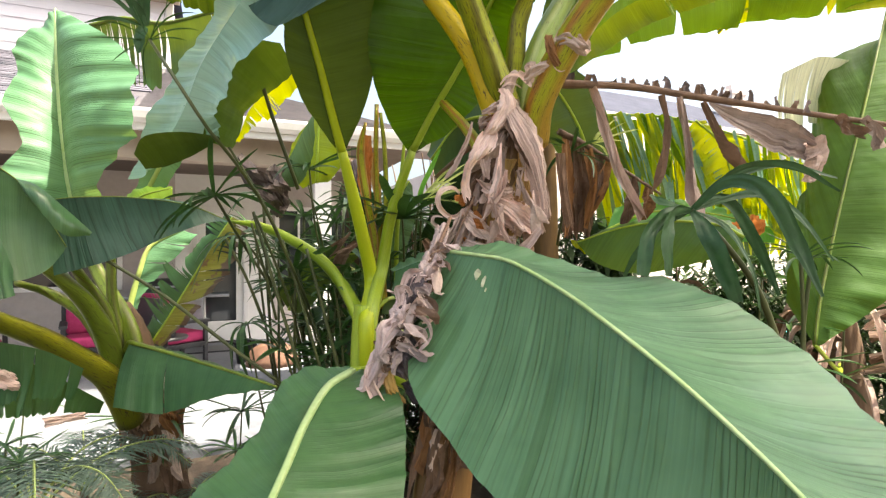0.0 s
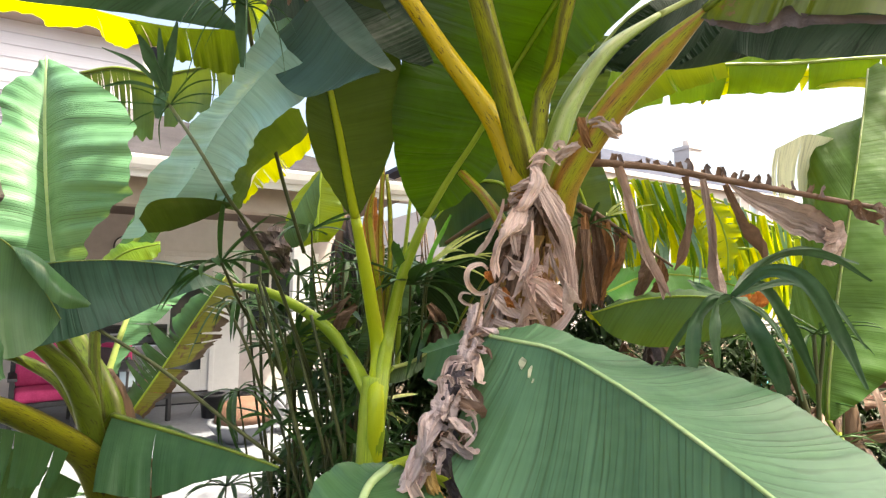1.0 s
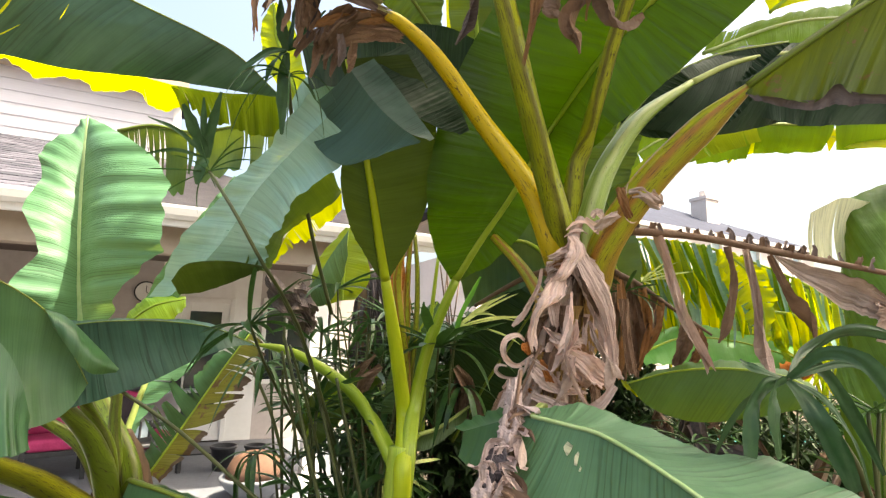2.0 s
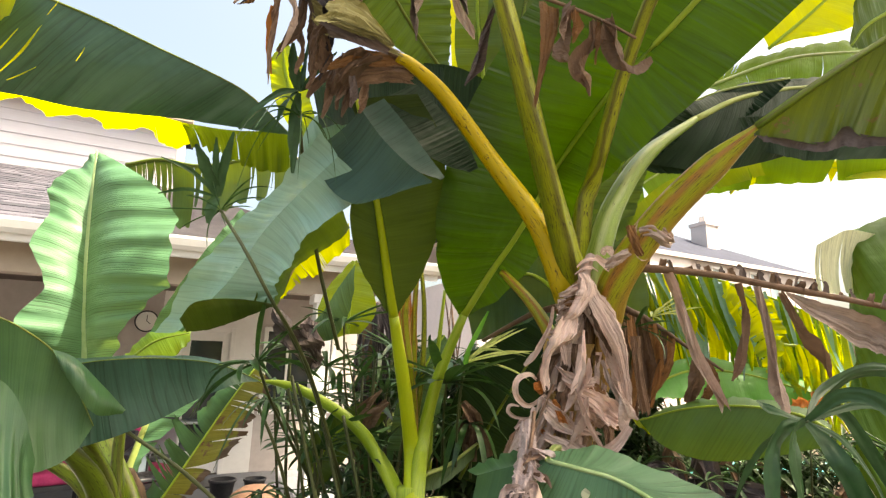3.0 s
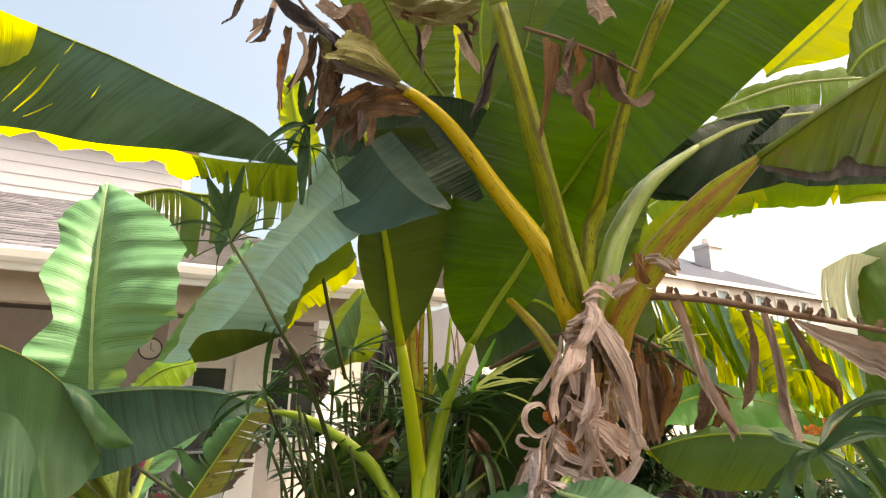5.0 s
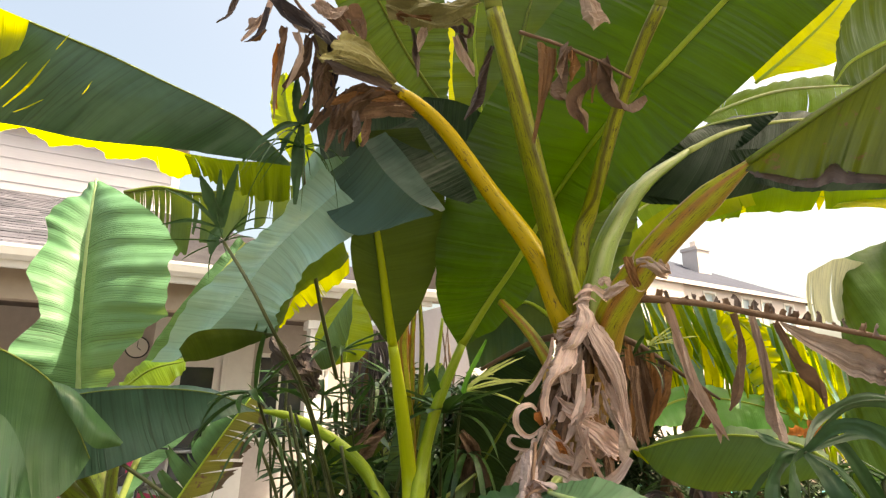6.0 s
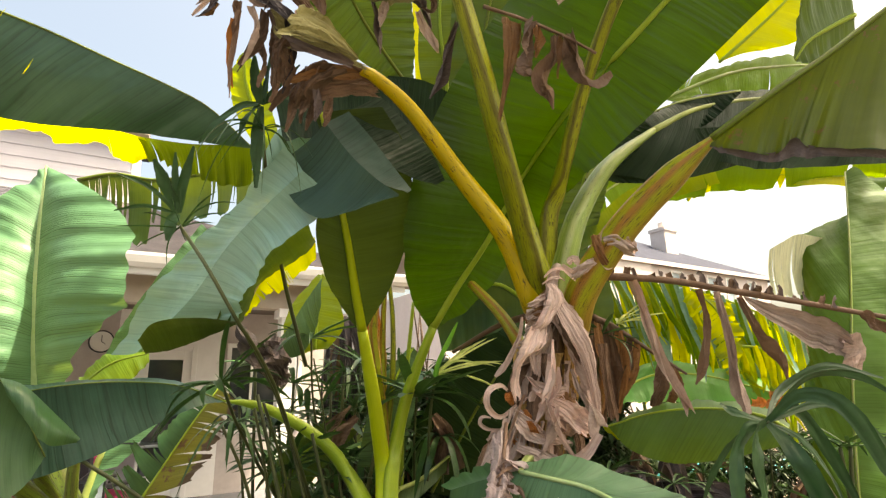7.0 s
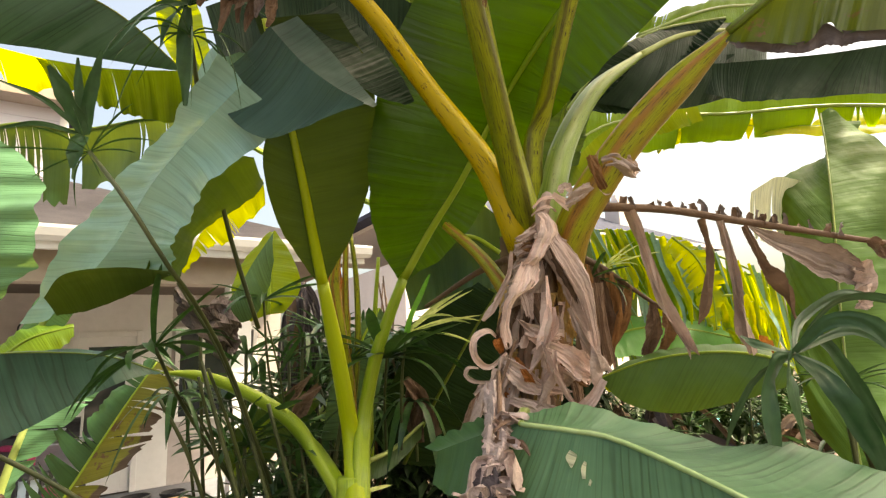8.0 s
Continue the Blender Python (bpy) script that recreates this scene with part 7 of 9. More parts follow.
    leaf(p, [(-0.708, 2.642, 2.226), (-0.798, 2.671, 2.103), (-0.869, 2.697, 1.994), (-0.973, 2.721, 1.884)], ([(-0.704, 2.626, 2.097), (-0.737, 2.66, 1.964), (-0.815, 2.685, 1.856), (-0.947, 2.709, 1.856)],), M_LEAF_BLUE, rib_on=False, nu=20, seed=145)
    flap(p, [(-1.077, 2.58, 2.003), (-0.974, 2.555, 1.922), (-0.895, 2.575, 1.864), (-0.862, 2.66, 1.75)], [(-1.066, 2.614, 1.878), (-0.975, 2.596, 1.774), (-0.928, 2.616, 1.708), (-0.894, 2.677, 1.681)], M_DEAD_MUD, seed=870)
    flap(p, [(-0.956, 2.623, 1.946), (-0.872, 2.593, 1.917), (-0.845, 2.64, 1.828)], [(-0.932, 2.664, 1.723), (-0.875, 2.639, 1.711), (-0.856, 2.66, 1.75)], M_DEAD_MUD, seed=871)
    leaf(p, [(-0.45, 2.902, 1.321), (-0.418, 2.89, 1.561), (-0.357, 2.892, 1.755), (-0.271, 2.91, 1.9)], ([(-0.549, 2.897, 1.32), (-0.512, 2.893, 1.533), (-0.445, 2.896, 1.726), (-0.301, 2.908, 1.899)], [(-0.324, 2.908, 1.322), (-0.283, 2.904, 1.535), (-0.241, 2.913, 1.7), (-0.254, 2.918, 1.871)]), M_LEAF_BLUE, rib=M_RIB, rib_r=(0.01, 0.004), nu=30, seed=46)
    leaf(p, [(-0.912, 2.806, 1.202), (-0.816, 2.815, 1.378), (-0.688, 2.846, 1.481), (-0.555, 2.898, 1.505)], ([(-0.966, 2.775, 1.306), (-0.843, 2.792, 1.458), (-0.688, 2.828, 1.548), (-0.555, 2.895, 1.518)], [(-0.831, 2.817, 1.177), (-0.734, 2.841, 1.299), (-0.632, 2.871, 1.4), (-0.549, 2.902, 1.491)]), M_LEAF, rib=M_RIB, rib_r=(0.01, 0.004), nu=30, seed=47)
    return p


young_plant()


# ---- the banana plant at the patio's edge ----
def patio_plant():
    p = thing("banana_plant", "banana plant with brown fibrous trunk beside the patio", "banana plant", "banana plants")
    stalk("pseudostem", [(-1.56, 2.75, -0.05), (-1.6, 2.74, 0.35), (-1.63, 2.68, 0.75), (-1.66, 2.58, 1.1), (-1.67, 2.53, 1.25)], (0.14, 0.125, 0.11, 0.09, 0.05), M_TRUNK, p, "trunk wrapped in brown dry sheaths", n=22, sides=18, wob=0.05, seed=5)
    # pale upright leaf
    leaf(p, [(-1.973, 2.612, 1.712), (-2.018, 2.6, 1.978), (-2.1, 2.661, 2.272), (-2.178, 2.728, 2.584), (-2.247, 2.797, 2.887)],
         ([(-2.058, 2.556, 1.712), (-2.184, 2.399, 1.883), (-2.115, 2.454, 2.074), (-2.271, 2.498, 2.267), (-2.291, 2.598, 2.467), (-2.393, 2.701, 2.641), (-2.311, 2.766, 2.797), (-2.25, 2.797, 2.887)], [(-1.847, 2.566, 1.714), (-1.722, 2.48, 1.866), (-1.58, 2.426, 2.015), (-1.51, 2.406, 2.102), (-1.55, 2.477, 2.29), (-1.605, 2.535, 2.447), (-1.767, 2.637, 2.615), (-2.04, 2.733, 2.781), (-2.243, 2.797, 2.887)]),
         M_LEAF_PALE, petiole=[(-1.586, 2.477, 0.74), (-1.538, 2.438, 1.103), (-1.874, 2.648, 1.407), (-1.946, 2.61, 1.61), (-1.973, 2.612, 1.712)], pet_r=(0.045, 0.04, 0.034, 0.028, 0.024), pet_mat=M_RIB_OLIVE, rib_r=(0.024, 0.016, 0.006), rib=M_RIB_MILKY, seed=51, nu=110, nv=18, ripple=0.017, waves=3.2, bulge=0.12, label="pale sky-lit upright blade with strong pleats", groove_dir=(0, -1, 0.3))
    # near blades arching towards the camera
    leaf(p, [(-1.805, 1.56, 1.88), (-1.654, 1.58, 1.889), (-1.581, 1.62, 1.867), (-1.507, 1.67, 1.824), (-1.441, 1.73, 1.755), (-1.387, 1.77, 1.656), (-1.33, 1.8, 1.534)], ([(-1.597, 1.5, 1.393), (-1.487, 1.54, 1.4), (-1.434, 1.58, 1.412), (-1.399, 1.62, 1.419), (-1.368, 1.67, 1.424), (-1.336, 1.72, 1.453), (-1.327, 1.79, 1.519)],),
         M_LEAF_SATIN, petiole=[(-1.592, 2.477, 0.74), (-1.576, 2.355, 1.012), (-1.563, 2.234, 1.235), (-1.6, 2.05, 1.442), (-1.8, 1.8, 1.7), (-1.805, 1.56, 1.88)], pet_r=(0.06, 0.05, 0.042, 0.034, 0.02, 0.01), rib_r=(0.004, 0.002), rib=M_RIB_OLIVE, pet_mat=M_RIB_OLIVE, seed=52, ripple=0.006, waves=1.5, bulge=0.12, nu=50, nv=14, label="near blade drooping beside the camera", groove_dir=(0, -0.5, 1))
    leaf(p, [(-1.453, 1.725, 1.768), (-1.378, 1.735, 1.742), (-1.301, 1.765, 1.664), (-1.233, 1.8, 1.584)], ([(-1.398, 1.7, 1.718), (-1.334, 1.7, 1.647), (-1.288, 1.74, 1.574), (-1.242, 1.8, 1.573)],), M_LEAF_SMOOTH, rib_on=False, ripple=0.003, bulge=-0.22, nu=24, seed=53, label="curled lip of the near blade")
    leaf(p, [(-1.573, 1.5, 1.695), (-1.455, 1.53, 1.684), (-1.419, 1.56, 1.658), (-1.373, 1.58, 1.576), (-1.338, 1.6, 1.459)], ([(-1.441, 1.46, 1.356), (-1.362, 1.48, 1.365), (-1.323, 1.5, 1.374), (-1.304, 1.53, 1.373), (-1.311, 1.58, 1.381)],), M_LEAF_SMOOTH, rib_on=False, ripple=0.006, nu=30, seed=54)
    leaf(p, [(-1.519, 1.59, 1.588), (-1.497, 1.606, 1.572), (-1.466, 1.622, 1.558), (-1.456, 1.646, 1.55)], ([(-1.52, 1.615, 1.496), (-1.497, 1.625, 1.503), (-1.482, 1.635, 1.509), (-1.467, 1.648, 1.537)],), M_LEAF_SICK, rib_on=False, nu=8, seed=55)
    # thick stalk going off to the left, low
    leaf(p, [(-1.636, 1.726, 1.326), (-1.621, 1.476, 1.394), (-1.531, 1.232, 1.385)], ([(-1.635, 1.725, 1.452), (-1.677, 1.52, 1.529), (-1.531, 1.232, 1.441)], [(-1.587, 1.681, 1.151), (-1.566, 1.432, 1.106), (-1.468, 1.189, 1.173)]), M_LEAF, petiole=[(-1.583, 2.488, 0.696), (-1.576, 2.356, 0.907), (-1.589, 2.234, 1.024), (-1.635, 2.048, 1.166), (-1.659, 1.875, 1.258), (-1.636, 1.726, 1.326)], pet_r=(0.062, 0.06, 0.054, 0.046, 0.038, 0.03), pet_mat=M_RIB_MOTTLED, rib_r=(0.024, 0.01), seed=56, groove_dir=(-0.2, -0.4, 1))
    for i, (pts, r) in enumerate((([(-1.592, 2.477, 0.74), (-1.584, 2.385, 1.006), (-1.6, 2.352, 1.221), (-1.649, 2.276, 1.382), (-1.628, 2.127, 1.509)], (0.05, 0.04, 0.034, 0.025)), ([(-1.592, 2.477, 0.74), (-1.592, 2.434, 1.049), (-1.631, 2.429, 1.266), (-1.64, 2.427, 1.482), (-1.628, 2.427, 1.643)], (0.045, 0.034, 0.028, 0.024)), ([(-1.592, 2.477, 0.74), (-1.61, 2.383, 1.006), (-1.689, 2.324, 1.224), (-1.801, 2.264, 1.332), (-1.819, 2.112, 1.392)], (0.04, 0.034, 0.03, 0.02)))):
        stalk("petiole", pts, tuple(0.8 * v for v in r), M_RIB_OLIVE, p, groove=0.4, groove_dir=(0, -1, 0.6), sides=12, seed=i)
    # blade hanging torn below the thick stalk
    leaf(p, [(-1.656, 1.725, 1.239), (-1.597, 1.881, 1.131), (-1.551, 2.036, 1.006), (-1.543, 2.259, 0.852)], ([(-1.608, 1.681, 0.887), (-1.575, 1.835, 0.843), (-1.556, 1.987, 0.841), (-1.536, 2.22, 0.799)],), M_LEAF_SATIN, rib_on=False, tears=(6,), gap=0.02, jag=0.3, seed=156, label="torn green blade hanging from the thick stalk")
    for i, (one, other) in enumerate((([(-1.579, 1.752, 1.137), (-1.558, 1.774, 1.112), (-1.535, 1.816, 1.079)], [(-1.579, 1.753, 1.074), (-1.549, 1.775, 1.033), (-1.523, 1.818, 1.022)]), ([(-1.547, 1.937, 0.883), (-1.512, 1.99, 0.878), (-1.477, 2.064, 0.872)], [(-1.536, 1.938, 0.844), (-1.499, 1.992, 0.849), (-1.455, 2.066, 0.849)]))):
        flap(p, one, other, M_DEAD, seed=890 + i, n=12)
    leaf(p, [(-1.598, 1.8, 1.198), (-1.462, 1.85, 1.157), (-1.348, 1.9, 1.082)], ([(-1.586, 1.78, 0.898), (-1.494, 1.83, 0.92), (-1.398, 1.88, 0.93)],), M_LEAF_SATIN, rib_on=False, tears=(3,), gap=0.03, jag=0.25, nu=30, seed=157, label="torn green blade hanging below the stalk")
    # low blade reaching over the patio
    leaf(p, [(-1.497, 2.361, 1.1), (-1.279, 2.32, 1.06), (-0.975, 2.245, 1.004), (-0.713, 2.157, 0.957)], ([(-1.53, 2.389, 1.101), (-1.315, 2.377, 1.067), (-0.995, 2.283, 1.008), (-0.721, 2.176, 0.957)], [(-1.427, 2.148, 0.866), (-1.207, 2.167, 0.836), (-0.983, 2.165, 0.905), (-0.721, 2.146, 0.949)]), M_LEAF_SATIN, rib=M_RIB_OLIVE, pet_mat=M_RIB_OLIVE, rib_r=(0.012, 0.005), petiole=[(-1.586, 2.415, 0.999), (-1.497, 2.361, 1.1)], seed=57, ripple=0.004, tears=((), (0.33,)), gap=0.008, label="dark green torn blade over the patio")
    # yellowing torn leaf
    leaf(p, [(-1.606, 2.687, 1.04), (-1.539, 2.727, 1.169), (-1.454, 2.765, 1.332), (-1.335, 2.798, 1.545), (-1.24, 2.836, 1.707)], ([(-1.735, 2.73, 1.112), (-1.728, 2.812, 1.325), (-1.655, 2.848, 1.497), (-1.519, 2.887, 1.647), (-1.338, 2.881, 1.753)],), M_LEAF_SATIN, rib=M_RIB, petiole=[(-1.573, 2.436, 0.995), (-1.606, 2.687, 1.04)], rib_r=(0.01, 0.006), tears=(17,), gap=0.03, jag=0.45, seed=58, label="pale torn half of a withering blade")
    leaf(p, [(-1.6, 2.677, 1.042), (-1.533, 2.717, 1.17), (-1.448, 2.755, 1.333), (-1.33, 2.788, 1.545), (-1.236, 2.826, 1.706)], ([(-1.503, 2.639, 1.038), (-1.332, 2.676, 1.219), (-1.189, 2.713, 1.394), (-1.111, 2.752, 1.533), (-1.126, 2.79, 1.677)],), M_LEAF_SICK, rib_on=False, tears=(11,), gap=0.02, jag=0.4, sag=0.03, seed=158, label="yellowing torn half with brown shreds")
    ragged(p, [(-1.56, 2.75, 0.0), (-1.6, 2.74, 0.35), (-1.63, 2.68, 0.75), (-1.66, 2.58, 1.0)], 0.13, 34, 62, (M_DEAD_DARK, M_DEAD_RUST, M_DEAD_DARK, M_DEAD_TAUPE))
    leaf(p, [(-1.791, 2.729, 1.111), (-1.782, 2.768, 1.244), (-1.757, 2.804, 1.412), (-1.715, 2.842, 1.556), (-1.591, 2.936, 1.647)], ([(-1.763, 2.729, 1.112), (-1.725, 2.766, 1.273), (-1.626, 2.806, 1.412), (-1.563, 2.897, 1.526), (-1.498, 2.94, 1.617)],), M_LEAF_PALE, rib=M_RIB_LIGHT, rib_r=(0.02, 0.008), seed=59, tears=(4,))
    # small leaves behind the pale one
    leaf(p, [(-1.964, 2.916, 1.739), (-1.842, 2.946, 1.845), (-1.684, 2.993, 1.894)], ([(-2.012, 2.958, 1.769), (-1.903, 2.982, 1.891), (-1.71, 3.039, 1.908)], [(-1.873, 2.877, 1.711), (-1.753, 2.927, 1.741), (-1.658, 2.955, 1.846)]), M_LEAF_LIT, rib=M_RIB_OLIVE, rib_r=(0.008, 0.004), nu=18, seed=60)
    leaf(p, [(-1.934, 3.021, 1.74), (-1.773, 3.006, 2.018), (-1.572, 2.982, 2.338), (-1.451, 3.025, 2.585)], ([(-1.966, 3.012, 1.77), (-1.868, 3.001, 2.017), (-1.637, 2.97, 2.368), (-1.484, 3.014, 2.617)], [(-1.872, 3.025, 1.741), (-1.709, 3.026, 1.957), (-1.508, 3.002, 2.276), (-1.418, 3.035, 2.553)]), M_LEAF_PALE, rib=M_RIB_LIGHT, rib_r=(0.016, 0.006), seed=61)
    return p


patio_plant()


# ---- leaves of plants standing outside the view ----
def side_plants():
    p = thing("banana_plant", "banana plant with long dark leaf and sunlit fringe", "banana plant", "banana plants")
    stalk("pseudostem", [(-3.1, 2.3, -0.05), (-3.05, 2.25, 1.2), (-3.0, 2.2, 2.4), (-2.95, 2.15, 3.0)], (0.13, 0.11, 0.09, 0.06), M_STEM, p, n=16, sides=16, wob=0.04, seed=6)
    leaf(p, [(-2.324, 1.5, 3.231), (-2.051, 1.55, 3.119), (-1.847, 1.6, 3.041), (-1.684, 1.67, 2.996), (-1.509, 1.74, 2.946), (-1.314, 1.8, 2.87), (-1.117, 1.87, 2.797), (-1.006, 1.94, 2.75), (-0.878, 2.03, 2.639)],
         (None, [(-2.674, 1.55, 2.686), (-2.397, 1.58, 2.656), (-2.164, 1.66, 2.665), (-1.995, 1.72, 2.671), (-1.8, 1.78, 2.668), (-1.598, 1.84, 2.645), (-1.363, 1.9, 2.645), (-1.172, 1.97, 2.65), (-0.884, 2.04, 2.63)]),
         M_LEAF_VEINED, rib_r=(0.005, 0.004, 0.002), rib=M_RIB_OLIVE, petiole=[(-2.97, 2.17, 2.8), (-2.8, 1.8, 3.2), (-2.324, 1.5, 3.231)], tears=((), ()), gap=0.012, ripple=0.007, waves=5, seed=71, nu=80, nv=12, label="long dark green blade hanging from its midrib")
    leaf(p, [(-2.025, 1.508, 3.108), (-1.87, 1.536, 3.034), (-1.761, 1.563, 2.993), (-1.679, 1.583, 2.966)], ([(-2.007, 1.595, 2.722), (-1.861, 1.595, 2.785), (-1.773, 1.6, 2.818), (-1.707, 1.601, 2.861)],), M_LEAF_THIN, rib_on=False, ripple=0.003, nu=16, seed=171, label="sunlit yellow end of the blade")
    # light through slits, imitated by yellow slivers laid over the whole blade
    for i, (one, other) in enumerate((([(-1.791, 1.682, 2.691), (-1.695, 1.65, 2.754), (-1.616, 1.63, 2.844)], [(-1.782, 1.683, 2.687), (-1.663, 1.652, 2.752), (-1.612, 1.631, 2.842)]), ([(-1.822, 1.663, 2.72), (-1.758, 1.643, 2.769), (-1.695, 1.629, 2.832)], [(-1.819, 1.663, 2.716), (-1.742, 1.645, 2.765), (-1.691, 1.63, 2.83)]), ([(-1.603, 1.63, 2.884), (-1.572, 1.616, 2.905), (-1.549, 1.61, 2.932)], [(-1.599, 1.631, 2.88), (-1.565, 1.617, 2.901), (-1.544, 1.61, 2.93)]), ([(-1.522, 1.69, 2.745), (-1.499, 1.677, 2.764), (-1.483, 1.672, 2.787)], [(-1.518, 1.691, 2.743), (-1.491, 1.679, 2.76), (-1.481, 1.673, 2.785)]), ([(-1.763, 1.696, 2.678), (-1.711, 1.686, 2.692), (-1.651, 1.681, 2.719)], [(-1.759, 1.698, 2.674), (-1.703, 1.689, 2.684), (-1.649, 1.683, 2.715)]))):
        thin = [tuple(vec(a) * 0.6 + vec(b) * 0.4) for a, b in zip(one, other)]
        leaf(p, one, (thin,), M_LEAF_THIN, rib_on=False, ripple=0.0, bulge=0.0, nu=10, nv=3, seed=172 + i, name="torn_slit")
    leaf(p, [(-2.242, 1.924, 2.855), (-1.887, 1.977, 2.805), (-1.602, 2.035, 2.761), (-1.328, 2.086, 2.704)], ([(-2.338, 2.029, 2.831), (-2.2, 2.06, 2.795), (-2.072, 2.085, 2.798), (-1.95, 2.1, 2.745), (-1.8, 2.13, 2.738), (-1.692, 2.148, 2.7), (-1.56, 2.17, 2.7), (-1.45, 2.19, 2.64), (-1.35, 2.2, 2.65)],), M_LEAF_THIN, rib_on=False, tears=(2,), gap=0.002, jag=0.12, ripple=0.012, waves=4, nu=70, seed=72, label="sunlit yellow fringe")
    leaf(p, [(-1.36, 2.083, 2.71), (-1.149, 2.128, 2.695), (-0.923, 2.186, 2.719)], ([(-1.36, 2.205, 2.64), (-1.25, 2.235, 2.6), (-1.168, 2.255, 2.588), (-1.06, 2.28, 2.56), (-0.969, 2.317, 2.57)],), M_LEAF_GOLDEN, rib_on=False, tears=(3,), gap=0.006, jag=0.2, ripple=0.012, nu=40, seed=173, label="golden olive tail of the blade")
    leaf(p, [(-2.279, 3.097, 2.924), (-2.066, 3.098, 2.96), (-1.817, 3.12, 2.929), (-1.422, 3.032, 2.946), (-1.149, 2.952, 2.911)], ([(-2.28, 3.148, 2.735), (-2.067, 3.187, 2.634), (-1.818, 3.208, 2.602), (-1.423, 3.095, 2.713), (-1.15, 2.996, 2.75)],), M_LEAF_DEEP, rib=M_RIB_OLIVE, rib_r=(0.012, 0.006), tears=(16,), gap=0.014, jag=0.45, sag=0.12, seed=73)
    p = thing("banana_plant", "banana plant with large upright leaves by the pool", "banana plant", "banana plants")
    stalk("pseudostem", [(2.0, 2.95, -0.05), (2.0, 2.95, 0.7), (1.95, 2.95, 1.3)], (0.13, 0.11, 0.07), M_TRUNK, p, n=14, sides=16, wob=0.05, seed=7)
    leaf(p, [(1.438, 2.25, 1.131), (1.487, 2.3, 1.282), (1.578, 2.38, 1.487), (1.706, 2.48, 1.781), (1.872, 2.6, 2.154), (2.055, 2.75, 2.545), (2.219, 2.9, 2.861)],
         ([(1.409, 2.4, 1.291), (1.551, 2.6, 1.64), (1.704, 2.75, 1.853), (1.793, 2.85, 2.094), (1.849, 2.9, 2.286), (1.929, 2.95, 2.491), (2.171, 3, 2.603), (2.489, 3.05, 2.713), (2.655, 3.1, 2.902)], [(1.455, 2.25, 1.127), (1.624, 2.25, 1.243), (1.893, 2.3, 1.44), (2.149, 2.4, 1.763), (2.285, 2.5, 2.138), (2.368, 2.7, 2.564), (2.273, 2.9, 2.887)]),
         M_LEAF_CALM, petiole=[(1.97, 2.95, 0.95), (1.75, 2.6, 0.95), (1.438, 2.25, 1.131)], rib_r=(0.008, 0.004), rib=M_RIB_OLIVE, seed=74, nu=90, nv=14, ripple=0.01, waves=4, label="large upright green blade with a sun-bleached edge")
    leaf(p, [(1.6, 2.75, 2.37), (1.7, 2.78, 2.42), (1.82, 2.82, 2.47), (1.98, 2.86, 2.46)], ([(1.57, 2.75, 2.12), (1.66, 2.78, 2.11), (1.75, 2.82, 2.1), (1.84, 2.86, 2.1)],), M_LEAF_BLEACH, rib_on=False, tears=(6,), gap=0.012, jag=0.1, ripple=0.004, nu=40, seed=92, label="sun-bleached torn strips")
    leaf(p, [(1.672, 3.5, 2.225), (1.772, 3.5, 2.204), (1.854, 3.5, 2.176)], ([(1.696, 3.5, 2.112), (1.78, 3.5, 2.078), (1.829, 3.5, 2.085)],), M_LEAF_BLEACH, rib_on=False, tears=(3,), gap=0.02, jag=0.12, seed=93, label="sun-bleached torn strips")
    skirt = stalk("dead_sheath", [(2.0, 2.95, 1.0), (1.99, 2.93, 0.8), (1.98, 2.92, 0.6)], (0.02, 0.016, 0.01), M_DEAD_DARK, p, "skirt of brown dead leaves round the stem", n=8, sides=7)
    rng = np.random.default_rng(23)
    for i in range(26):
        a = rng.uniform(2.6, 6.0)
        q = vec((2.0 + 0.1 * math.cos(a), 2.95 + 0.1 * math.sin(a), rng.uniform(0.85, 1.25)))
        far = vec((math.cos(a), math.sin(a), 0)) * rng.uniform(0.15, 0.5)
        w = rng.uniform(0.03, 0.07)
        strip(skirt, [q, q + far * 0.5 + vec((0, 0, 0.03)), q + far - vec((0, 0, rng.uniform(0.1, 0.4)))], (w * 0.6, w, w * 0.3), (M_DEAD, M_DEAD_DARK, M_DEAD_TAUPE)[i % 3], seed=930 + i, twist=1.4, curl=0.4, n=12)
    # torn leaves hanging in strips, lit through
    torn_curtain(p, [(0.808, 3.3, 2.333), (1.016, 3.3, 2.326), (1.28, 3.3, 2.299), (1.565, 3.3, 2.211), (1.838, 3.3, 2.099), (2.126, 3.3, 1.938)], 64, (0.35, 0.62), (0.16, 0.02), (M_LEAF_SUNNY, M_LEAF_THIN, M_LEAF_SHEEN, M_LEAF_LIT, M_LEAF_SHEEN, M_LEAF_THIN), 410, "torn yellow-green blade hanging in sunlit strips")
    torn_curtain(p, [(0.852, 3.55, 2.341), (1.25, 3.55, 2.341), (1.628, 3.55, 2.232), (1.923, 3.55, 2.104), (2.36, 3.55, 1.885)], 60, (0.45, 0.85), (0.1, 0.0), (M_LEAF_THIN, M_LEAF_LIT, M_LEAF_THIN, M_LEAF_SUNNY), 411, "torn green blade hanging in strips")
    torn_curtain(p, [(1.548, 3.1, 1.893), (1.679, 3.1, 1.879), (1.813, 3.1, 1.807)], 12, (0.22, 0.34), (0.1, 0.0), (M_LEAF_THIN, M_LEAF_THIN, M_LEAF_LIT), 412, "yellow sunlit strips of a torn blade")
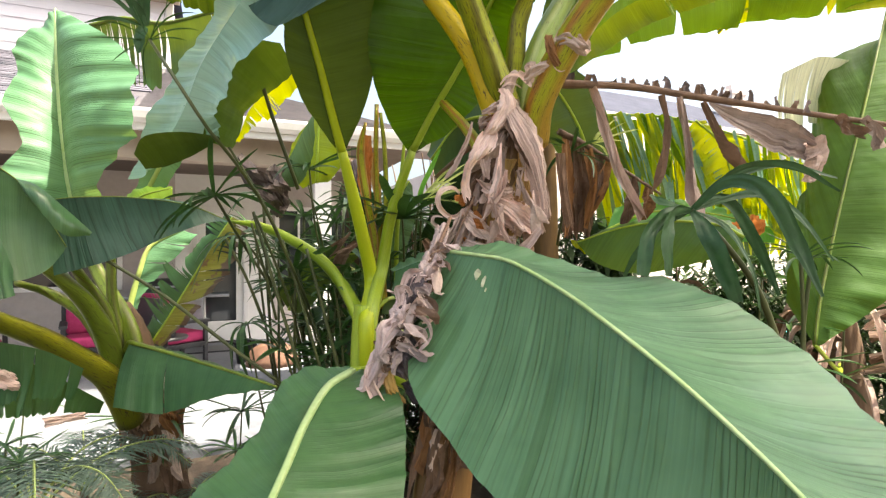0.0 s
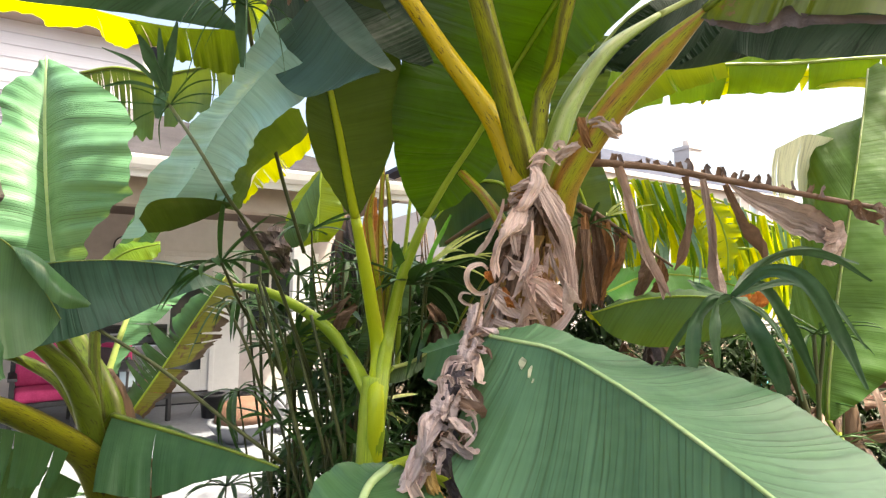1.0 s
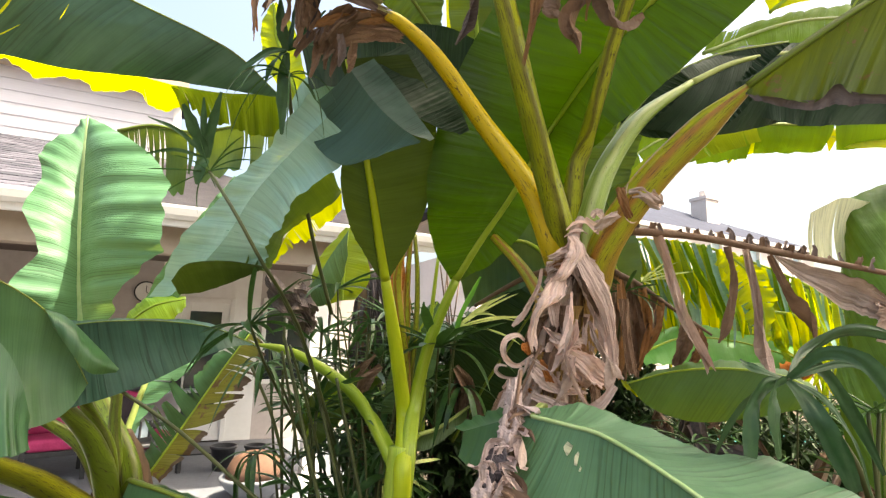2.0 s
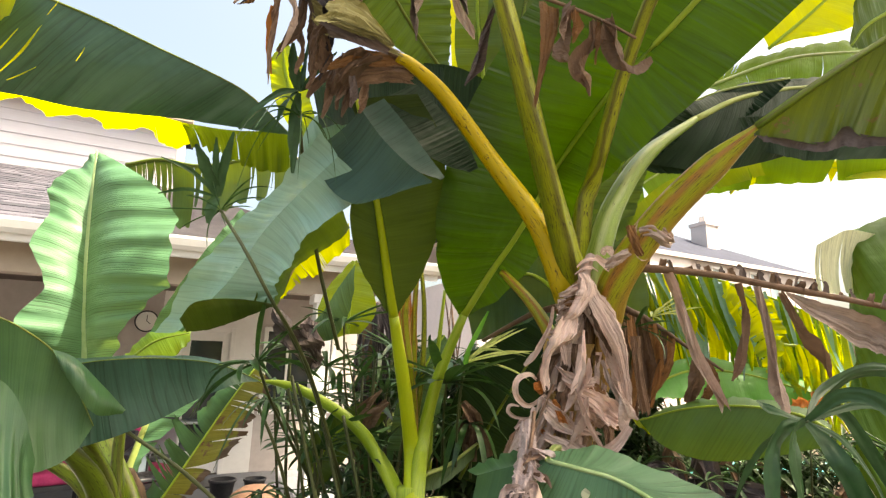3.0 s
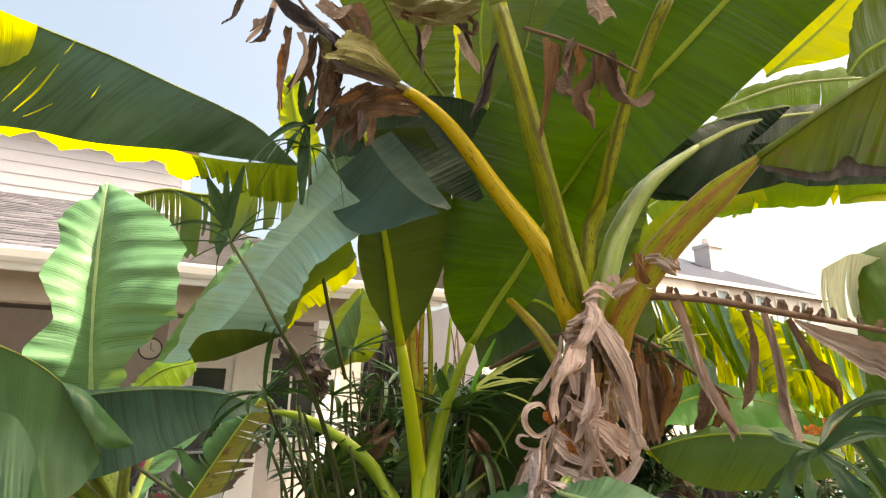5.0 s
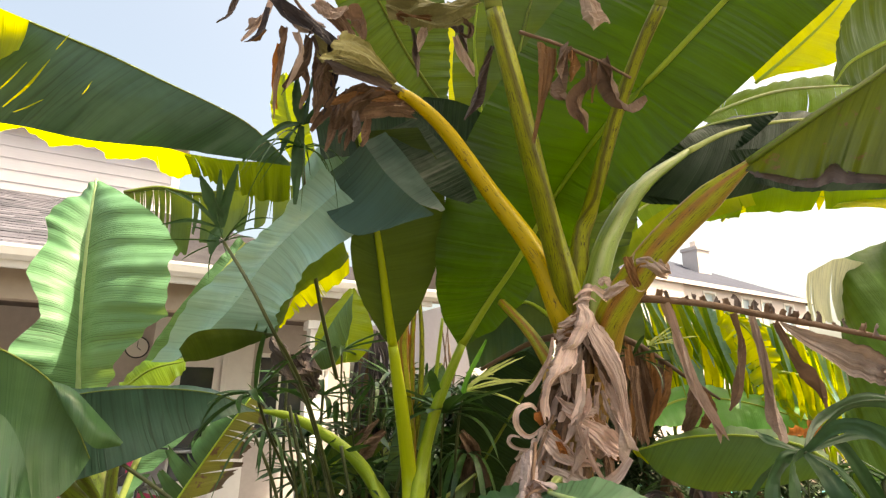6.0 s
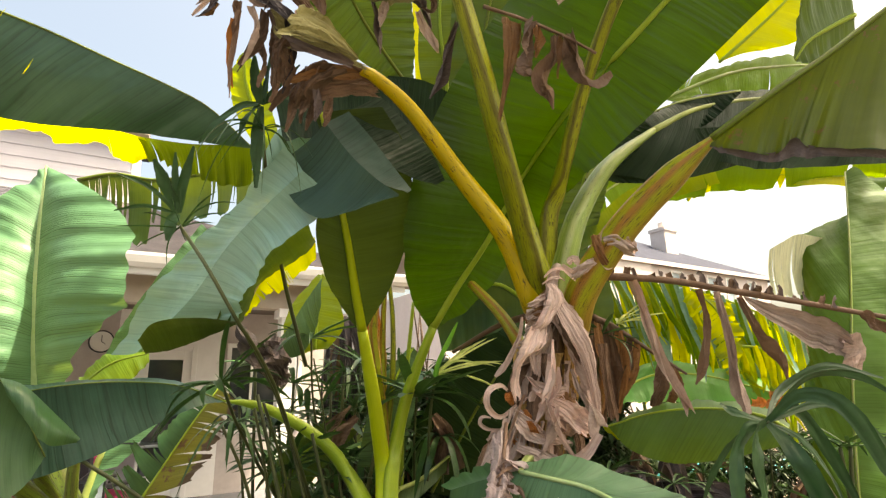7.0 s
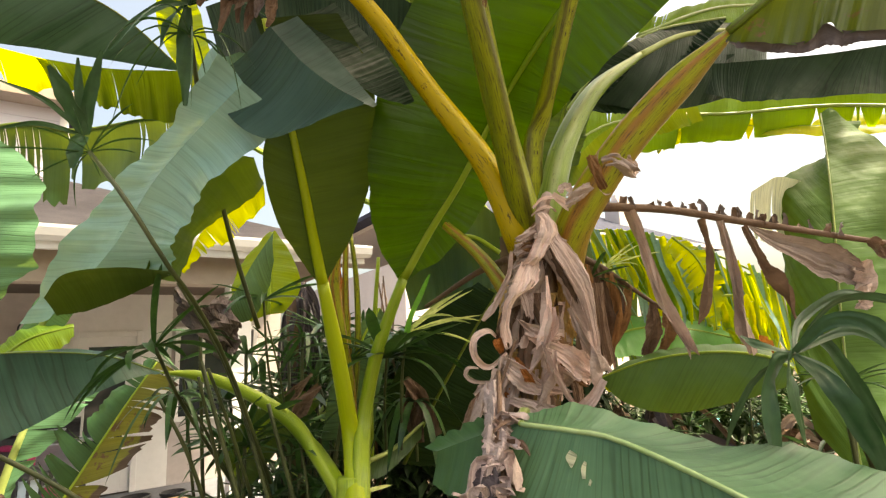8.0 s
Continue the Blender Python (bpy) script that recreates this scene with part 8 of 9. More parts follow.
    for i, pts in enumerate(([(1.336, 2.488, 1.661), (1.327, 2.499, 1.619), (1.3, 2.51, 1.573)], [(1.277, 2.491, 1.637), (1.265, 2.498, 1.61), (1.229, 2.501, 1.591)], [(1.374, 2.515, 1.644), (1.364, 2.527, 1.598), (1.35, 2.536, 1.563)])):
        strip(p, pts, (0.03, 0.06, 0.02), M_DEAD_ORANGE, seed=960 + i, name="dry_tip")
    leaf(p, [(0.849, 3.197, 1.632), (1.143, 3.286, 1.74), (1.467, 3.307, 1.728), (1.749, 3.14, 1.631)], ([(0.917, 3.267, 1.769), (1.254, 3.374, 1.821), (1.588, 3.404, 1.776), (1.818, 3.232, 1.687)], [(0.873, 3.105, 1.593), (1.138, 3.171, 1.593), (1.445, 3.194, 1.566), (1.744, 3.111, 1.547)]), M_LEAF_MINT, rib=M_RIB, rib_r=(0.008, 0.005), seed=77)
    leaf(p, [(0.525, 2.322, 1.542), (0.693, 2.243, 1.599), (0.852, 2.142, 1.618), (0.989, 2.051, 1.599), (1.061, 2.005, 1.552)], ([(0.53, 2.321, 1.549), (0.724, 2.312, 1.619), (0.891, 2.21, 1.644), (1.035, 2.12, 1.622), (1.083, 2.033, 1.566)], [(0.536, 2.325, 1.534), (0.604, 2.267, 1.455), (0.74, 2.212, 1.416), (0.885, 2.108, 1.446), (1.042, 2.019, 1.498)]), M_LEAF_BROAD, rib=M_RIB, rib_r=(0.003, 0.006), seed=78, ripple=0.004, label="low broad green blade with a yellow tip")
    leaf(p, [(0.503, 2.317, 1.557), (0.53, 2.321, 1.549), (0.56, 2.323, 1.545)], ([(0.513, 2.315, 1.528), (0.536, 2.31, 1.513), (0.571, 2.309, 1.485)],), M_LEAF_THIN, rib_on=False, nu=8, jag=0.3, seed=178, label="yellow torn tip of the low blade")
    # torn blades hanging in strips behind
    leaf(p, [(0.932, 4.166, 2.211), (1.579, 4.277, 2.297), (2.198, 4.318, 2.242), (2.906, 4.378, 2.124)], ([(0.909, 4.275, 1.341), (1.541, 4.426, 1.256), (2.145, 4.451, 1.265), (2.835, 4.459, 1.359)],), M_LEAF_DEEP, rib=M_RIB, rib_r=(0.008, 0.004), tears=(22,), gap=0.006, jag=0.5, sag=0.05, ripple=0.012, seed=303, nu=60, label="dark torn blade low behind the others")
    leaf(p, [(1.263, 2.948, 2.198), (1.389, 2.961, 2.081), (1.453, 2.976, 1.905), (1.46, 2.995, 1.704)], ([(1.188, 2.966, 2.109), (1.284, 2.978, 1.992), (1.343, 2.986, 1.846), (1.436, 2.995, 1.698)], [(1.354, 2.951, 2.2), (1.494, 2.965, 2.082), (1.551, 2.98, 1.907), (1.489, 2.996, 1.704)]), M_LEAF_THIN, rib=M_RIB, rib_r=(0.006, 0.003), tears=(9, 7), gap=0.012, jag=0.4, ripple=0.01, seed=304, nu=40, label="torn yellow-green blade lit through by the sun")
    # high leaves at the top right
    leaf(p, [(1.135, 2.771, 3.252), (1.602, 2.842, 3.464), (1.996, 2.937, 3.573), (2.48, 3.044, 3.653)], ([(1.213, 2.84, 3.398), (1.695, 2.917, 3.586), (2.066, 3.01, 3.699), (2.563, 3.117, 3.781)], [(1.181, 2.69, 3.177), (1.542, 2.796, 3.241), (1.925, 2.892, 3.342), (2.396, 2.996, 3.432)]), M_LEAF_SUNNY, rib=M_RIB_LIGHT, rib_r=(0.012, 0.005), tears=(5, 8), gap=0.003, seed=79)
    leaf(p, [(1.48, 2.731, 3.467), (1.731, 2.686, 3.681), (1.919, 2.646, 3.864), (2.108, 2.59, 4.108)], ([(1.449, 2.713, 3.527), (1.669, 2.658, 3.771), (1.826, 2.617, 3.954), (1.983, 2.567, 4.167)], [(1.605, 2.725, 3.513), (1.965, 2.718, 3.608), (2.013, 2.651, 3.865), (2.233, 2.612, 4.048)]), M_LEAF_THIN, rib=M_RIB, rib_r=(0.01, 0.004), jag=0.1, seed=80)
    leaf(p, [(1.697, 2.071, 3.265), (1.602, 2.079, 3.218), (1.484, 2.092, 3.148), (1.424, 2.11, 3.067)], ([(1.698, 2.009, 3.494), (1.556, 2.014, 3.447), (1.448, 2.046, 3.308), (1.419, 2.107, 3.078)], [(1.744, 2.136, 3.036), (1.626, 2.124, 3.058), (1.507, 2.118, 3.056), (1.431, 2.113, 3.06)]), M_LEAF, rib=M_RIB, rib_r=(0.012, 0.004), seed=81)
    # a plant out of sight to the right whose long leaf hangs across, lit through by the sun
    p = thing("banana_plant", "banana plant whose long leaf hangs sunlit", "banana plant", "banana plants")
    stalk("pseudostem", [(4.3, 3.5, -0.05), (4.3, 3.5, 1.4), (4.25, 3.45, 2.6), (4.2, 3.4, 3.0)], (0.13, 0.12, 0.1, 0.07), M_STEM, p, n=16, sides=14, wob=0.04, seed=18)
    leaf(p, [(0.737, 3.341, 2.741), (1.266, 3.567, 3.115), (1.869, 3.739, 3.266), (2.361, 3.76, 3.283), (2.987, 3.617, 3.266), (3.502, 3.248, 3.058)], ([(0.756, 3.285, 2.95), (1.326, 3.653, 3.366), (1.971, 3.855, 3.577), (2.487, 3.86, 3.657), (3.115, 3.683, 3.601), (3.669, 3.335, 3.327)], [(0.791, 3.357, 2.69), (1.324, 3.634, 2.881), (1.868, 3.807, 3.016), (2.3, 3.794, 3.035), (2.986, 3.67, 3.068), (3.501, 3.293, 2.893)]),
         M_LEAF_SUNNY, petiole=[(4.2, 3.4, 3.0), (4.0, 3.3, 3.35), (3.503, 3.249, 3.058)], rib_r=(0.006, 0.014), tears=(4, 9), gap=0.014, jag=0.22, seed=12, ripple=0.006)
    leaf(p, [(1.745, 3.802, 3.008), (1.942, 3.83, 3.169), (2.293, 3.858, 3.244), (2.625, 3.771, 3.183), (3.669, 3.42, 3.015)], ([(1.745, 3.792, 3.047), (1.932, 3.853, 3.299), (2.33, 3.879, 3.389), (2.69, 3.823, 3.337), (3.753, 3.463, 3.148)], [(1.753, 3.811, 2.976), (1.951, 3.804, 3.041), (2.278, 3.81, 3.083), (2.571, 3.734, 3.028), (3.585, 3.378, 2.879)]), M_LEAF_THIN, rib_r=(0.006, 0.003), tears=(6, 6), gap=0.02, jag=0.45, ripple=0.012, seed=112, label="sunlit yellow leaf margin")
    # leaves above, behind the crown
    p = thing("banana_plant", "banana plant behind with ridged backlit leaves", "banana plant", "banana plants")
    stalk("pseudostem", [(0.5, 3.4, -0.05), (0.5, 3.35, 1.2), (0.48, 3.25, 2.2), (0.45, 3.2, 2.4)], (0.12, 0.1, 0.08, 0.05), M_STEM, p, n=14, sides=16, wob=0.04, seed=8)
    leaf(p, [(-0.249, 2.068, 2.901), (-0.404, 1.911, 3.066), (-0.5, 1.769, 3.19), (-0.606, 1.626, 3.314)], ([(-0.261, 2.067, 2.901), (-0.475, 1.949, 2.989), (-0.619, 1.786, 3.105), (-0.729, 1.63, 3.274)], [(-0.244, 2.065, 2.913), (-0.233, 1.963, 3.099), (-0.265, 1.811, 3.271), (-0.365, 1.667, 3.399)]), M_LEAF_RIDGED, petiole=[(0.45, 3.2, 2.3), (0.2, 3.0, 2.7), (-0.259, 2.385, 2.876), (-0.249, 2.068, 2.901)], rib=M_RIB_OLIVE, rib_r=(0.008, 0.004), ripple=0.009, waves=14, nu=70, seed=82, label="ridged green blade lit through from above")
    # this blade's darkness is shade put into its leaf colour
    leaf(p, [(-0.185, 3.116, 1.155), (-0.012, 2.933, 1.482), (0.154, 2.814, 1.76), (0.258, 2.724, 1.92)], ([(-0.333, 3.07, 1.297), (-0.183, 2.879, 1.646), (-0.042, 2.775, 1.867), (0.176, 2.706, 1.973)], [(0.023, 3.134, 1.129), (0.216, 2.974, 1.374), (0.322, 2.859, 1.626), (0.313, 2.741, 1.868)]), M_LEAF_SHADE, rib=M_RIB_OLIVE, rib_r=(0.01, 0.005), seed=89)
    leaf(p, [(0.313, 2.826, 2.128), (0.175, 2.846, 2.219), (-0, 2.895, 2.197), (-0.152, 2.935, 2.02)], ([(0.314, 2.78, 2.297), (0.182, 2.848, 2.403), (-0.027, 2.895, 2.383), (-0.182, 2.976, 2.054)], [(0.304, 2.821, 1.955), (0.167, 2.865, 1.957), (0.025, 2.924, 1.903), (-0.123, 2.925, 1.872)]), M_LEAF_DEEP, rib=M_RIB, rib_r=(0.012, 0.005), seed=90)
    leaf(p, [(0.723, 3.01, 1.912), (0.664, 2.944, 2.145), (0.514, 2.873, 2.377), (0.333, 2.824, 2.521)], ([(0.633, 3.021, 1.853), (0.513, 2.952, 2.085), (0.362, 2.881, 2.317), (0.272, 2.829, 2.491)], [(0.814, 3.015, 1.913), (0.815, 2.943, 2.176), (0.695, 2.874, 2.408), (0.424, 2.821, 2.551)]), M_LEAF_DEEP, rib=M_RIB, rib_r=(0.012, 0.005), seed=91)
    leaf(p, [(-0.277, 2.9, 4.05), (-0.268, 2.9, 3.726), (-0.253, 2.9, 3.379)], ([(-0.192, 2.9, 4.05), (-0.192, 2.9, 3.724), (-0.206, 2.9, 3.378)],), M_LEAF_THIN, rib_on=False, jag=0.3, nu=20, seed=99, label="narrow sunlit blade between the others")
    leaf(p, [(0.037, 2.266, 2.799), (0.055, 2.191, 3.081), (0.097, 2.12, 3.35), (0.174, 2.05, 3.621)], ([(-0.052, 2.26, 2.805), (-0.086, 2.184, 3.079), (-0.07, 2.111, 3.349), (-0.019, 2.041, 3.619)], [(0.164, 2.266, 2.825), (0.228, 2.199, 3.082), (0.305, 2.13, 3.353), (0.394, 2.061, 3.623)]), M_LEAF_DEEP, rib=M_RIB_OLIVE, rib_r=(0.012, 0.005), seed=98)
    leaf(p, [(-0.066, 2.487, 2.923), (-0.094, 2.412, 3.194), (-0.121, 2.337, 3.464), (-0.092, 2.264, 3.735)], ([(-0.123, 2.484, 2.922), (-0.22, 2.405, 3.192), (-0.219, 2.332, 3.463), (-0.176, 2.26, 3.735)], [(-0.01, 2.489, 2.923), (0.019, 2.417, 3.195), (-0.009, 2.342, 3.465), (-0.008, 2.269, 3.736)]), M_LEAF, petiole=[(0.45, 3.2, 2.3), (0.2, 3.1, 2.6), (-0.066, 2.487, 2.923)], rib=M_RIB, rib_r=(0.012, 0.005), seed=83)
    leaf(p, [(-0.994, 2.655, 2.887), (-1.069, 2.604, 3.061), (-1.12, 2.554, 3.236), (-1.129, 2.514, 3.382)], ([(-1.055, 2.652, 2.886), (-1.175, 2.591, 3.089), (-1.198, 2.542, 3.264), (-1.138, 2.512, 3.387)], [(-0.934, 2.658, 2.888), (-0.988, 2.6, 3.091), (-1.029, 2.55, 3.266), (-1.119, 2.513, 3.388)]), M_LEAF_LIT, petiole=[(0.45, 3.2, 2.3),  (0.0, 3.3, 2.4), (-0.837, 2.821, 2.688), (-0.994, 2.655, 2.887)], rib=M_RIB, rib_r=(0.012, 0.005), seed=84)
    leaf(p, [(-0.026, 3.042, 2.031), (0.049, 2.947, 2.205), (0.211, 2.921, 2.141), (0.277, 2.937, 1.905)], ([(-0.088, 3.039, 2.031), (-0.025, 2.977, 2.273), (0.181, 2.888, 2.257), (0.322, 2.923, 1.963)], [(0.005, 3.077, 1.911), (0.064, 2.996, 2.027), (0.15, 2.966, 1.965), (0.233, 2.95, 1.847)]), M_LEAF_DEEP, rib=M_RIB_RED, rib_r=(0.012, 0.006), seed=85)
    leaf(p, [(0.47, 2.537, 2.261), (0.514, 2.494, 2.441), (0.547, 2.452, 2.622), (0.604, 2.41, 2.802)], ([(0.396, 2.534, 2.259), (0.395, 2.49, 2.439), (0.42, 2.447, 2.62), (0.512, 2.403, 2.814)], [(0.541, 2.539, 2.262), (0.619, 2.499, 2.443), (0.671, 2.457, 2.624), (0.684, 2.413, 2.804)]), M_LEAF_RIDGED, rib=M_RIB, rib_r=(0.01, 0.005), ripple=0.008, seed=305)



side_plants()


# ---- umbrella sedges ----
def blade_mesh(length, width, droop, rng):
    """One strap-like leaf of a sedge, keeled, along +x, drooping to its tip."""
    n = 9
    verts, faces = [], []
    side = rng.uniform(-0.15, 0.15)
    for i in range(n + 1):
        f = i / n
        x = length * (f - 0.25 * droop * f**2)
        z = length * (0.25 * f - droop * f**2.2)
        y = side * length * f * f
        w = width * (0.6 + 0.9 * f) * (1 - f**5) * 0.5 + 0.0004
        verts += [(x, y - w, z + w * 0.35), (x, y, z - w * 0.25), (x, y + w, z + w * 0.35)]
    for i in range(n):
        for k in range(2):
            q = 3 * i + k
            faces.append((q, q + 1, q + 4, q + 3))
    return mesh_of("sedge_leaf", verts, faces)


RNG = np.random.default_rng(21)
BLADES = {}
for kind, mat, droops in (("dark", M_SEDGE, (0.08, 0.2, 0.38, 0.6)), ("light", M_SEDGE_LIGHT, (0.1, 0.3, 0.5)), ("hang", M_SEDGE, (0.8, 1.1, 1.4))):
    BLADES[kind] = [blade_mesh(1.0, 0.075, d, RNG) for d in droops]
    for me in BLADES[kind]:
        me.materials.append(mat)


def sedge(points, leaves=18, length=0.22, kind="dark", radius=0.005, tilt=(0, 0), group="umbrella sedges", wide=1.0, arc=(0, 360), label="umbrella sedge stalk with a whorl of strap leaves"):
    s = thing("umbrella_sedge", label, "sedge", group)
    stalk("stem", points, (radius * 1.25, radius), M_CANE, s, n=12, sides=7)
    hub = vec(points[-1])
    for i in range(leaves):
        a = radians(arc[0] + (arc[1] - arc[0]) * i / leaves + RNG.uniform(-9, 9))
        me = BLADES[kind][RNG.integers(0, len(BLADES[kind]))]
        ob = new("leaf", me)
        ob.parent = s
        size = length * RNG.uniform(0.75, 1.15)
        turn = Matrix.Rotation(radians(tilt[0]), 4, "X") @ Matrix.Rotation(radians(tilt[1]), 4, "Y") @ Matrix.Rotation(a, 4, "Z") @ Matrix.Rotation(radians(RNG.uniform(-25, 12)), 4, "Y")
        ob.matrix_local = Matrix.Translation(hub) @ turn @ Matrix.Diagonal((size, size * wide, size, 1))
    return s


def sedges():
    # tall stalks with their whorls, singly seen
    low = sedge([(-0.666, 2.42, 1.257), (-0.725, 2.1, 1.669), (-0.736, 1.84, 1.835), (-0.754, 1.7, 1.916), (-0.828, 1.64, 2.062), (-0.957, 1.71, 2.215)], 10, 0.19, tilt=(0, -25), radius=0.0055, wide=0.3)
    tall = sedge([(-0.709, 2.4, 1.8), (-0.77, 2.25, 2.107), (-0.787, 2.1, 2.333), (-0.756, 1.86, 2.465), (-0.739, 1.74, 2.565)], 12, 0.26, "hang", radius=0.007, wide=0.3)
    for i, (plant, pts, w) in enumerate((
            (tall, [(-0.746, 1.731, 2.652), (-0.756, 1.7, 2.717), (-0.755, 1.665, 2.795)], 0.028), (tall, [(-0.742, 1.733, 2.652), (-0.721, 1.708, 2.743), (-0.7, 1.684, 2.84)], 0.022), (tall, [(-0.742, 1.731, 2.656), (-0.687, 1.73, 2.723), (-0.62, 1.727, 2.799)], 0.014), (tall, [(-0.746, 1.731, 2.656), (-0.677, 1.741, 2.682), (-0.56, 1.764, 2.675)], 0.012),
            (tall, [(-0.746, 1.731, 2.656), (-0.802, 1.707, 2.63), (-0.87, 1.693, 2.564), (-0.922, 1.696, 2.493)], 0.02), (tall, [(-0.746, 1.733, 2.648), (-0.752, 1.739, 2.521), (-0.749, 1.754, 2.361)], 0.03), (tall, [(-0.746, 1.731, 2.652), (-0.783, 1.716, 2.596), (-0.808, 1.723, 2.515)], 0.024), (tall, [(-0.742, 1.733, 2.652), (-0.643, 1.764, 2.708), (-0.537, 1.81, 2.664)], 0.01),
            (low, [(-0.974, 1.711, 2.261), (-0.996, 1.677, 2.335), (-1.03, 1.642, 2.416)], 0.032), (low, [(-0.97, 1.711, 2.264), (-0.953, 1.686, 2.357), (-0.919, 1.658, 2.465)], 0.022), (low, [(-0.97, 1.711, 2.264), (-0.978, 1.684, 2.357), (-0.975, 1.66, 2.447)], 0.016), (low, [(-0.974, 1.711, 2.261), (-0.983, 1.697, 2.225), (-0.989, 1.699, 2.169)], 0.028), (low, [(-0.974, 1.711, 2.261), (-1.049, 1.657, 2.27), (-1.126, 1.635, 2.248)], 0.009), (low, [(-0.974, 1.711, 2.261), (-1.03, 1.643, 2.323), (-1.116, 1.606, 2.357)], 0.01))):
        strip(plant, pts, (w * 0.7, w * 1.4, w * 1.3, w * 0.35), M_STRAP, seed=530 + i, twist=0.3, curl=0.12, name="leaf", n=14, folds=0.03)
    sedge([(-0.853, 2.59, 1.246), (-0.965, 2.4, 1.541), (-0.939, 2.089, 1.737)], 16, 0.3, "dark", tilt=(0, -30), radius=0.006)
    sedge([(-0.853, 2.59, 1.246), (-0.935, 2.467, 1.49), (-0.984, 2.39, 1.575)], 14, 0.24, "hang")
    sedge([(-0.262, 2.729, 1.23), (-0.261, 2.661, 1.48), (-0.244, 2.508, 1.664)], 18, 0.36, "dark", wide=2.0)
    sedge([(-0.13, 2.845, 1.21), (-0.13, 2.803, 1.366), (-0.144, 2.72, 1.476)], 12, 0.25, "hang", wide=1.5)
    sedge([(-0.381, 2.942, 1.186), (-0.363, 2.852, 1.33), (-0.351, 2.763, 1.468)], 10, 0.25, "dark", wide=1.3)
    sedge([(-0.689, 2.927, 1.183), (-0.758, 2.806, 1.615), (-0.765, 2.717, 1.94)], 14, 0.3, "dark")
    sedge([(-0.184, 2.807, 1.34), (-0.183, 2.69, 1.578), (-0.162, 2.591, 1.756)], 11, 0.34, "light", arc=(-70, 60), wide=0.6)
    fresh = sedge([(-0.2, 2.62, 1.3), (-0.19, 2.55, 1.55), (-0.165, 2.5, 1.74)], 7, 0.2, "dark", label="umbrella sedge with one bright yellow-green leaf")
    strip(fresh, [(-0.165, 2.5, 1.735), (-0.152, 2.49, 1.8), (-0.101, 2.48, 1.903), (-0.061, 2.47, 1.984)], (0.022, 0.026, 0.022, 0.01), M_LEAF_MINT, seed=529, twist=0.2, curl=0.3, name="leaf", n=12, folds=0.03)
    sedge([(0.443, 2.269, 1.532), (0.476, 2.202, 1.782), (0.488, 2.172, 1.897)], 14, 0.18, "dark", tilt=(0, 20))
    sedge([(0.543, 2.321, 1.741), (0.566, 2.286, 1.872), (0.589, 2.267, 1.949)], 9, 0.18, "light", arc=(-80, 80))
    # broad dark whorl low at the right
    big = thing("umbrella_sedge", "dark umbrella sedge with broad drooping strap leaves", "sedge", "umbrella sedges")
    stalk("stem", [(1.048, 1.742, 1.17), (0.937, 1.661, 1.385), (0.806, 1.593, 1.535), (0.717, 1.568, 1.617)], (0.011, 0.009, 0.007), M_CANE, big, n=14, sides=8)
    for i, (pts, w) in enumerate((
            ([(0.717, 1.568, 1.617), (0.639, 1.522, 1.606), (0.575, 1.478, 1.547), (0.551, 1.457, 1.44)], (0.012, 0.034, 0.038, 0.034)), ([(0.717, 1.568, 1.617), (0.646, 1.494, 1.606), (0.616, 1.462, 1.541), (0.615, 1.45, 1.439)], (0.012, 0.036, 0.04, 0.036)),
            ([(0.717, 1.568, 1.617), (0.72, 1.481, 1.555), (0.753, 1.452, 1.457), (0.781, 1.449, 1.372)], (0.014, 0.045, 0.05, 0.03)), ([(0.717, 1.568, 1.617), (0.791, 1.519, 1.687), (0.875, 1.478, 1.652), (0.95, 1.472, 1.499), (0.994, 1.462, 1.386)], (0.014, 0.035, 0.044, 0.04, 0.008)),
            ([(0.717, 1.568, 1.617), (0.841, 1.563, 1.728), (0.983, 1.566, 1.734), (1.109, 1.573, 1.663)], (0.012, 0.02, 0.022, 0.006)), ([(0.717, 1.568, 1.617), (0.811, 1.573, 1.568), (0.87, 1.563, 1.46), (0.889, 1.553, 1.339)], (0.01, 0.02, 0.02, 0.006)),
            ([(0.717, 1.568, 1.617), (0.638, 1.583, 1.645), (0.615, 1.599, 1.665)], (0.012, 0.024, 0.01)), ([(0.717, 1.568, 1.617), (0.824, 1.604, 1.647), (0.913, 1.615, 1.519), (0.966, 1.607, 1.377)], (0.012, 0.034, 0.034, 0.01)),
            ([(0.717, 1.568, 1.617), (0.63, 1.587, 1.566), (0.567, 1.592, 1.486), (0.52, 1.597, 1.39)], (0.01, 0.02, 0.018, 0.005)), ([(0.717, 1.568, 1.617), (0.83, 1.656, 1.698), (1.01, 1.702, 1.762), (1.218, 1.755, 1.723)], (0.01, 0.024, 0.024, 0.006)),
            ([(0.717, 1.568, 1.617), (0.9, 1.587, 1.663), (1.012, 1.593, 1.6), (1.109, 1.604, 1.473)], (0.01, 0.026, 0.026, 0.006)))):
        strip(big, pts, w, M_STRAP, seed=500 + i, twist=0.15, curl=0.04, name="leaf", n=18, folds=0.03)
    for aside in (-0.016, 0.024):
        sedge([(1.341, 2.165, 1.001), (1.34, 2.151, 1.217), (vec((1.339, 2.134, 1.475)) + vec((aside, 0, 0)))], 8, 0.2, "dark", 0.007)
    # bare dark cane
    sedge([(-0.764, 2.36, 0.91), (-0.981, 2.29, 1.098), (-1.221, 2.197, 1.326), (-1.436, 2.098, 1.498)], 0, radius=0.007, label="bare dark sedge cane leaning across")
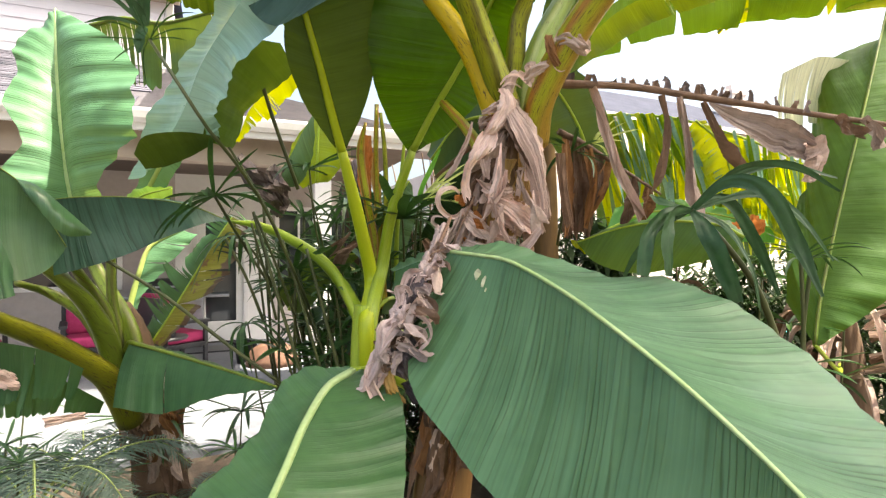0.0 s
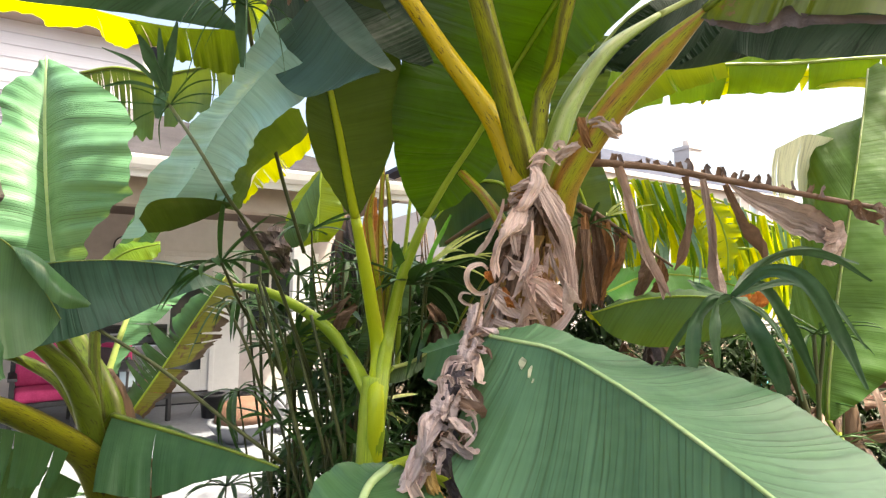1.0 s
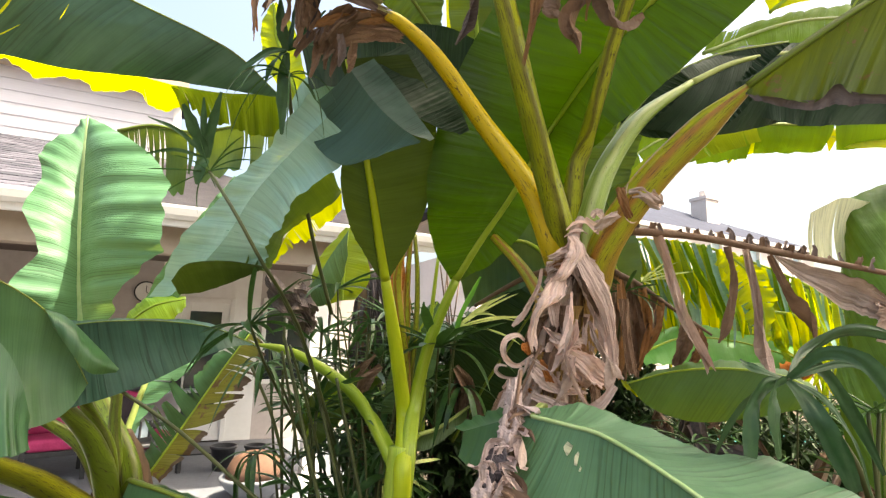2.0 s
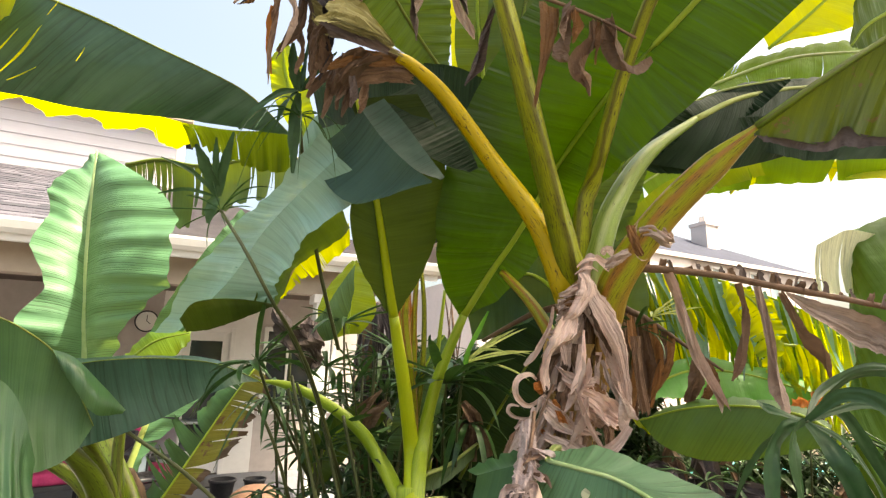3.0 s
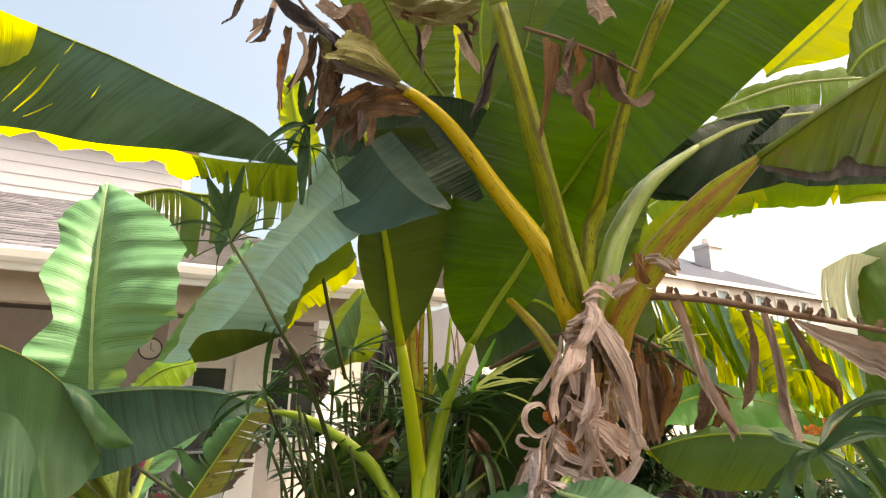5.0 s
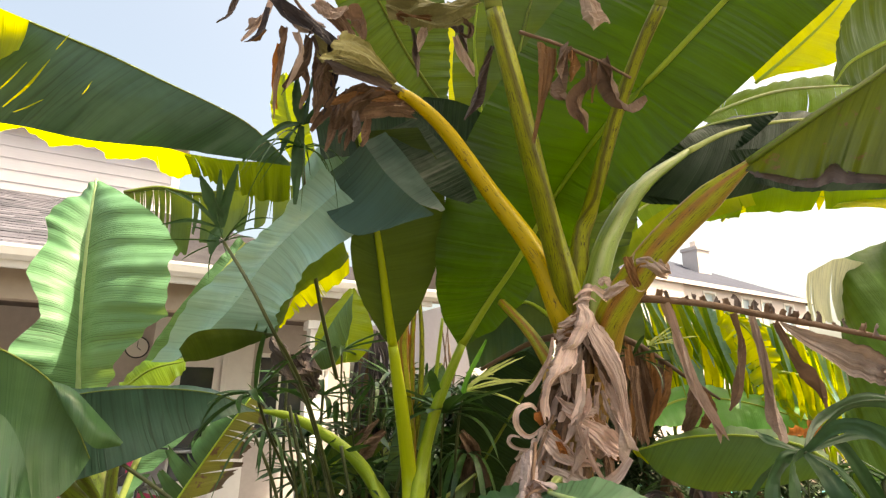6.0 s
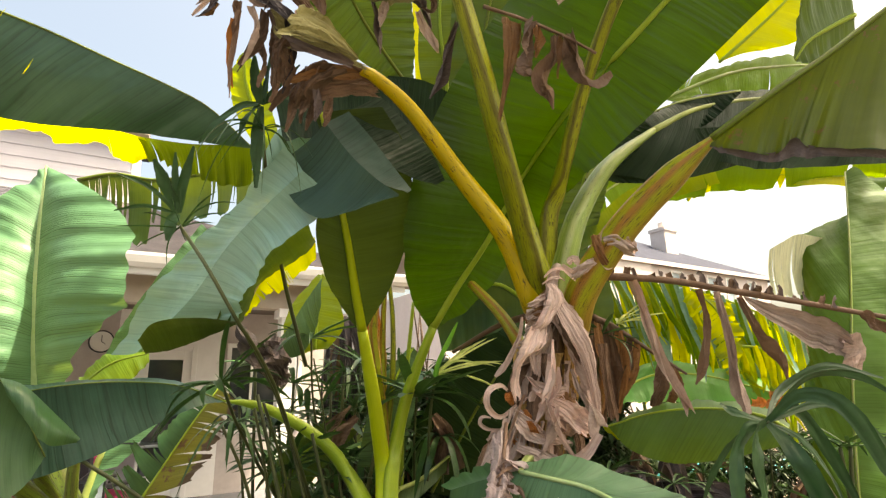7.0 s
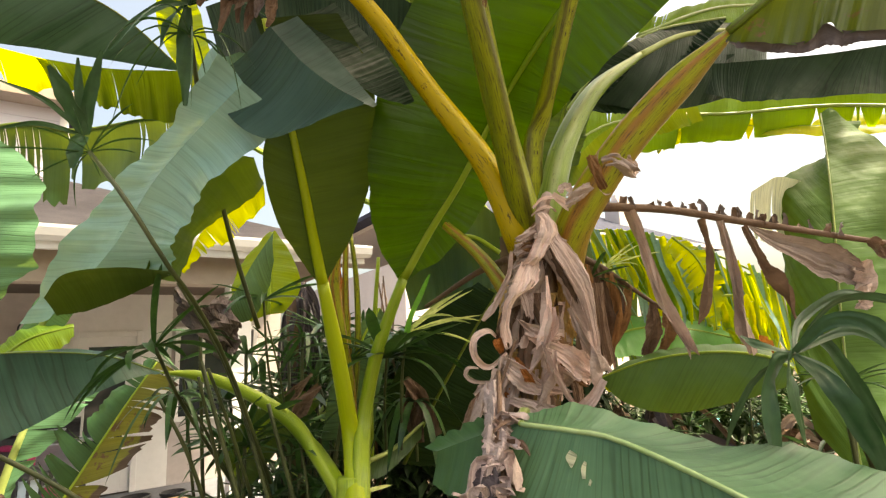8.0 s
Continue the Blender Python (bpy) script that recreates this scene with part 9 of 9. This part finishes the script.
    # thick leaning canes
    for pts, r in (([(-0.88, 2.09, 1.935), (-0.787, 2.206, 1.717), (-0.722, 2.33, 1.465), (-0.671, 2.465, 1.168)], 0.009), ([(-0.807, 2.167, 1.665), (-0.768, 2.274, 1.471), (-0.727, 2.395, 1.225)], 0.009), ([(-0.998, 2.286, 1.572), (-0.93, 2.334, 1.408), (-0.874, 2.393, 1.201)], 0.01), ([(-0.873, 2.275, 1.639), (-0.84, 2.336, 1.42), (-0.813, 2.396, 1.202)], 0.009), ([(-0.71, 2.54, 1.838), (-0.674, 2.6, 1.626), (-0.654, 2.655, 1.426)], 0.006),
                   ([(-0.871, 2.289, 1.69), (-0.77, 2.3, 1.329), (-0.669, 2.311, 0.981), (-0.601, 2.318, 0.732)], 0.012), ([(-0.763, 2.349, 1.566), (-0.674, 2.358, 1.261), (-0.586, 2.368, 0.943)], 0.01), ([(-0.674, 2.407, 1.528), (-0.591, 2.416, 1.216), (-0.514, 2.425, 0.905)], 0.012), ([(-0.593, 2.514, 1.447), (-0.555, 2.519, 1.204), (-0.53, 2.524, 0.88)], 0.008)):
        sedge(pts[::-1], 0, radius=r * 0.6, label="leaning brownish-green sedge cane")
    # the thicket between the plants and the house
    rng = np.random.default_rng(33)
    for i in range(62):
        x0, y0 = rng.uniform(-0.98, -0.4), rng.uniform(2.55, 3.6)
        top = vec((x0 + rng.uniform(-0.3, 0.25), y0 + rng.uniform(-0.12, 0.2), rng.uniform(0.7, 1.85)))
        base = vec((x0 * 0.85 - 0.05, y0, -0.04))
        sedge([base, (base + top) / 2 + vec((rng.uniform(-0.06, 0.06), 0, 0.05)), top], int(rng.integers(7, 13)), rng.uniform(0.2, 0.34), ("light" if i % 47 == 5 else ("dark", "hang")[i % 5 == 0]), rng.uniform(0.0045, 0.009), wide=rng.uniform(1.1, 1.9), tilt=(rng.uniform(-25, 25), rng.uniform(-25, 25)))
    for i in range(26):
        x0, y0 = rng.uniform(-2.6, -0.6), rng.uniform(1.9, 3.1)
        top = vec((x0 + rng.uniform(-0.1, 0.1), y0, rng.uniform(0.3, 0.72)))
        sedge([vec((x0, y0, -0.04)), (vec((x0, y0, -0.04)) + top) / 2, top], int(rng.integers(9, 14)), rng.uniform(0.18, 0.28), "dark", 0.004)
    for i in range(40):
        x0, y0 = rng.uniform(0.3, 2.6), rng.uniform(2.2, 3.4)
        top = vec((x0 + rng.uniform(-0.2, 0.2), y0, rng.uniform(0.6, 1.35)))
        sedge([vec((x0, y0, -0.04)), (vec((x0, y0, -0.04)) + top) / 2, top], int(rng.integers(9, 14)), rng.uniform(0.2, 0.3), "dark", 0.005)


sedges()


# ---- on the patio ----
def clock():
    x, z = 1.15, 2.35
    c = at_house(thing("wall_clock", "round wall clock with black rim on the porch wall", "clock"))
    def disc(r0, r1, y0, y1, mat, name):
        b = bmesh.new()
        n = 40
        rings = [[b.verts.new((x + r * math.cos(6.2832 * k / n), y, z + r * math.sin(6.2832 * k / n))) for k in range(n)] for r, y in ((r0, y0), (r0, y1), (r1, y1), (r1, y0))]
        for a in range(4):
            for k in range(n):
                b.faces.new((rings[a][k], rings[a][(k + 1) % n], rings[(a + 1) % 4][(k + 1) % n], rings[(a + 1) % 4][k]))
        return solid(name, b, mat, c)
    disc(0.15, 0.17, 3.6, 3.56, M_BLACK, "rim")
    disc(0.002, 0.15, 3.6, 3.575, M_DIAL, "dial")
    for ang, ln in ((0.0, 0.1), (2.2, 0.07)):
        solid("pointer", box_bm((x - 0.005, 3.568, z), (x + 0.005, 3.572, z + ln)), M_BLACK, c).matrix_local = Matrix.Translation((x, 0, z)) @ Matrix.Rotation(ang, 4, "Y") @ Matrix.Translation((-x, 0, -z))


clock()


def shrubs():
    """The mixed dark growth behind the plants: small pointed leaves in clumps on thin stems."""
    rng = np.random.default_rng(77)
    for name, label, x0, x1, y0, y1, top, count in (("shrub", "dense dark green shrub behind the banana plants", -0.3, 1.1, 3.5, 4.3, 2.15, 6500), ("shrub", "dense dark green shrub behind the banana plants", 1.0, 3.4, 3.6, 4.6, 1.85, 8000), ("shrub", "dark green shrub behind the young banana plant", -0.78, -0.05, 3.7, 4.4, 2.6, 3600), ("shrub", "low mixed greenery at the patio edge", -1.3, -0.4, 3.5, 4.0, 0.85, 900)):
        verts, faces = [], []
        for i in range(count):
            x, y = rng.uniform(x0, x1), rng.uniform(y0, y1)
            hump = top * (0.72 + 0.28 * noise.noise((x * 1.7, y * 1.7, 3.0)))
            z = hump * rng.uniform(0, 1) ** 0.6
            a, tilt = rng.uniform(0, 6.28), rng.uniform(-1.0, 0.4)
            ln, w = rng.uniform(0.07, 0.2), rng.uniform(0.012, 0.03)
            d = vec((math.cos(a) * math.cos(tilt), math.sin(a) * math.cos(tilt), math.sin(tilt)))
            side = np.cross(d, (0, 0, 1))
            side /= np.linalg.norm(side) + 1e-9
            o, q = vec((x, y, z)), len(verts)
            verts += [o, o + d * ln * 0.5 + side * w, o + d * ln - vec((0, 0, ln * 0.15)), o + d * ln * 0.5 - side * w, o + d * ln * 0.5 - vec((0, 0, 0.006))]
            faces += [(q, q + 1, q + 4), (q + 1, q + 2, q + 4), (q + 2, q + 3, q + 4), (q + 3, q, q + 4)]
        s = thing(name, label, "shrub", "shrubs")
        ob = part("foliage", mesh_of("foliage", verts, faces, smooth=False), M_HEDGE, s)
        ob["kind"] = "stuff"
        for i in range(9):
            x, y = rng.uniform(x0, x1), rng.uniform(y0, y1)
            stalk("stem", [(x, y, -0.05), (x + rng.uniform(-0.1, 0.1), y, top * 0.4), (x + rng.uniform(-0.2, 0.2), y, top * 0.85)], (0.014, 0.005), M_TRUNK, s, n=8, sides=6)


shrubs()


def dry_canes():
    """Olive and orange leaf stalks of a withered shoot behind the young plant."""
    c = thing("banana_shoot", "withered banana shoot with olive and orange stalks", "banana plant", "banana plants")
    for i, (pts, r, mat) in enumerate((([(-0.395, 2.832, 1.207), (-0.409, 2.785, 1.568), (-0.417, 2.734, 1.944), (-0.404, 2.699, 2.265)], (0.02, 0.016, 0.012), M_RIB_RED), ([(-0.44, 2.83, 1.207), (-0.375, 2.758, 1.675), (-0.367, 2.722, 1.999), (-0.387, 2.712, 2.224)], (0.016, 0.014, 0.01), M_RIB_SPOT), ([(-0.333, 2.835, 1.208), (-0.321, 2.789, 1.569), (-0.289, 2.755, 1.891), (-0.267, 2.747, 2.115)], (0.014, 0.012, 0.008), M_RIB))):
        stalk("petiole", pts, r, mat, c, n=14, sides=10, groove=0.3, seed=i)
    strip(c, [(-0.45, 2.708, 2.109), (-0.468, 2.717, 1.998), (-0.479, 2.753, 1.862), (-0.469, 2.791, 1.727)], (0.03, 0.07, 0.07, 0.03), M_DEAD_ORANGE, seed=640, twist=0.3)
    strip(c, [(-0.434, 2.772, 2.032), (-0.424, 2.797, 1.864), (-0.434, 2.864, 1.617)], (0.03, 0.06, 0.03), M_DEAD_TAN, seed=641, twist=0.3)
    for i, (pts, w) in enumerate((([(-0.548, 2.831, 1.563), (-0.618, 2.796, 1.486), (-0.665, 2.823, 1.38)], 0.07), ([(-0.579, 2.836, 1.616), (-0.66, 2.833, 1.535), (-0.758, 2.85, 1.453)], 0.05), ([(-0.17, 2.744, 1.574), (-0.104, 2.722, 1.476), (-0.041, 2.713, 1.332)], 0.08), ([(-0.143, 2.752, 1.548), (-0.144, 2.727, 1.45), (-0.132, 2.715, 1.306)], 0.09))):
        strip(c, pts, (w * 0.4, w, w * 0.6), M_DEAD_DARK, seed=650 + i, twist=1.2)


dry_canes()


def stump():
    """A dead banana stump under a heap of its own brown leaves, behind the low blade."""
    p = thing("banana_stump", "dead banana stump under dark brown fallen leaves", "banana plant")
    stalk("trunk", [(0.92, 2.95, -0.05), (0.93, 2.94, 0.6), (0.95, 2.92, 1.15)], (0.13, 0.11, 0.06), M_TRUNK, p, n=14, sides=14, wob=0.06, seed=19)
    rng = np.random.default_rng(44)
    for i in range(70):
        a = rng.uniform(0, 6.28)
        out = vec((math.cos(a), math.sin(a) * 0.6, 0))
        q = vec((0.94, 2.93, rng.uniform(0.6, 1.28))) + out * 0.06
        reach, w = rng.uniform(0.2, 0.62), rng.uniform(0.03, 0.09)
        strip(p, [q, q + out * reach * 0.5 + vec((0, 0, rng.uniform(0.0, 0.14))), q + out * reach - vec((0, 0, rng.uniform(0.0, 0.3)))], (w * 0.5, w, w * 0.8, w * 0.3), (M_DEAD_DARK, M_DEAD_GREY, M_DEAD_DARK, M_DEAD_MUD)[i % 4], seed=1200 + i, twist=1.6, curl=0.5, n=10)


stump()


def shaggy_trunk():
    """A trunk hung with grey dry leaves, between the young plant and the porch."""
    t = thing("dead_palm", "dead palm trunk shaggy with hanging grey dry leaves", "palm")
    at = vec((-0.772, 3.613, 1.675))
    stalk("trunk", [(at[0], at[1], -0.05), (at[0], at[1], 1.0), (at[0] - 0.02, at[1], 2.15)], (0.08, 0.07, 0.05), M_TRUNK, t, n=12, sides=12, wob=0.08)
    rng = np.random.default_rng(6)
    for i in range(42):
        a, z0 = rng.uniform(0, 6.28), rng.uniform(1.2, 2.15)
        out = vec((math.cos(a), math.sin(a), 0))
        base = vec((at[0], at[1], z0))
        w = rng.uniform(0.015, 0.04)
        strip(t, [base + out * 0.05, base + out * 0.11 - vec((0, 0, 0.15)), base + out * 0.1 - vec((0, 0, rng.uniform(0.35, 0.6)))], (w, w, w * 0.4), M_DEAD_GREY, seed=400 + i, n=8)


shaggy_trunk()


# ---- patio things ----
def armchair(x, y, turn):
    """A cushioned garden armchair."""
    c = at_house(thing("garden_chair", "dark garden armchair with red cushions on the patio", "chair", "garden chairs"))
    c.matrix_world = Matrix.Translation((x, y, 0)) @ Matrix.Rotation(radians(turn), 4, "Z")
    solid("seat_frame", box_bm((-0.32, -0.32, 0.28), (0.32, 0.32, 0.34), 0.01), M_BLACK, c)
    for sx in (-0.32, 0.27):
        for sy in (-0.32, 0.27):
            solid("leg", box_bm((sx, sy, 0.0), (sx + 0.05, sy + 0.05, 0.28 if sy > 0 else 0.6), 0.006), M_BLACK, c)
        solid("armrest", box_bm((sx - 0.02, -0.34, 0.6), (sx + 0.07, 0.32, 0.64), 0.01), M_BLACK, c)
    solid("back_frame", box_bm((-0.32, 0.28, 0.34), (0.32, 0.33, 0.95), 0.01), M_BLACK, c)
    solid("seat_cushion", box_bm((-0.27, -0.32, 0.34), (0.27, 0.2, 0.48), 0.045), M_CUSHION, c, "red fabric cushion", True)
    solid("back_cushion", box_bm((-0.27, 0.16, 0.47), (0.27, 0.29, 1.0), 0.05), M_CUSHION, c, "red fabric cushion", True)
    return c


armchair(-5.0, 6.5, 40)
armchair(-4.05, 6.75, 150)
armchair(-5.9, 5.7, 215)


def grill():
    g = thing("gas_grill", "steel and black gas grill on the patio", "grill")
    g.matrix_world = Matrix.Translation((-5.0, 8.3, 0)) @ Matrix.Rotation(radians(28), 4, "Z")
    solid("cabinet", box_bm((-0.45, -0.28, 0.08), (0.45, 0.28, 0.82), 0.012), M_STEEL, g)
    for sx in (-0.42, 0.36):
        for sy in (-0.25, 0.19):
            solid("foot", box_bm((sx, sy, 0), (sx + 0.06, sy + 0.06, 0.08), 0.004), M_BLACK, g)
    b = bmesh.new()
    n = 10
    rows = []
    for x in (-0.45, 0.45):
        rows.append([b.verts.new((x, 0.28 * math.cos(math.pi * k / n), 0.86 + 0.26 * math.sin(math.pi * k / n))) for k in range(n + 1)])
    for k in range(n):
        b.faces.new((rows[0][k], rows[0][k + 1], rows[1][k + 1], rows[1][k]))
    b.faces.new(rows[0])
    b.faces.new(rows[1][::-1])
    b.faces.new((rows[0][0], rows[1][0], rows[1][-1], rows[0][-1]))
    solid("lid", b, M_BLACK, g, "black domed lid")
    solid("handle", box_bm((-0.3, -0.33, 0.98), (0.3, -0.3, 1.01), 0.008), M_STEEL, g)
    for sx in (-0.85, 0.45):
        solid("side_shelf", box_bm((sx, -0.25, 0.8), (sx + 0.4, 0.25, 0.84), 0.008), M_STEEL, g)


grill()


def lantern():
    """A black lantern with glass sides and a peaked roof, on a small round table."""
    t = thing("side_table", "small round black metal side table on the patio", "table")
    t.location = (-3.66, 5.99, 0)

    def ring(name, profile, mat, parent, n=24):
        b = bmesh.new()
        rings = [[b.verts.new((r * math.cos(6.2832 * k / n), r * math.sin(6.2832 * k / n), z)) for k in range(n)] for r, z in profile]
        for r0, r1 in zip(rings, rings[1:]):
            for k in range(n):
                b.faces.new((r0[k], r0[(k + 1) % n], r1[(k + 1) % n], r1[k]))
        b.faces.new(rings[-1])
        b.faces.new(rings[0][::-1])
        return solid(name, b, mat, parent, smooth=n > 8)

    ring("tabletop", ((0.24, 0.5), (0.25, 0.51), (0.25, 0.53), (0.24, 0.54)), M_BLACK, t)
    ring("pedestal", ((0.03, 0.03), (0.025, 0.25), (0.03, 0.499)), M_BLACK, t, 12)
    ring("foot", ((0.17, 0.0), (0.17, 0.015), (0.05, 0.03)), M_BLACK, t)
    c = thing("lantern", "black metal lantern with glass sides on a side table", "lantern")
    c.location = (-3.66, 5.99, 0.541)
    ring("base", ((0.13, 0.0), (0.13, 0.03), (0.115, 0.04)), M_BLACK, c, 6)
    ring("glass", ((0.095, 0.041), (0.095, 0.22)), M_SKY_GLASS, c, 6)
    for k in range(6):
        a = 6.2832 * k / 6
        x, y = 0.105 * math.cos(a), 0.105 * math.sin(a)
        solid("post", box_bm((x - 0.01, y - 0.01, 0.041), (x + 0.01, y + 0.01, 0.22), 0.002), M_BLACK, c)
    ring("roof", ((0.17, 0.221), (0.16, 0.24), (0.07, 0.31), (0.03, 0.33), (0.02, 0.36)), M_BLACK, c, 6)


lantern()


def fire_bowl():
    """A brown domed lid over a pale rimmed bowl."""
    f = thing("fire_bowl", "brown domed cover on a pale bowl at the patio edge", "fire bowl")
    f.location = (-2.35, 6.0, 0)
    def turned(name, profile, mat):
        b = bmesh.new()
        n = 28
        rings = [[b.verts.new((r * math.cos(6.2832 * k / n), r * math.sin(6.2832 * k / n), z)) for k in range(n)] for r, z in profile]
        for r0, r1 in zip(rings, rings[1:]):
            for k in range(n):
                b.faces.new((r0[k], r0[(k + 1) % n], r1[(k + 1) % n], r1[k]))
        b.faces.new(rings[-1])
        b.faces.new(rings[0][::-1])
        solid(name, b, mat, f, smooth=True)
    turned("bowl", ((0.18, 0.0), (0.2, 0.03), (0.3, 0.12), (0.36, 0.2), (0.37, 0.22), (0.34, 0.225)), M_CONCRETE)
    turned("cover", ((0.3, 0.226), (0.29, 0.3), (0.24, 0.4), (0.14, 0.46), (0.03, 0.48)), M_CLAY)


fire_bowl()

mat_ob = solid("door_mat", box_bm((1.45, 2.6, 0.002), (2.35, 3.15, 0.022), 0.006), M_BLACK)
at_house(mat_ob)
tagged(mat_ob, "black doormat lying on the patio concrete", "mat")


def planter(x, y, r, h, mat, label):
    p = thing("plant_pot", label, "plant pot", "plant pots")
    p.location = (x, y, 0)
    b = bmesh.new()
    n = 24
    rings = [[b.verts.new((q * math.cos(6.2832 * k / n), q * math.sin(6.2832 * k / n), z)) for k in range(n)] for q, z in ((r * 0.7, 0), (r * 0.95, h * 0.9), (r * 1.05, h * 0.9), (r * 1.05, h), (r * 0.92, h), (r * 0.88, h * 0.85))]
    for r0, r1 in zip(rings, rings[1:]):
        for k in range(n):
            b.faces.new((r0[k], r0[(k + 1) % n], r1[(k + 1) % n], r1[k]))
    b.faces.new(rings[-1])
    b.faces.new(rings[0][::-1])
    solid("pot", b, mat, p, smooth=True)
    return p


planter(-3.2, 7.1, 0.16, 0.3, M_BLACK, "black plastic pot with green plant by the porch")
planter(-2.9, 7.4, 0.14, 0.26, M_BLACK, "black plastic pot with green plant by the porch")


def pool():
    b = bmesh.new()
    box_bm((3.6, 10.2, -0.05), (7.5, 12.0, -0.02), 0.0, b)
    ob = solid("pool_water", b, M_POOL)
    tagged(ob, "turquoise pool water beyond the plants", "pool", kind="structure")


pool()


def palm(at, fronds, length, label, seed):
    """A small feather palm: arching fronds, each a rib with two rows of narrow leaflets."""
    rng = np.random.default_rng(seed)
    p = thing("palm", label, "palm", "small palms")
    stalk("trunk", [(at[0], at[1], -0.05), (at[0], at[1], at[2] * 0.6), tuple(at)], (0.035, 0.03, 0.02), M_TRUNK, p, n=8, sides=9, wob=0.1)
    for i in range(fronds):
        a = 6.2832 * i / fronds + rng.uniform(-0.3, 0.3)
        out = vec((math.cos(a), math.sin(a), 0))
        ln = length * rng.uniform(0.8, 1.15)
        up = rng.uniform(0.25, 0.6)
        pts = [vec(at), vec(at) + out * ln * 0.35 + vec((0, 0, up * ln * 0.7)), vec(at) + out * ln * 0.72 + vec((0, 0, up * ln * 0.75)), vec(at) + out * ln + vec((0, 0, up * ln * 0.35))]
        f = stalk("frond", pts, (0.006, 0.004, 0.0015), M_RIB_PALE, p, n=14, sides=6)
        line = glide(pts, 44)
        tan = np.gradient(line, axis=0)
        verts, faces = [], []
        for k in range(7, 45):
            t = tan[k] / np.linalg.norm(tan[k])
            side = np.cross(t, (0, 0, 1))
            side /= np.linalg.norm(side) + 1e-9
            for sgn in (-1, 1):
                size = ln * 0.3 * math.sin(math.pi * (0.15 + 0.8 * k / 46)) * rng.uniform(0.85, 1.1)
                d = side * sgn * 0.85 + t * 0.5 + vec((0, 0, rng.uniform(-0.25, 0.15)))
                d /= np.linalg.norm(d)
                w = t * 0.0055
                q = len(verts)
                droop = vec((0, 0, -size * 0.18))
                verts += [line[k] - w * 0.5, line[k] + w * 0.5, line[k] + d * size * 0.5 + w, line[k] + d * size * 0.5 - w, line[k] + d * size + droop]
                faces += [(q, q + 1, q + 2, q + 3), (q + 3, q + 2, q + 4)]
        part("frond_blade", mesh_of("frond_blade", verts, faces), M_FROND, f)


palm(vec((-1.582, 1.937, 0.527)), 8, 0.55, "small grey-green feather palm at the patio edge", 3)
palm(vec((-1.849, 2.518, 0.331)), 8, 0.5, "small grey-green feather palm at the patio edge", 4)
palm(vec((-1.461, 2.753, 0.146)), 7, 0.45, "small grey-green feather palm at the patio edge", 5)


def shade_tree():
    """An unseen broad tree, added so that its crown keeps the sun off the planting bed."""
    rng = np.random.default_rng(15)
    t = thing("tree", "unseen leafy tree added to shade the planting bed", "tree")
    root = vec((4.6, -1.4, -0.05))
    heart = vec((0.3, 1.45, 2.25)) + vec(sun_dir) * 7.6
    fork = vec((4.3, 0.2, 5.2))
    stalk("trunk", [root, vec((4.65, -1.0, 2.4)), fork], (0.2, 0.16, 0.12), M_TRUNK, t, n=16, sides=12, wob=0.05)
    verts, faces = [], []
    ends = []
    for i in range(20):
        a = 6.2832 * i / 20
        end = heart + vec((math.cos(a) * rng.uniform(0.3, 1.7), math.sin(a) * rng.uniform(0.4, 2.2), rng.uniform(-0.6, 0.8)))
        ends.append(end)
        stalk("limb", [fork, (fork + end) / 2 + vec((0, 0, rng.uniform(0, 0.4))), end], (0.07, 0.045, 0.015), M_TRUNK, t, n=10, sides=7)
    # extra limbs added to keep the sun off the drooping blade
    for dx, dy in ((-0.8, 0.3), (-0.6, 0.5), (-0.9, 0.0)):
        end = heart + vec((dx, dy, 0.1))
        ends.append(end)
        stalk("limb", [fork, (fork + end) / 2 + vec((0, 0, 0.2)), end], (0.07, 0.045, 0.015), M_TRUNK, t, n=10, sides=7)
    for i in range(11500):
        c = ends[rng.integers(0, len(ends))] + rng.normal(0, 0.42, 3) * vec((1.0, 1.0, 0.6))
        a, tilt = rng.uniform(0, 6.28), rng.uniform(-0.7, 0.5)
        d = vec((math.cos(a) * math.cos(tilt), math.sin(a) * math.cos(tilt), math.sin(tilt)))
        side = np.cross(d, (0, 0, 1))
        side /= np.linalg.norm(side) + 1e-9
        ln, w = rng.uniform(0.12, 0.22), rng.uniform(0.04, 0.07)
        q = len(verts)
        verts += [c, c + d * ln * 0.5 + side * w, c + d * ln, c + d * ln * 0.5 - side * w]
        faces.append((q, q + 1, q + 2, q + 3))
    ob = part("crown", mesh_of("crown", verts, faces, smooth=False), M_HEDGE, t)
    ob["kind"] = "stuff"


shade_tree()
